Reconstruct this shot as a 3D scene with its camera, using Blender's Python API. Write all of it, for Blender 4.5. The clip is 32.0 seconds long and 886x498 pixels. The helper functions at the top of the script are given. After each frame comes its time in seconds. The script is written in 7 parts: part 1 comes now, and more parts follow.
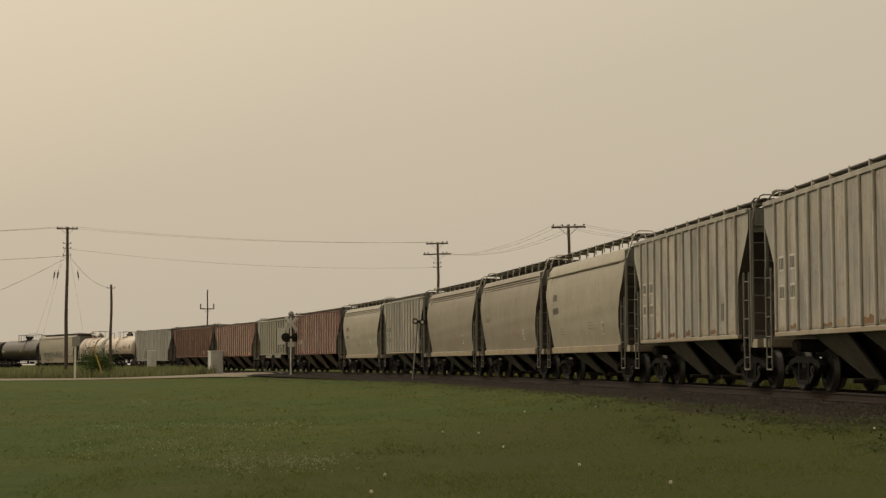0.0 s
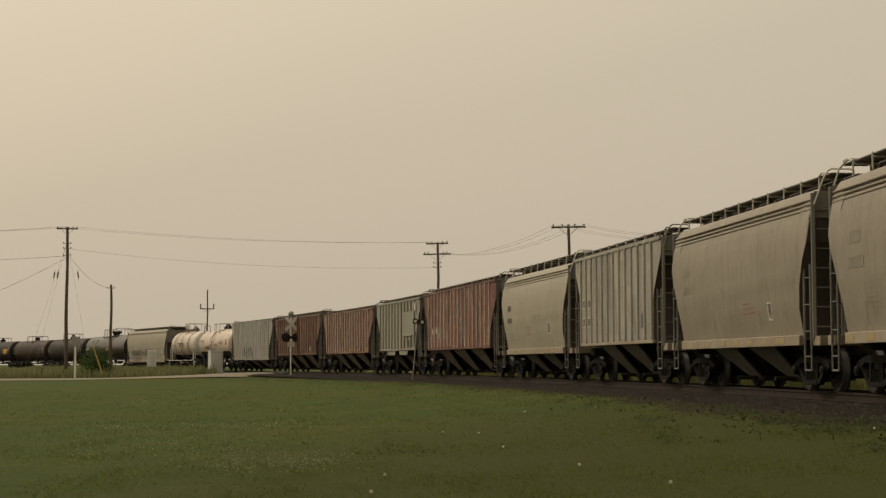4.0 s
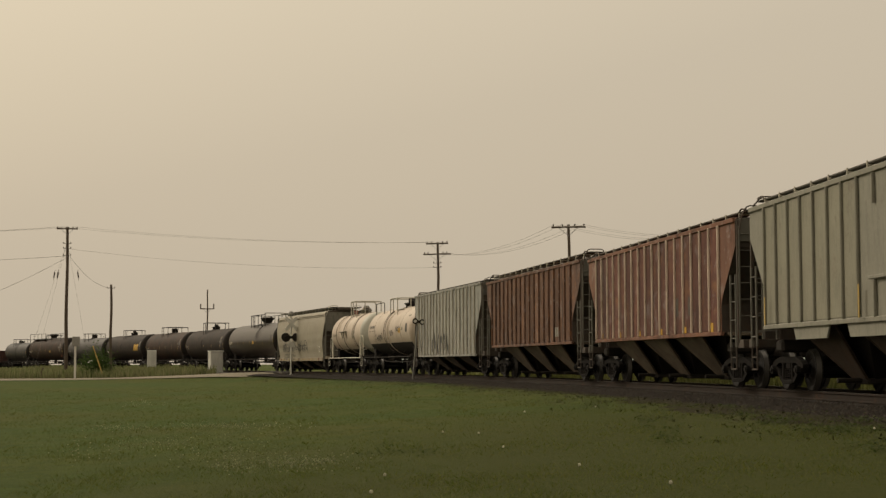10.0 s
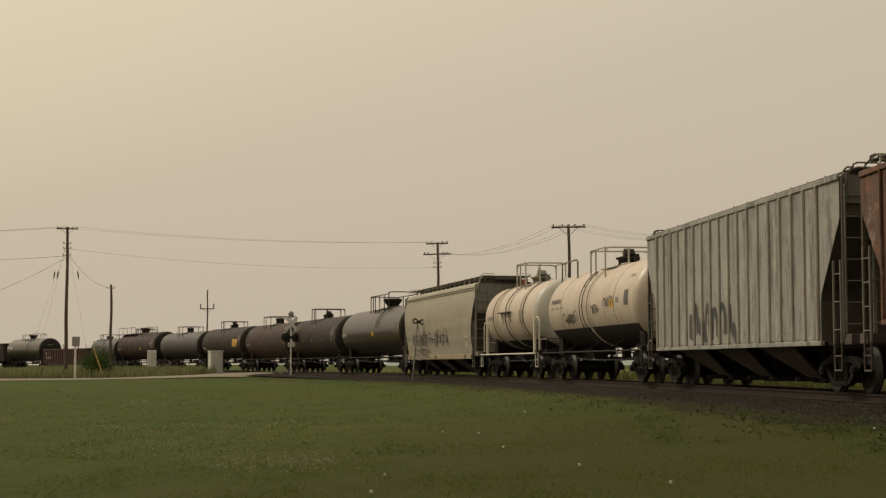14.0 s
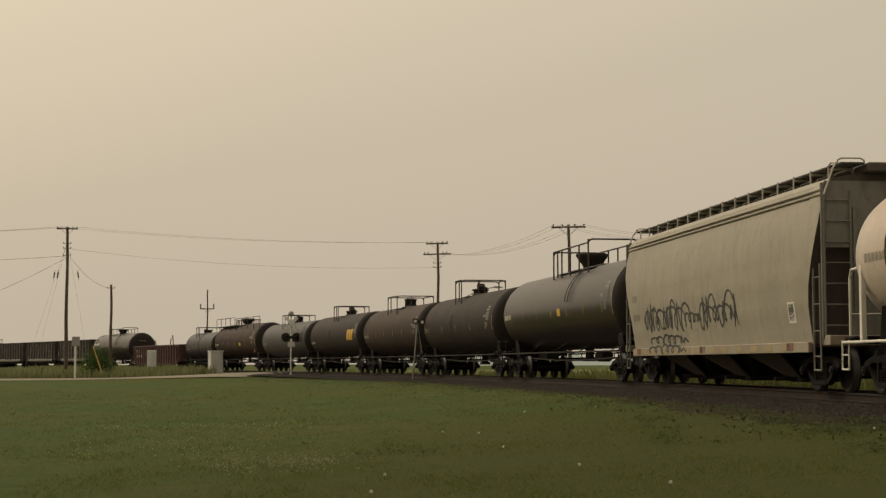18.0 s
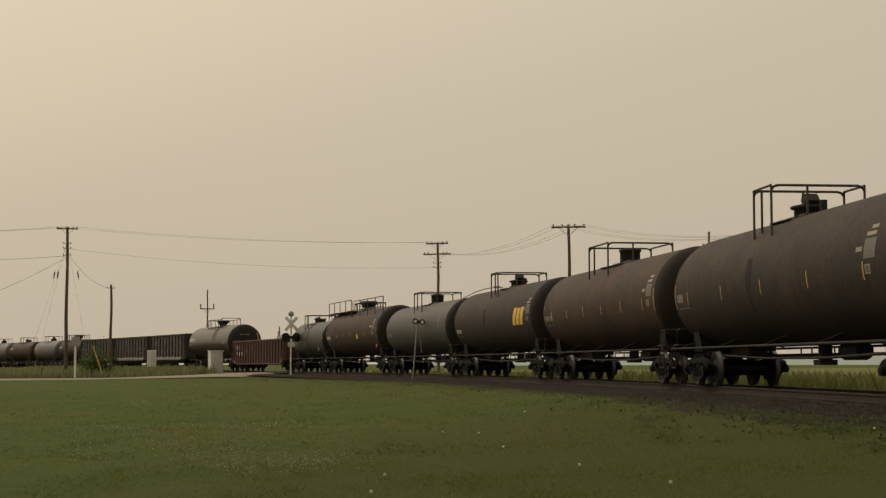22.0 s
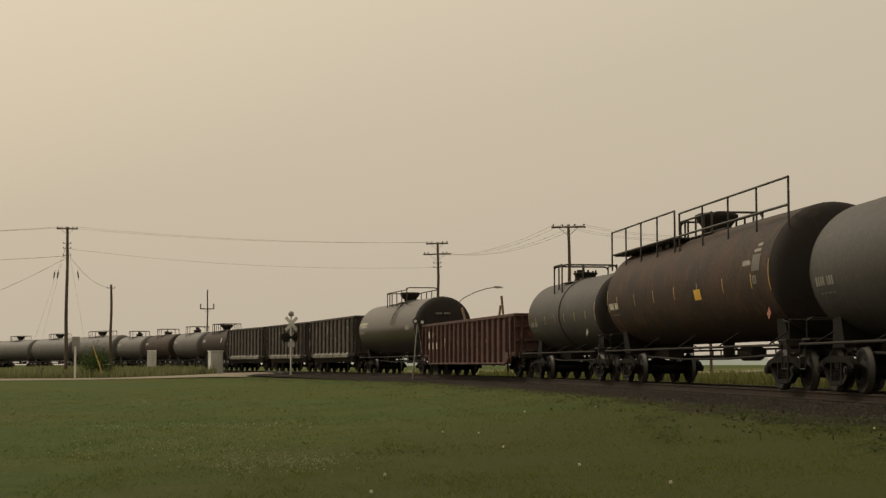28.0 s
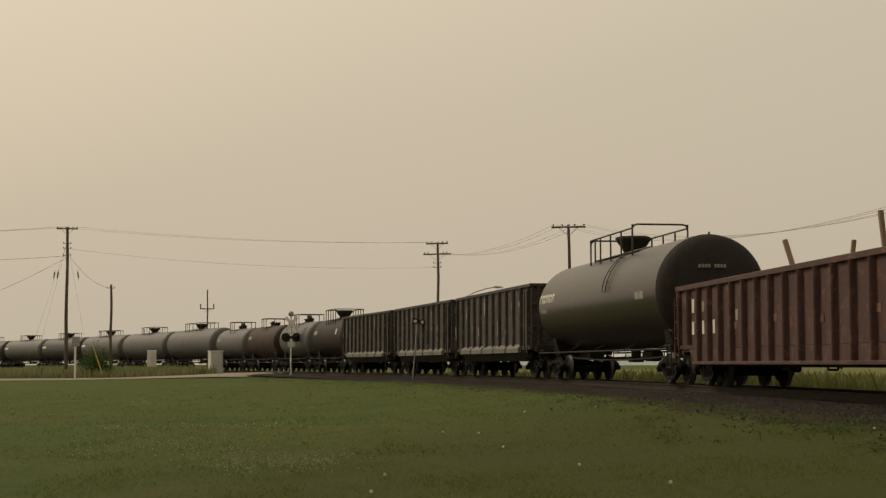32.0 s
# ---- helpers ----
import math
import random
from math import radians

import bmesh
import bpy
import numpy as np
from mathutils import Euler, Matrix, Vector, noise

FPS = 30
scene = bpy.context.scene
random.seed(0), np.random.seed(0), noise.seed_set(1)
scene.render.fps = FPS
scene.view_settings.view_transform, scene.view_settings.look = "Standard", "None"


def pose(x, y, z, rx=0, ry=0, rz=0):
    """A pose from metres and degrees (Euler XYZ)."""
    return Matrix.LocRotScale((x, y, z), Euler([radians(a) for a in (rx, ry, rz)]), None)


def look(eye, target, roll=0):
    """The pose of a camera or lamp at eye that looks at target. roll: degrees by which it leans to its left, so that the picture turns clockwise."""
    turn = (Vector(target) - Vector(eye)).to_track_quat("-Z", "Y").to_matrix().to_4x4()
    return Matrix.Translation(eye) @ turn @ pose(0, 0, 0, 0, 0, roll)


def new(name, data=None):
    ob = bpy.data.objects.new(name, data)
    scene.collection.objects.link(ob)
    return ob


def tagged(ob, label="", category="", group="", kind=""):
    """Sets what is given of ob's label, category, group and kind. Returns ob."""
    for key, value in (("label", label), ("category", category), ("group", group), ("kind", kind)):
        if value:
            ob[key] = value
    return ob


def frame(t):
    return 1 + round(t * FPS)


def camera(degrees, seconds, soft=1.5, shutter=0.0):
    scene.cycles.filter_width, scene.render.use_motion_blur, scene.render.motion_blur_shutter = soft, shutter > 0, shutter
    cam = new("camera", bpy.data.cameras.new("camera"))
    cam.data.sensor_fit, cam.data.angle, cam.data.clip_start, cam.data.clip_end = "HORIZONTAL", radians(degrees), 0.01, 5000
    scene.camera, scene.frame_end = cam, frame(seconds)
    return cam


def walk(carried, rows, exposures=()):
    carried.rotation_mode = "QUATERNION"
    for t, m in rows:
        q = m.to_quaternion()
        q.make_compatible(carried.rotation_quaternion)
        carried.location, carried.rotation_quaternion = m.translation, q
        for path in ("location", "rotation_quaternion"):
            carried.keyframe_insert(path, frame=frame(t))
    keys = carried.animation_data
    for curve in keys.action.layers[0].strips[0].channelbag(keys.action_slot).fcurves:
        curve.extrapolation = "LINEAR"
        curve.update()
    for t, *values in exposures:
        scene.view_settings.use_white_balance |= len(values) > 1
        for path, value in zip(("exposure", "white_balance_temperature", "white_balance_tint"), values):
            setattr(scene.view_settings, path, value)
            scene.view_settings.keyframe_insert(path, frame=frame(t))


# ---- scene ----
EYE = 1.45          # camera height over the mown grass
RAIL = 0.8365       # top of the rails over the grass
cam = camera(30.592, 32.0, soft=1.35)
CAM_POSE = pose(0, 0, EYE, 90 + 4.043, 0, 0) @ pose(0, 0, 0, 0, 0, -0.123)
walk(cam, [(0.0, CAM_POSE), (32.0, CAM_POSE)])
scene.view_settings.exposure = 0.0

# ---- world and sun: smoke-filled sky, pale disc of the sun high to the west ----
SUN_AZ, SUN_EL = 304.0, 40.0    # degrees clockwise from straight ahead
world = bpy.data.worlds.new("smoky_sky")
scene.world = world
world.use_nodes = True
wn, wl = world.node_tree.nodes, world.node_tree.links
wn.clear()
w_out = wn.new("ShaderNodeOutputWorld")
w_bg = wn.new("ShaderNodeBackground")
w_sky = wn.new("ShaderNodeTexSky")
w_sky.sky_type = "NISHITA"
w_sky.sun_disc = False
w_sky.sun_elevation, w_sky.sun_rotation = radians(SUN_EL), radians(SUN_AZ)
w_sky.dust_density, w_sky.air_density, w_sky.ozone_density = 10.0, 2.0, 0.6
w_co = wn.new("ShaderNodeTexCoord")
w_dot = wn.new("ShaderNodeVectorMath")
w_dot.operation = "DOT_PRODUCT"
w_dot.inputs[1].default_value = (-0.24, 0.05, 1.0)
w_ramp = wn.new("ShaderNodeValToRGB")
w_ramp.color_ramp.elements[0].position, w_ramp.color_ramp.elements[0].color = 0.30, (0.51, 0.445, 0.36, 1)
w_ramp.color_ramp.elements[1].position, w_ramp.color_ramp.elements[1].color = 1.0, (1.0, 0.86, 0.62, 1)
mid = w_ramp.color_ramp.elements.new(0.5)
mid.color = (0.568, 0.483, 0.368, 1)
mid = w_ramp.color_ramp.elements.new(0.6)
mid.color = (0.618, 0.526, 0.397, 1)
mid = w_ramp.color_ramp.elements.new(0.66)
mid.color = (0.735, 0.622, 0.455, 1)
w_half = wn.new("ShaderNodeMath")
w_half.operation = "MULTIPLY_ADD"
w_half.inputs[1].default_value, w_half.inputs[2].default_value = 0.5, 0.5
w_scale = wn.new("ShaderNodeVectorMath")
w_scale.operation = "SCALE"
w_scale.inputs["Scale"].default_value = 0.10
w_mix = wn.new("ShaderNodeMix")
w_mix.data_type = "RGBA"
w_mix.inputs["Factor"].default_value = 0.12
wl.new(w_co.outputs["Generated"], w_dot.inputs[0])
wl.new(w_dot.outputs["Value"], w_half.inputs[0])
wl.new(w_half.outputs[0], w_ramp.inputs[0])
wl.new(w_sky.outputs[0], w_scale.inputs[0])
wl.new(w_ramp.outputs[0], w_mix.inputs["A"])
wl.new(w_scale.outputs[0], w_mix.inputs["B"])
wl.new(w_mix.outputs["Result"], w_bg.inputs["Color"])
w_bg.inputs["Strength"].default_value = 1.01
wl.new(w_bg.outputs[0], w_out.inputs[0])

sun = new("sun", bpy.data.lights.new("sun", "SUN"))
sun.data.energy, sun.data.angle, sun.data.color = 1.5, radians(10), (1.0, 0.90, 0.74)
sun_from = Vector((math.sin(radians(SUN_AZ)) * math.cos(radians(SUN_EL)), math.cos(radians(SUN_AZ)) * math.cos(radians(SUN_EL)), math.sin(radians(SUN_EL))))
sun.matrix_world = look(sun_from * 200, (0, 0, 0))


# ---- the line of the track: distance s grows away from the camera ----
BENDS = [0.0, 0.0018, 0.00346, 0.00218, 0.00203, 0.00210, 0.00215, 0.00217, 0.00185, 0.00149, 0.0014, 0.0013, 0.0008, 0.0]
BEND_AT = [-90.0, -30.0, 0.0, 30.0, 60.0, 90.0, 120.0, 150.0, 180.0, 210.0, 300.0, 380.0, 430.0, 470.0]
S_GRID = np.arange(-420.0, 660.0, 1.0)
bend = np.interp(S_GRID, BEND_AT, BENDS)
head_s = np.concatenate([[0], np.cumsum((bend[1:] + bend[:-1]) / 2)])
head_s += 0.06522 - np.interp(0, S_GRID, head_s)
step_x, step_y = -np.sin(head_s), np.cos(head_s)
line_x = np.concatenate([[0], np.cumsum((step_x[1:] + step_x[:-1]) / 2)])
line_y = np.concatenate([[0], np.cumsum((step_y[1:] + step_y[:-1]) / 2)])
line_x += 9.6890 - np.interp(0, S_GRID, line_x)
line_y += 24.8048 - np.interp(0, S_GRID, line_y)


def on_line(s, side=0.0):
    """Plan point at s; side: metres towards the camera's side."""
    h = np.interp(s, S_GRID, head_s)
    return Vector((np.interp(s, S_GRID, line_x) - math.cos(h) * side, np.interp(s, S_GRID, line_y) - math.sin(h) * side, 0))


def gone(t):
    """Metres that the train has run by t seconds."""
    return 10.37299 * t + 0.5 * 0.01472 * t * t


# ---- materials ----
def nodes_of(name):
    m = bpy.data.materials.new(name)
    m.use_nodes = True
    return m, m.node_tree.nodes, m.node_tree.links, m.node_tree.nodes["Principled BSDF"]


def noise_node(n, l, vec, scale, detail=4.0, rough=0.6):
    t = n.new("ShaderNodeTexNoise")
    t.inputs["Scale"].default_value, t.inputs["Detail"].default_value, t.inputs["Roughness"].default_value = scale, detail, rough
    l.new(vec, t.inputs["Vector"])
    return t.outputs["Fac"]


def ramp_node(n, l, fac, lo, hi):
    r = n.new("ShaderNodeMapRange")
    r.inputs["From Min"].default_value, r.inputs["From Max"].default_value = lo, hi
    l.new(fac, r.inputs["Value"])
    return r.outputs["Result"]


def mix_node(n, l, fac, a, b, blend="MIX"):
    m = n.new("ShaderNodeMix")
    m.data_type, m.blend_type = "RGBA", blend
    if isinstance(fac, float):
        m.inputs["Factor"].default_value = fac
    else:
        l.new(fac, m.inputs["Factor"])
    for key, v in (("A", a), ("B", b)):
        if isinstance(v, tuple):
            m.inputs[key].default_value = (*v, 1)
        else:
            l.new(v, m.inputs[key])
    return m.outputs["Result"]


def coat(name, base, second=None, patches=0.5, rust=(0.09, 0.04, 0.02), rusty=0.25, streak=0.3, rough=0.6, metal=0.0, bump=0.15, grain=14.0, stretch=(1, 1, 0.22), per_thing=0.0, gloss=0.5, scuff=0.0, uneven=0.18):
    """Weathered paint or bare material: broad fading, run-down streaks, spots of rust, fine grain."""
    m, n, l, b = nodes_of(name)
    second = second or tuple(c * 0.72 for c in base)
    co = n.new("ShaderNodeTexCoord")
    info = n.new("ShaderNodeObjectInfo")
    add = n.new("ShaderNodeVectorMath")
    add.operation = "MULTIPLY_ADD"
    add.inputs[1].default_value = (37.0, 23.0, 11.0)
    comb = n.new("ShaderNodeCombineXYZ")
    for k in range(3):
        l.new(info.outputs["Random"], comb.inputs[k])
    l.new(comb.outputs[0], add.inputs[0])
    l.new(co.outputs["Object"], add.inputs[2])
    vec = add.outputs[0]
    mapn = n.new("ShaderNodeMapping")
    mapn.inputs["Scale"].default_value = stretch
    l.new(vec, mapn.inputs["Vector"])
    broad = ramp_node(n, l, noise_node(n, l, vec, 0.6, 6), 0.40, 0.60)
    runs = ramp_node(n, l, noise_node(n, l, mapn.outputs[0], 5.0, 6, 0.68), 0.48, 0.64)
    spots = ramp_node(n, l, noise_node(n, l, vec, 2.2, 8, 0.72), 0.585 - 0.13 * rusty, 0.66)
    fine = noise_node(n, l, vec, grain, 3)
    sm = lambda f, k: ramp_scale(n, l, f, k)
    col = mix_node(n, l, sm(broad, patches), base, second)
    col = mix_node(n, l, sm(runs, streak), col, tuple(c * 0.45 for c in base))
    col = mix_node(n, l, sm(spots, min(1.0, rusty * 1.6)), col, rust)
    if scuff:
        worn = ramp_node(n, l, noise_node(n, l, vec, 1.6, 10, 0.78), 0.545, 0.60)
        pale = tuple(0.6 * c + 0.17 for c in base)
        col = mix_node(n, l, sm(worn, scuff), col, pale)
        dark = ramp_node(n, l, noise_node(n, l, mapn.outputs[0], 2.1, 8, 0.72), 0.52, 0.60)
        col = mix_node(n, l, sm(dark, min(1.0, scuff * 1.3)), col, tuple(c * 0.22 for c in base))
    col = mix_node(n, l, sm(fine, 0.22), col, tuple(c * 0.5 for c in base))
    if per_thing:
        hue = n.new("ShaderNodeHueSaturation")
        l.new(ramp_of_random(n, l, info, 1 - per_thing, 1 + per_thing), hue.inputs["Value"])
        l.new(col, hue.inputs["Color"])
        col = hue.outputs[0]
    l.new(col, b.inputs["Base Color"])
    rr = n.new("ShaderNodeMapRange")
    rr.inputs["To Min"].default_value, rr.inputs["To Max"].default_value = max(0.05, rough - 0.55 * uneven), min(1.0, rough + uneven)
    l.new(fine, rr.inputs["Value"])
    l.new(rr.outputs[0], b.inputs["Roughness"])
    b.inputs["Metallic"].default_value, b.inputs["Specular IOR Level"].default_value = metal, gloss
    bm_ = n.new("ShaderNodeBump")
    bm_.inputs["Strength"].default_value, bm_.inputs["Distance"].default_value = bump, 0.01
    l.new(spots, bm_.inputs["Height"])
    l.new(bm_.outputs[0], b.inputs["Normal"])
    return m


def ramp_scale(n, l, fac, k):
    m = n.new("ShaderNodeMath")
    m.operation = "MULTIPLY"
    m.inputs[1].default_value = k
    l.new(fac, m.inputs[0])
    return m.outputs[0]


def ramp_of_random(n, l, info, lo, hi):
    r = n.new("ShaderNodeMapRange")
    r.inputs["To Min"].default_value, r.inputs["To Max"].default_value = lo, hi
    l.new(info.outputs["Random"], r.inputs["Value"])
    return r.outputs[0]


M_BEIGE = coat("beige_paint", (0.30, 0.268, 0.203), (0.235, 0.208, 0.157), rusty=0.10, streak=0.28, rough=0.5)
M_TAN = coat("tan_paint", (0.24, 0.207, 0.155), (0.18, 0.15, 0.112), rusty=0.1, streak=0.4, rough=0.55)
M_GREYBEIGE = coat("grey_beige_paint", (0.315, 0.29, 0.24), (0.19, 0.178, 0.155), patches=0.75, rust=(0.16, 0.09, 0.05), rusty=0.3, streak=0.4, rough=0.6)
M_GREY = coat("grey_paint", (0.235, 0.225, 0.180), (0.185, 0.176, 0.142), rusty=0.12, streak=0.35, rough=0.6)
M_GREYWHITE = coat("weathered_grey_paint", (0.30, 0.295, 0.265), (0.22, 0.215, 0.195), rusty=0.25, streak=0.6, rough=0.65, scuff=0.6)
M_RED = coat("rusty_red_paint", (0.150, 0.066, 0.054), (0.075, 0.035, 0.030), rust=(0.20, 0.085, 0.05), rusty=0.5, streak=0.5, rough=0.75, scuff=0.75, gloss=0.25)
M_ORANGE = coat("rust_orange_paint", (0.205, 0.105, 0.070), (0.115, 0.052, 0.037), rust=(0.22, 0.09, 0.045), rusty=0.5, streak=0.5, rough=0.75, scuff=0.6, gloss=0.25)
M_BROWN = coat("oxide_brown_paint", (0.155, 0.085, 0.059), (0.088, 0.051, 0.040), patches=0.8, rust=(0.23, 0.105, 0.05), rusty=0.55, streak=0.5, rough=0.75, scuff=0.6, gloss=0.25)
M_MAROON = coat("gondola_oxide_red", (0.072, 0.033, 0.028), (0.048, 0.024, 0.021), rust=(0.26, 0.11, 0.05), rusty=0.25, streak=0.35, rough=0.7, gloss=0.3, scuff=0.15)
M_HIGHGON = coat("sooty_dark_steel", (0.030, 0.026, 0.022), (0.052, 0.034, 0.023), rust=(0.12, 0.06, 0.03), rusty=0.4, streak=0.6, rough=0.8, scuff=0.3)
M_BLACK = coat("black_tank_paint", (0.0275, 0.0220, 0.0195), (0.043, 0.030, 0.0235), patches=0.8, rust=(0.075, 0.045, 0.028), rusty=0.3, streak=0.5, rough=0.6, gloss=0.12)
M_GLOSS = coat("glossy_black_tank_paint", (0.0225, 0.0155, 0.0125), (0.037, 0.0240, 0.0185), rust=(0.06, 0.04, 0.03), rusty=0.14, streak=0.35, rough=0.30, bump=0.0, gloss=0.30, uneven=0.08)
M_TANKBROWN = coat("sun_browned_tank_paint", (0.054, 0.031, 0.022), (0.027, 0.0215, 0.0185), patches=0.9, rust=(0.10, 0.055, 0.03), rusty=0.35, streak=0.5, rough=0.62, gloss=0.15)
# near-black for tank heads, shade of the end faces painted in; also oil stains
M_TANKHEAD = coat("shade_and_stain_tank_black", (0.0230, 0.0200, 0.0185), (0.0290, 0.0245, 0.0215), rusty=0.15, streak=0.3, rough=0.75, gloss=0.10)
M_BOARD = coat("dull_data_board", (0.105, 0.100, 0.085), (0.075, 0.072, 0.062), rusty=0.2, streak=0.4, rough=0.6)
M_TANKGREY = coat("faded_grey_tank_paint", (0.041, 0.037, 0.0355), (0.028, 0.023, 0.021), patches=0.8, rust=(0.08, 0.045, 0.03), rusty=0.22, streak=0.5, rough=0.55, gloss=0.35)
# lighter paint for the far tank cars: distance haze put into the colour
M_HAZEDUST = coat("haze_and_dust_grey_tank_paint", (0.074, 0.069, 0.062), (0.046, 0.042, 0.038), rust=(0.09, 0.06, 0.04), rusty=0.15, streak=0.35, rough=0.6)
M_WHITE = coat("white_tank_paint", (0.53, 0.445, 0.365), (0.45, 0.36, 0.285), patches=0.7, rust=(0.27, 0.17, 0.10), rusty=0.25, streak=0.18, rough=0.4)
M_PALEHEAD = coat("pale_blue_grey_tank_head", (0.46, 0.45, 0.395), (0.40, 0.39, 0.34), patches=0.6, rusty=0.12, streak=0.2, rough=0.45)
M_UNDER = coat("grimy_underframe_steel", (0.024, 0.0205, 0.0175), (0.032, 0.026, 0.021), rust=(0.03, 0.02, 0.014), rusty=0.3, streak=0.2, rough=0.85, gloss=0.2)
M_WHEEL = coat("worn_wheel_steel", (0.0105, 0.0090, 0.0078), (0.0080, 0.0070, 0.0060), rust=(0.020, 0.013, 0.010), rusty=0.3, streak=0.1, rough=0.75, gloss=0.25)
M_TREAD = coat("polished_wheel_tread", (0.060, 0.055, 0.049), rusty=0.05, streak=0.05, rough=0.45, metal=0.5)
M_TRUCK = coat("oily_black_truck_steel", (0.0105, 0.0090, 0.0078), (0.0150, 0.0125, 0.0105), rust=(0.022, 0.015, 0.011), rusty=0.3, streak=0.2, rough=0.85, gloss=0.12)
M_BAY = coat("dusty_bay_and_lit_panel_paint", (0.135, 0.127, 0.102), (0.080, 0.075, 0.060), rusty=0.15, streak=0.5, rough=0.75)
M_BAYDARK = coat("dark_hopper_bay_paint", (0.082, 0.056, 0.041), (0.045, 0.034, 0.026), rusty=0.3, streak=0.5, rough=0.8)
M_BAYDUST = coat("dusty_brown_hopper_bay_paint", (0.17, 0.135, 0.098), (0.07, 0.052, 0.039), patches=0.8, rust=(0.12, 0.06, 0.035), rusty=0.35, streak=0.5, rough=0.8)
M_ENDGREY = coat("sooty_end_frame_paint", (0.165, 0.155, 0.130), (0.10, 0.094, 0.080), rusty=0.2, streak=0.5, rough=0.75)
# dark end paint: soot, with the shade between the cars put in
M_ENDDARK = coat("soot_and_shade_end_paint", (0.075, 0.058, 0.046), (0.05, 0.042, 0.034), rusty=0.3, streak=0.4, rough=0.8)
# rib paints far paler than the panels: highlights on the ribs put into colour
M_RIBRED = coat("edge_lit_red_rib_paint", (0.68, 0.56, 0.47), (0.46, 0.34, 0.27), rust=(0.22, 0.11, 0.06), rusty=0.3, streak=0.4, rough=0.75, gloss=0.25)
M_RIBGREY = coat("edge_lit_grey_rib_paint", (0.45, 0.42, 0.352), (0.31, 0.285, 0.235), rust=(0.22, 0.13, 0.07), rusty=0.25, streak=0.4, rough=0.65)
M_PALEPOST = coat("pale_walkway_post", (0.46, 0.43, 0.36), rusty=0.15, streak=0.2, rough=0.6)
M_GALV = coat("galvanised_walkway", (0.075, 0.068, 0.056), rusty=0.2, streak=0.2, rough=0.65, metal=0.2)
M_BLACKRAIL = coat("black_handrail_paint", (0.035, 0.032, 0.028), rusty=0.25, streak=0.1, rough=0.6)
M_RUSTSPOT = coat("orange_rust", (0.205, 0.125, 0.078), (0.15, 0.09, 0.058), patches=0.8, rusty=0.5, streak=0.4, rough=0.9, gloss=0.1)
M_PANELGREY = coat("streaked_grey_beige_panel", (0.335, 0.30, 0.245), (0.205, 0.205, 0.20), patches=0.8, rust=(0.17, 0.10, 0.06), rusty=0.35, streak=0.6, rough=0.6, per_thing=0.13, stretch=(1, 1, 0.12), scuff=0.4)
M_PANELRED = coat("scuffed_red_panel", (0.150, 0.062, 0.046), (0.070, 0.033, 0.030), rust=(0.21, 0.095, 0.05), rusty=0.55, streak=0.6, rough=0.75, scuff=0.7, gloss=0.25, per_thing=0.30, stretch=(1, 1, 0.14))
M_PANELORANGE = coat("rust_streaked_panel", (0.120, 0.048, 0.035), (0.062, 0.029, 0.026), rust=(0.19, 0.092, 0.045), rusty=0.5, streak=0.6, rough=0.75, scuff=0.5, gloss=0.25, per_thing=0.35, stretch=(1, 1, 0.12))
M_PANELBROWN = coat("streaked_oxide_brown_panel", (0.160, 0.084, 0.055), (0.088, 0.050, 0.038), patches=0.8, rust=(0.22, 0.11, 0.055), rusty=0.5, streak=0.6, rough=0.75, scuff=0.5, gloss=0.25, per_thing=0.2, stretch=(1, 1, 0.13))
M_PANELPALE = coat("scoured_grey_panel", (0.33, 0.325, 0.29), (0.22, 0.215, 0.195), rusty=0.35, streak=0.7, rough=0.65, scuff=0.6, per_thing=0.15, stretch=(1, 1, 0.12))
M_PANELOLIVE = coat("olive_grey_panel", (0.235, 0.222, 0.165), (0.185, 0.172, 0.128), rusty=0.15, streak=0.4, rough=0.6, per_thing=0.06)
M_YELLOW = coat("yellow_reflector", (0.46, 0.31, 0.07), rusty=0.2, streak=0.2, rough=0.4)
M_LOGO = coat("yellow_logo_paint", (0.62, 0.36, 0.03), (0.5, 0.28, 0.03), rusty=0.05, streak=0.2, rough=0.5)
M_LETTER = coat("white_stencil_paint", (0.66, 0.62, 0.52), rusty=0.08, streak=0.25, rough=0.6)
M_LETTERDIM = coat("faded_white_stencil", (0.25, 0.235, 0.20), rusty=0.12, streak=0.6, rough=0.7)
M_INK = coat("dark_stencil_paint", (0.09, 0.08, 0.07), rusty=0.05, streak=0.3, rough=0.6)
M_INKPALE = coat("faded_dark_stencil", (0.24, 0.215, 0.16), rusty=0.05, streak=0.3, rough=0.6)
M_REDMARK = coat("red_placard_paint", (0.30, 0.09, 0.06), rusty=0.1, streak=0.2, rough=0.5)
M_REDFADE = coat("faded_red_stencil", (0.26, 0.145, 0.105), rusty=0.05, streak=0.4, rough=0.6)
M_OCHRE = coat("ochre_reflective_tape", (0.31, 0.235, 0.105), (0.25, 0.18, 0.08), rusty=0.2, streak=0.3, rough=0.5)
M_SPRAY = coat("black_spray_paint", (0.035, 0.034, 0.033), rusty=0.0, streak=0.2, rough=0.55)
M_SILL = coat("dusty_sill_paint", (0.28, 0.245, 0.18), (0.21, 0.15, 0.10), patches=0.6, rust=(0.28, 0.14, 0.06), rusty=0.35, streak=0.3, rough=0.6)
M_RAILSTEEL = coat("rail_steel", (0.030, 0.0225, 0.0175), (0.024, 0.0175, 0.014), rusty=0.3, streak=0.1, rough=0.85, gloss=0.2)
M_RAILTOP = coat("polished_rail_head", (0.20, 0.19, 0.17), rusty=0.0, streak=0.05, rough=0.5, metal=0.8)
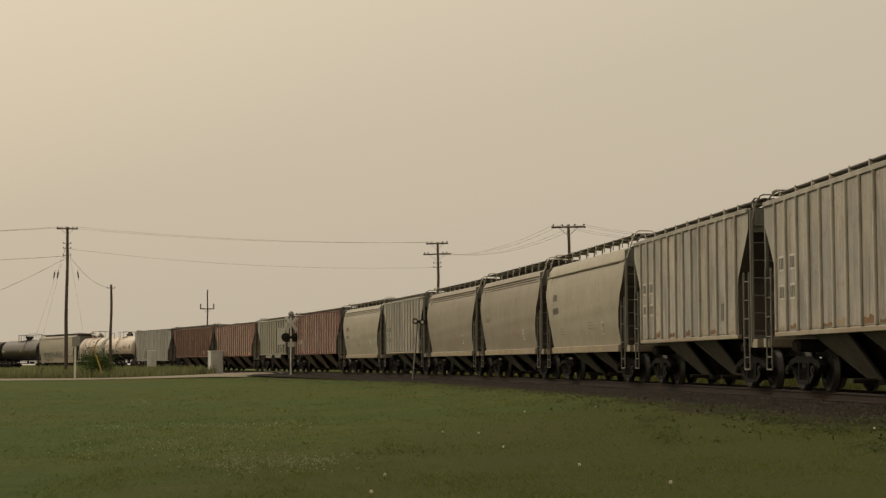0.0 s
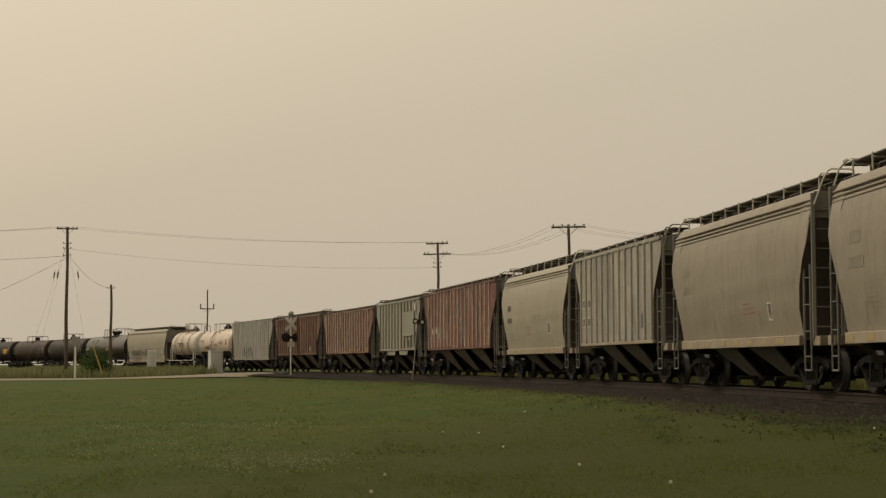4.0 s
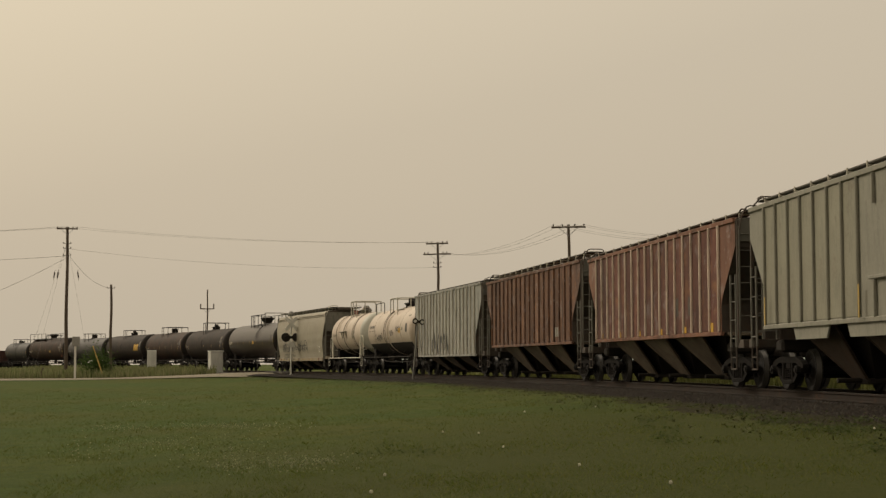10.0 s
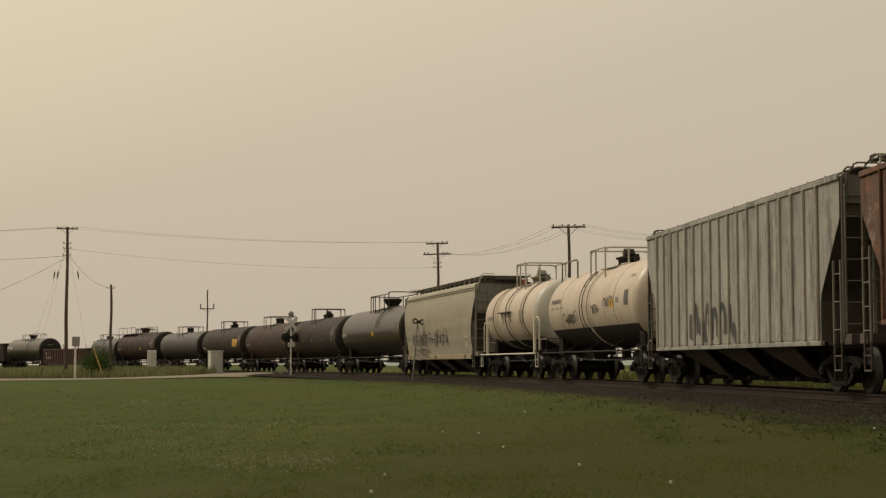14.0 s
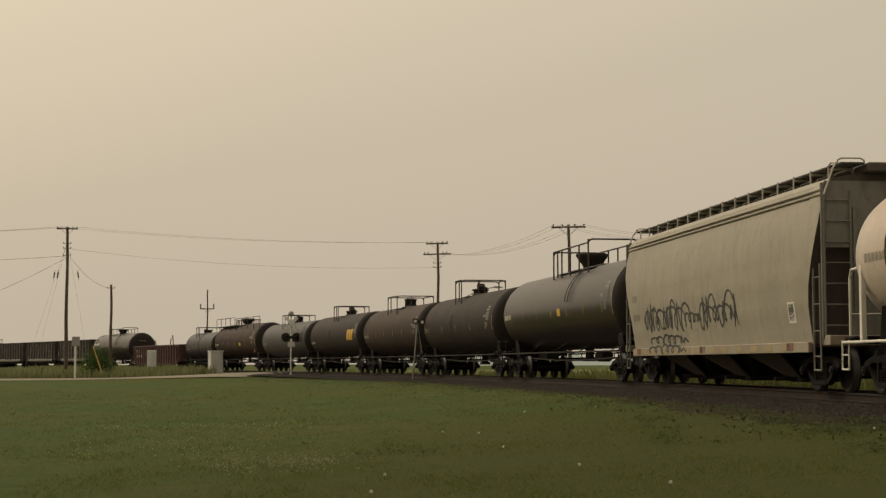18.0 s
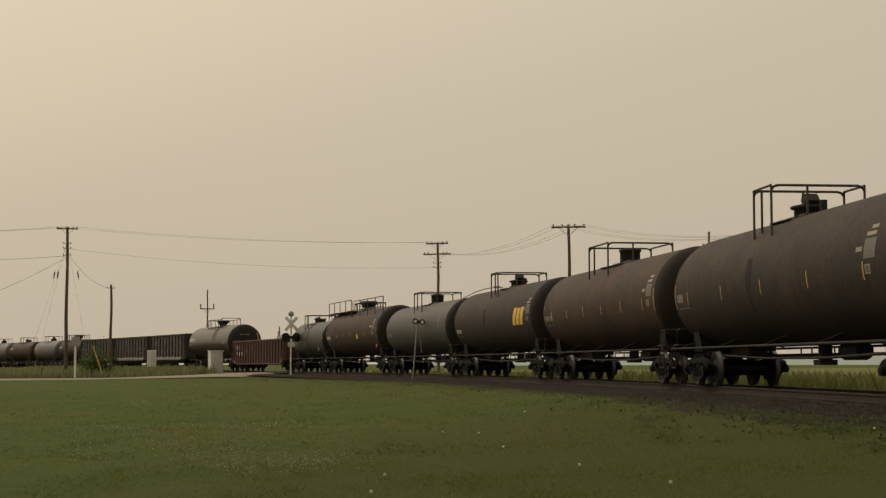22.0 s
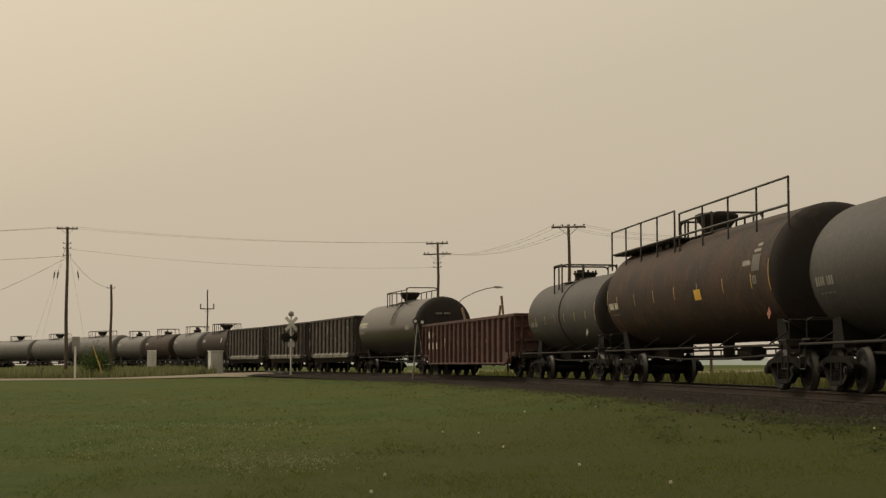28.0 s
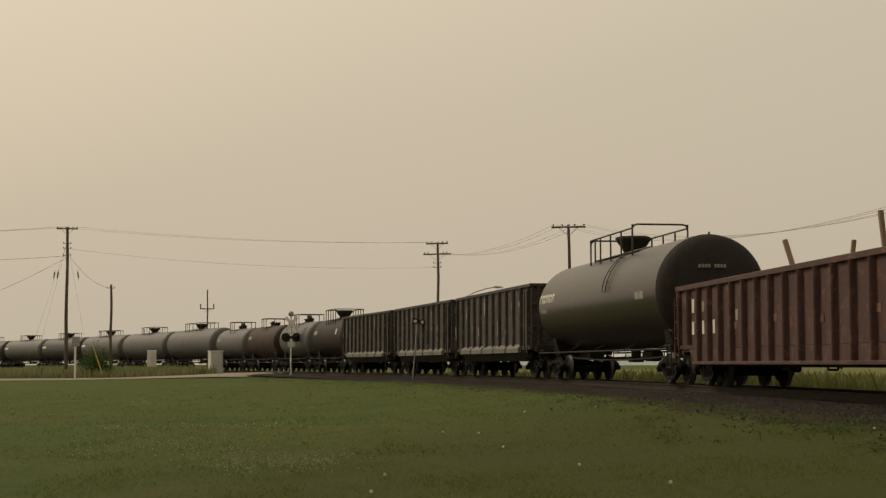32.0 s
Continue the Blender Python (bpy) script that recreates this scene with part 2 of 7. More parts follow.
M_TIE = coat("creosoted_tie_wood", (0.035, 0.028, 0.022), (0.055, 0.045, 0.036), rusty=0.1, streak=0.4, rough=0.9, per_thing=0.3)
M_POLE = coat("weathered_pole_wood", (0.085, 0.062, 0.045), (0.12, 0.092, 0.07), rusty=0.1, streak=0.6, rough=0.9)
M_INSUL = coat("insulator_porcelain", (0.09, 0.07, 0.06), rusty=0.0, streak=0.1, rough=0.25)
# wire colour lightened to stand in for haze
M_WIRE = coat("haze_paled_wire_aluminium", (0.24, 0.225, 0.21), rusty=0.0, streak=0.1, rough=0.6)
M_STAKE = coat("raw_timber_stake", (0.22, 0.15, 0.09), (0.15, 0.10, 0.07), rusty=0.1, streak=0.5, rough=0.85)
M_SIGNWHITE = coat("white_sign_paint", (0.62, 0.60, 0.55), rusty=0.05, streak=0.25, rough=0.5)
M_CABINET = coat("aluminium_cabinet", (0.60, 0.59, 0.54), rusty=0.05, streak=0.3, rough=0.55, metal=0.1)
M_LAMPGREY = coat("lamp_grey_metal", (0.26, 0.25, 0.23), rusty=0.05, streak=0.2, rough=0.5, metal=0.3)
M_VALVE = coat("brass_valve_paint", (0.42, 0.30, 0.07), rusty=0.2, streak=0.2, rough=0.5)


def ground_material(name, a, b, c, scale1, scale2, bump=0.5, d=None, dry=None):
    m, n, l, p = nodes_of(name)
    co = n.new("ShaderNodeTexCoord")
    v = co.outputs["Object"]
    big = ramp_node(n, l, noise_node(n, l, v, scale1, 5), 0.42, 0.60)
    small = ramp_node(n, l, noise_node(n, l, v, scale2 * 1.6, 7, 0.72), 0.42, 0.60)
    grain = noise_node(n, l, v, scale2 * 14, 6, 0.75)
    col = mix_node(n, l, big, a, b)
    col = mix_node(n, l, ramp_scale(n, l, small, 0.8), col, c)
    if d:
        patch = ramp_node(n, l, noise_node(n, l, v, scale1 * 5.0, 6, 0.62), 0.53, 0.66)
        col = mix_node(n, l, ramp_scale(n, l, patch, 0.7), col, d)
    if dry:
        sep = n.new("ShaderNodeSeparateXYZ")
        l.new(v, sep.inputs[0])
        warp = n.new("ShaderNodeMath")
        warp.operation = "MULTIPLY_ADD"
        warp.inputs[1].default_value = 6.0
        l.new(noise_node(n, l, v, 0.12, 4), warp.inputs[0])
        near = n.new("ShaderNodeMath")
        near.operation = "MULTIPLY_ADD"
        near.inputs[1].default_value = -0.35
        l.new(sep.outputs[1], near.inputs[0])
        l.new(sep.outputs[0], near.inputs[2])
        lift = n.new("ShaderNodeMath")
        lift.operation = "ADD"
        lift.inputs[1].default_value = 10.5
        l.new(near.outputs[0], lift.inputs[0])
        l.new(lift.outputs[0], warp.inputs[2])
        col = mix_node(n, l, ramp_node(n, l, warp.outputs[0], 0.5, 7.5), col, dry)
    col = mix_node(n, l, ramp_scale(n, l, ramp_node(n, l, grain, 0.42, 0.58), 0.62), col, tuple(k * 0.45 for k in a))
    if dry:
        straw = ramp_node(n, l, noise_node(n, l, v, 31.0, 4, 0.7), 0.56, 0.66)
        col = mix_node(n, l, ramp_scale(n, l, straw, 0.55), col, (0.105, 0.105, 0.032))
    l.new(col, p.inputs["Base Color"])
    p.inputs["Roughness"].default_value = 0.95
    p.inputs["Specular IOR Level"].default_value = 0.1
    bn = n.new("ShaderNodeBump")
    bn.inputs["Strength"].default_value, bn.inputs["Distance"].default_value = bump, 0.05
    l.new(grain, bn.inputs["Height"])
    l.new(bn.outputs[0], p.inputs["Normal"])
    return m


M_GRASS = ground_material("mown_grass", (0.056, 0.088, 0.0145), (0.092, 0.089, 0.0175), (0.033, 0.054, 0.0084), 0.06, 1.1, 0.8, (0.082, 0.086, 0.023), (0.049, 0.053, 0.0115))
M_FARFIELD = ground_material("yellow_green_field", (0.125, 0.130, 0.042), (0.15, 0.145, 0.052), (0.10, 0.108, 0.034), 0.03, 0.5, 0.3)
M_SHOULDER = ground_material("weedy_shoulder_soil", (0.030, 0.028, 0.0105), (0.024, 0.020, 0.012), (0.046, 0.040, 0.018), 0.5, 3.0, 0.8)
M_BALLAST = ground_material("dirty_ballast", (0.021, 0.0168, 0.0138), (0.016, 0.013, 0.0105), (0.034, 0.027, 0.0215), 0.3, 4.0, 1.0)
M_GRAVEL = ground_material("gravel_road", (0.25, 0.22, 0.17), (0.21, 0.183, 0.142), (0.29, 0.257, 0.20), 0.2, 2.0, 0.5)


def leaf_material(name, a, b, dry=None, sheer=True):
    m, n, l, p = nodes_of(name)
    g = n.new("ShaderNodeNewGeometry")
    col = mix_node(n, l, g.outputs["Random Per Island"], a, b)
    if dry:
        co = n.new("ShaderNodeTexCoord")
        sep = n.new("ShaderNodeSeparateXYZ")
        l.new(co.outputs["Object"], sep.inputs[0])
        col = mix_node(n, l, ramp_node(n, l, sep.outputs[0], -2.0, 5.0), col, dry)
    l.new(col, p.inputs["Base Color"])
    p.inputs["Roughness"].default_value = 0.75
    p.inputs["Specular IOR Level"].default_value = 0.2
    if not sheer:
        return m
    thin = n.new("ShaderNodeBsdfTranslucent")
    l.new(col, thin.inputs["Color"])
    both = n.new("ShaderNodeMixShader")
    both.inputs[0].default_value = 0.5
    l.new(p.outputs[0], both.inputs[1])
    l.new(thin.outputs[0], both.inputs[2])
    l.new(both.outputs[0], n["Material Output"].inputs["Surface"])
    return m


M_WEED = leaf_material("tall_weeds", (0.12, 0.14, 0.055), (0.21, 0.205, 0.105))
M_FIELD = leaf_material("field_grass", (0.10, 0.115, 0.034), (0.17, 0.165, 0.06))
M_BUSH = leaf_material("bush_leaves", (0.035, 0.065, 0.015), (0.075, 0.115, 0.03))
M_PUFF = leaf_material("seed_heads", (0.55, 0.53, 0.45), (0.68, 0.65, 0.55))
M_TURF = leaf_material("turf_blades", (0.062, 0.090, 0.016), (0.125, 0.130, 0.034))
M_BROADLEAF = leaf_material("broadleaf_weeds", (0.036, 0.052, 0.014), (0.070, 0.088, 0.026))
M_STONE = leaf_material("ballast_stones", (0.016, 0.012, 0.009), (0.044, 0.034, 0.025), sheer=False)
M_CLOVER = leaf_material("clover_heads", (0.28, 0.30, 0.17), (0.50, 0.50, 0.35))


# ---- mesh building ----
class Geo:
    """A mesh in the making: boxes with worn edges, tubes, lofts."""

    def __init__(self):
        self.v, self.f, self.smooth = [], [], []

    def add(self, verts, faces, smooth=False):
        k = len(self.v)
        self.v.extend(tuple(p) for p in verts)
        self.f.extend(tuple(i + k for i in f) for f in faces)
        self.smooth.extend([smooth] * len(faces))
        return self

    def box(self, c, size, rot=(0, 0, 0), ch=0.012):
        hx, hy, hz = (d / 2 for d in size)
        ch = min(ch, hx * 0.6, hy * 0.6, hz * 0.6)
        m = Matrix.Translation(c) @ Euler([radians(a) for a in rot]).to_matrix().to_4x4()
        verts, at = [], {}
        for sx in (-1, 1):
            for sy in (-1, 1):
                for sz in (-1, 1):
                    for ax in range(3):
                        p = [sx * hx, sy * hy, sz * hz]
                        for k, s_ in enumerate((sx, sy, sz)):
                            if k != ax:
                                p[k] -= s_ * ch
                        at[sx, sy, sz, ax] = len(verts)
                        verts.append(m @ Vector(p))
        faces = []
        for ax in range(3):
            o1, o2 = [k for k in range(3) if k != ax]
            for s_ in (-1, 1):
                quad = []
                for a, b in ((-1, -1), (1, -1), (1, 1), (-1, 1)):
                    key = [0, 0, 0]
                    key[ax], key[o1], key[o2] = s_, a, b
                    quad.append(at[(*key, ax)])
                faces.append(quad if (s_ > 0) == (ax != 1) else quad[::-1])
        for ax in range(3):
            o1, o2 = [k for k in range(3) if k != ax]
            for a in (-1, 1):
                for b in (-1, 1):
                    k0, k1 = [0, 0, 0], [0, 0, 0]
                    k0[ax], k1[ax] = -1, 1
                    k0[o1] = k1[o1] = a
                    k0[o2] = k1[o2] = b
                    quad = [at[(*k0, o1)], at[(*k1, o1)], at[(*k1, o2)], at[(*k0, o2)]]
                    faces.append(quad if (a * b > 0) == (ax != 1) else quad[::-1])
        for sx in (-1, 1):
            for sy in (-1, 1):
                for sz in (-1, 1):
                    tri = [at[sx, sy, sz, k] for k in range(3)]
                    faces.append(tri if sx * sy * sz > 0 else tri[::-1])
        return self.add(verts, faces)

    def tube(self, a, b, r, n=8, r2=None, cap=True):
        a, b = Vector(a), Vector(b)
        d = (b - a).normalized()
        u = d.orthogonal().normalized()
        w = d.cross(u)
        r2 = r if r2 is None else r2
        rings = []
        for p, rr in ((a, r), (b, r2)):
            rings.append([p + (u * math.cos(2 * math.pi * k / n) + w * math.sin(2 * math.pi * k / n)) * rr for k in range(n)])
        return self.loft(rings, closed=True, cap=cap, smooth=True)

    def path(self, pts, r, n=6):
        for a, b in zip(pts, pts[1:]):
            self.tube(a, b, r, n)
        return self

    def loft(self, rings, closed=True, cap=True, smooth=False):
        n = len(rings[0])
        verts = [p for ring in rings for p in ring]
        faces = []
        for i in range(len(rings) - 1):
            for j in range(n if closed else n - 1):
                k = (j + 1) % n
                faces.append((i * n + j, i * n + k, (i + 1) * n + k, (i + 1) * n + j))
        self.add(verts, faces, smooth)
        if cap:
            self.add(rings[0], [tuple(range(n))[::-1]])
            self.add(rings[-1], [tuple(range(n))])
        return self

    def prism(self, outline, y0, y1):
        """outline: (x, z) points, extruded from y0 to y1."""
        return self.loft([[(x, y0, z) for x, z in outline], [(x, y1, z) for x, z in outline]])

    def lathe_x(self, prof, n=24, y=0.0, z=0.0, smooth=True, ends=False):
        """prof: (x, r), turned about the x axis through y, z."""
        rings = [[(x, y + r * math.cos(2 * math.pi * k / n), z + r * math.sin(2 * math.pi * k / n)) for k in range(n)] for x, r in prof]
        return self.loft(rings, cap=ends, smooth=smooth)

    def lathe_z(self, prof, n=12, x=0.0, y=0.0, smooth=True):
        rings = [[(x + r * math.cos(2 * math.pi * k / n), y + r * math.sin(2 * math.pi * k / n), z) for k in range(n)] for r, z in prof]
        return self.loft(rings, cap=True, smooth=smooth)

    def mesh(self, name, mat):
        me = bpy.data.meshes.new(name)
        me.from_pydata(self.v, [], self.f)
        bm = bmesh.new()
        bm.from_mesh(me)
        bmesh.ops.recalc_face_normals(bm, faces=bm.faces)
        bm.to_mesh(me)
        bm.free()
        me.polygons.foreach_set("use_smooth", self.smooth)
        for m in mat if isinstance(mat, (list, tuple)) else (mat,):
            me.materials.append(m)
        return me


def part(name, geo, mat, parent, label="", at=None):
    """Links a mesh as one object under a thing or a part."""
    me = geo if isinstance(geo, bpy.types.Mesh) else geo.mesh(name, mat)
    ob = new(name, me)
    ob.parent = parent
    if at is not None:
        ob.matrix_basis = at
    if label:
        tagged(ob, label)
    return ob


def thing(name, geo, mat, label, category, group="", kind="", at=None):
    ob = new(name, None if geo is None else geo.mesh(name, mat))
    if at is not None:
        ob.matrix_basis = at
    return tagged(ob, label, category, group, kind)


MESHES = {}


def wheelset_mesh():
    """One mesh, worn steel with a polished tread."""
    if "wheelset" not in MESHES:
        me = wheel_geo().mesh("wheelset", (M_WHEEL, M_TREAD))
        for p in me.polygons:
            r = [math.hypot(me.vertices[i].co.x, me.vertices[i].co.z) for i in p.vertices]
            if min(r) > 0.4515 and max(r) < 0.47:
                p.material_index = 1
        MESHES["wheelset"] = me
    return MESHES["wheelset"]


def shared(key, make, mat):
    k = (key, mat.name)
    if k not in MESHES:
        MESHES[k] = make().mesh(key if isinstance(key, str) else key[0], mat)
    return MESHES[k]


# ---- trucks: two side frames, bolster, springs, two turning wheelsets ----
WHEEL_R = 0.457


def wheel_geo():
    g = Geo()
    for side in (-1, 1):
        y = side * 0.76
        rings = []
        for dy, r in ((0.07, 0.10), (0.075, 0.13), (0.03, 0.17), (0.02, 0.34), (0.06, 0.38), (0.068, 0.44), (0.062, 0.452), (-0.05, 0.458), (-0.062, 0.48), (-0.075, 0.478), (-0.075, 0.40), (-0.03, 0.34), (-0.03, 0.15), (-0.09, 0.11)):
            rings.append([(r * math.cos(2 * math.pi * k / 24), y + side * dy, r * math.sin(2 * math.pi * k / 24)) for k in range(24)])
        g.loft(rings, cap=True, smooth=True)
        for k in range(3):
            a = 2 * math.pi * k / 3
            g.tube((0.25 * math.cos(a), y + side * 0.02, 0.25 * math.sin(a)), (0.25 * math.cos(a), y + side * 0.045, 0.25 * math.sin(a)), 0.025, 6)
    g.tube((0, -1.02, 0), (0, 1.02, 0), 0.085, 10)
    return g


def sideframe_geo():
    g = Geo()
    # frame in pieces round its windows
    g.prism([(-1.13, 0.50), (-1.13, 0.58), (-1.0, 0.65), (-0.55, 0.75), (0.55, 0.75), (1.0, 0.65), (1.13, 0.58), (1.13, 0.50), (0.98, 0.50), (0.62, 0.61), (-0.62, 0.61), (-0.98, 0.50)], -0.07, 0.07)
    for s_ in (-1, 1):
        g.prism([(s_ * 0.98, 0.52), (s_ * 0.86, 0.56), (s_ * 0.42, 0.28), (s_ * 0.30, 0.16), (s_ * 0.46, 0.18)], -0.065, 0.065)
        g.box((s_ * 0.33, 0, 0.42), (0.09, 0.14, 0.40))
        g.box((s_ * 0.89, 0, 0.46), (0.26, 0.16, 0.10))
    g.box((0, 0, 0.19), (0.72, 0.16, 0.09))
    return g


def spring_geo():
    g = Geo()
    for x in (-0.17, 0.0, 0.17):
        for z in range(5):
            g.tube((x, 0, 0.245 + z * 0.05), (x, 0, 0.275 + z * 0.05), 0.075, 8)
    return g


def bolster_geo():
    g = Geo()
    g.box((0, 0, 0.56), (0.38, 2.1, 0.20), ch=0.04)
    g.box((0, 0, 0.66), (0.5, 0.6, 0.10), ch=0.03)
    g.tube((0, 0, 0.68), (0, 0, 0.80), 0.2, 12)
    for s_ in (-1, 1):
        g.box((s_ * 0.62, 0, 0.36), (0.07, 1.7, 0.16))
        g.box((0, s_ * 0.45, 0.34), (1.2, 0.06, 0.10))
    return g


def cap_geo():
    g = Geo()
    g.tube((0, -0.09, 0), (0, 0.09, 0), 0.10, 12)
    g.tube((0, -0.115, 0), (0, 0.115, 0), 0.055, 8)
    return g


def make_truck(parent, x):
    truck = part("truck", shared("bolster", bolster_geo, M_TRUCK), None, parent, "grimy cast-steel railway truck", pose(x, 0, 0))
    for y in (-1.0, 1.0):
        part("side_frame", shared("sideframe", sideframe_geo, M_TRUCK), None, truck, "", pose(0, y, 0))
        part("spring_nest", shared("spring", spring_geo, M_TRUCK), None, truck, "", pose(0, y, 0))
        for ax in (-0.89, 0.89):
            part("bearing_cap", shared("cap", cap_geo, M_WHEEL), None, truck, "", pose(ax, y * 1.07, WHEEL_R))
    for ax in (-0.89, 0.89):
        part("wheelset", wheelset_mesh(), None, truck, "worn steel wheelset", pose(ax, 0, WHEEL_R))
    return truck


WHEELSETS = []
CARS = []


# ---- pieces shared by all cars ----
def coupler_geo():
    g = Geo()
    g.box((0.28, 0, 0.88), (0.56, 0.16, 0.18), ch=0.03)
    g.box((0.60, 0.02, 0.88), (0.20, 0.26, 0.28), ch=0.05)
    g.path([(0.2, 0.35, 0.85), (0.45, 0.36, 0.62), (0.68, 0.30, 0.52)], 0.03, 6)
    return g


def ladder_geo(height, width, rungs):
    """In the x-z plane, foot at the origin."""
    g = Geo()
    for x in (-width / 2, width / 2):
        g.box((x, 0, height / 2), (0.045, 0.05, height))
    for k in range(rungs):
        z = (k + 0.5) * height / rungs
        g.tube((-width / 2, 0, z), (width / 2, 0, z), 0.014, 6)
    return g


def ladder(parent, x, y, z, height, width, mat, turn=0.0, lean=0.0, rungs=None):
    rungs = rungs or max(2, int(height / 0.42))
    me = shared(("ladder", round(height, 2), width, rungs), lambda: ladder_geo(height, width, rungs), mat)
    return part("ladder", me, None, parent, "", pose(x, y, z, lean, 0, turn))


def running_gear(car, L, centres):
    for sgn in (-1, 1):
        make_truck(car, sgn * centres / 2)
        c = part("coupler", shared("coupler", coupler_geo, M_UNDER), None, car, "", pose(sgn * (L / 2 - 0.66), 0, 0, 0, 0, 0 if sgn > 0 else 180))


def glyph_bars(car, x, y, z, count, h, mat, name="stencil", w=None, gap=0.45):
    """A line of stencilled writing on a flat side as plain upright bars; grows to +x from x; y: the side's face."""
    w = w or h * 0.62
    g = Geo()
    for k in range(count):
        g.box((x + k * (w + h * gap * 0.5) + w / 2, y, z), (w, 0.008, h), ch=0.001)
    return part(name, g, mat, car)


def scrawl_path(x0, x1, z0, z1, loops, rnd):
    """A looping script from x0 to x1 between the heights z0 and z1."""
    pts, x = [], x0
    pitch = (x1 - x0) / loops
    while x < x1:
        w, hi, lo = pitch * rnd.uniform(0.55, 1.35), rnd.uniform(0.72, 1.0), rnd.uniform(0.0, 0.3)
        kind = rnd.random()
        if kind < 0.55:      # a loop over the top
            turn = [(-0.45 * math.sin(2 * math.pi * q / 14) * rnd.uniform(0.9, 1.1) + q / 14, 0.5 - 0.5 * math.cos(2 * math.pi * q / 14)) for q in range(14)]
        elif kind < 0.8:     # a pointed stroke
            turn = [(0.0, 0.0), (0.18, 0.55), (0.35, 1.0), (0.42, 0.75), (0.55, 0.3), (0.75, 0.05)]
        else:                # a low wave
            turn = [(q / 8, 0.25 + 0.25 * math.sin(2 * math.pi * q / 8)) for q in range(8)]
        pts += [(x + w * a, z0 + (z1 - z0) * (lo + (hi - lo) * b)) for a, b in turn]
        x += w
    return pts


def ribbon(pts, r, rnd):
    """Both edges of a stroke along pts."""
    one, two = [], []
    for k, (xk, zk) in enumerate(pts):
        (xa, za), (xb, zb) = pts[max(0, k - 1)], pts[min(len(pts) - 1, k + 1)]
        d = Vector((xb - xa, zb - za))
        d = d.normalized() if d.length > 1e-4 else Vector((1, 0))
        w = r * rnd.uniform(0.7, 1.15)
        one.append((xk - d.y * w, zk + d.x * w))
        two.append((xk + d.y * w, zk - d.x * w))
    return one, two


def scribble(car, x0, x1, y, z0, z1, seed, mat=None, loops=9, r=0.035):
    """Sprayed scrawl on a side; y: a number or a function of the height."""
    rnd = random.Random(seed)
    at = y if callable(y) else lambda z: y
    one, two = ribbon(scrawl_path(x0, x1, z0, z1, loops, rnd), r, rnd)
    g = Geo().loft([[(x, at(z) - 0.0003 * (k % 9), z) for k, (x, z) in enumerate(e)] for e in (one, two)], closed=False, cap=False)
    return part("sprayed_scrawl", g, mat or M_SPRAY, car, "black sprayed scrawl")


def shell_scrawl(car, R, zc, x0, x1, z0, z1, seed, loops=5, r=0.03):
    """Sprayed scrawl on the round flank of a tank."""
    at = lambda z: -math.sqrt((R + 0.012) ** 2 - (z - zc) ** 2)
    return scribble(car, x0, x1, at, z0, z1, seed, None, loops, r)


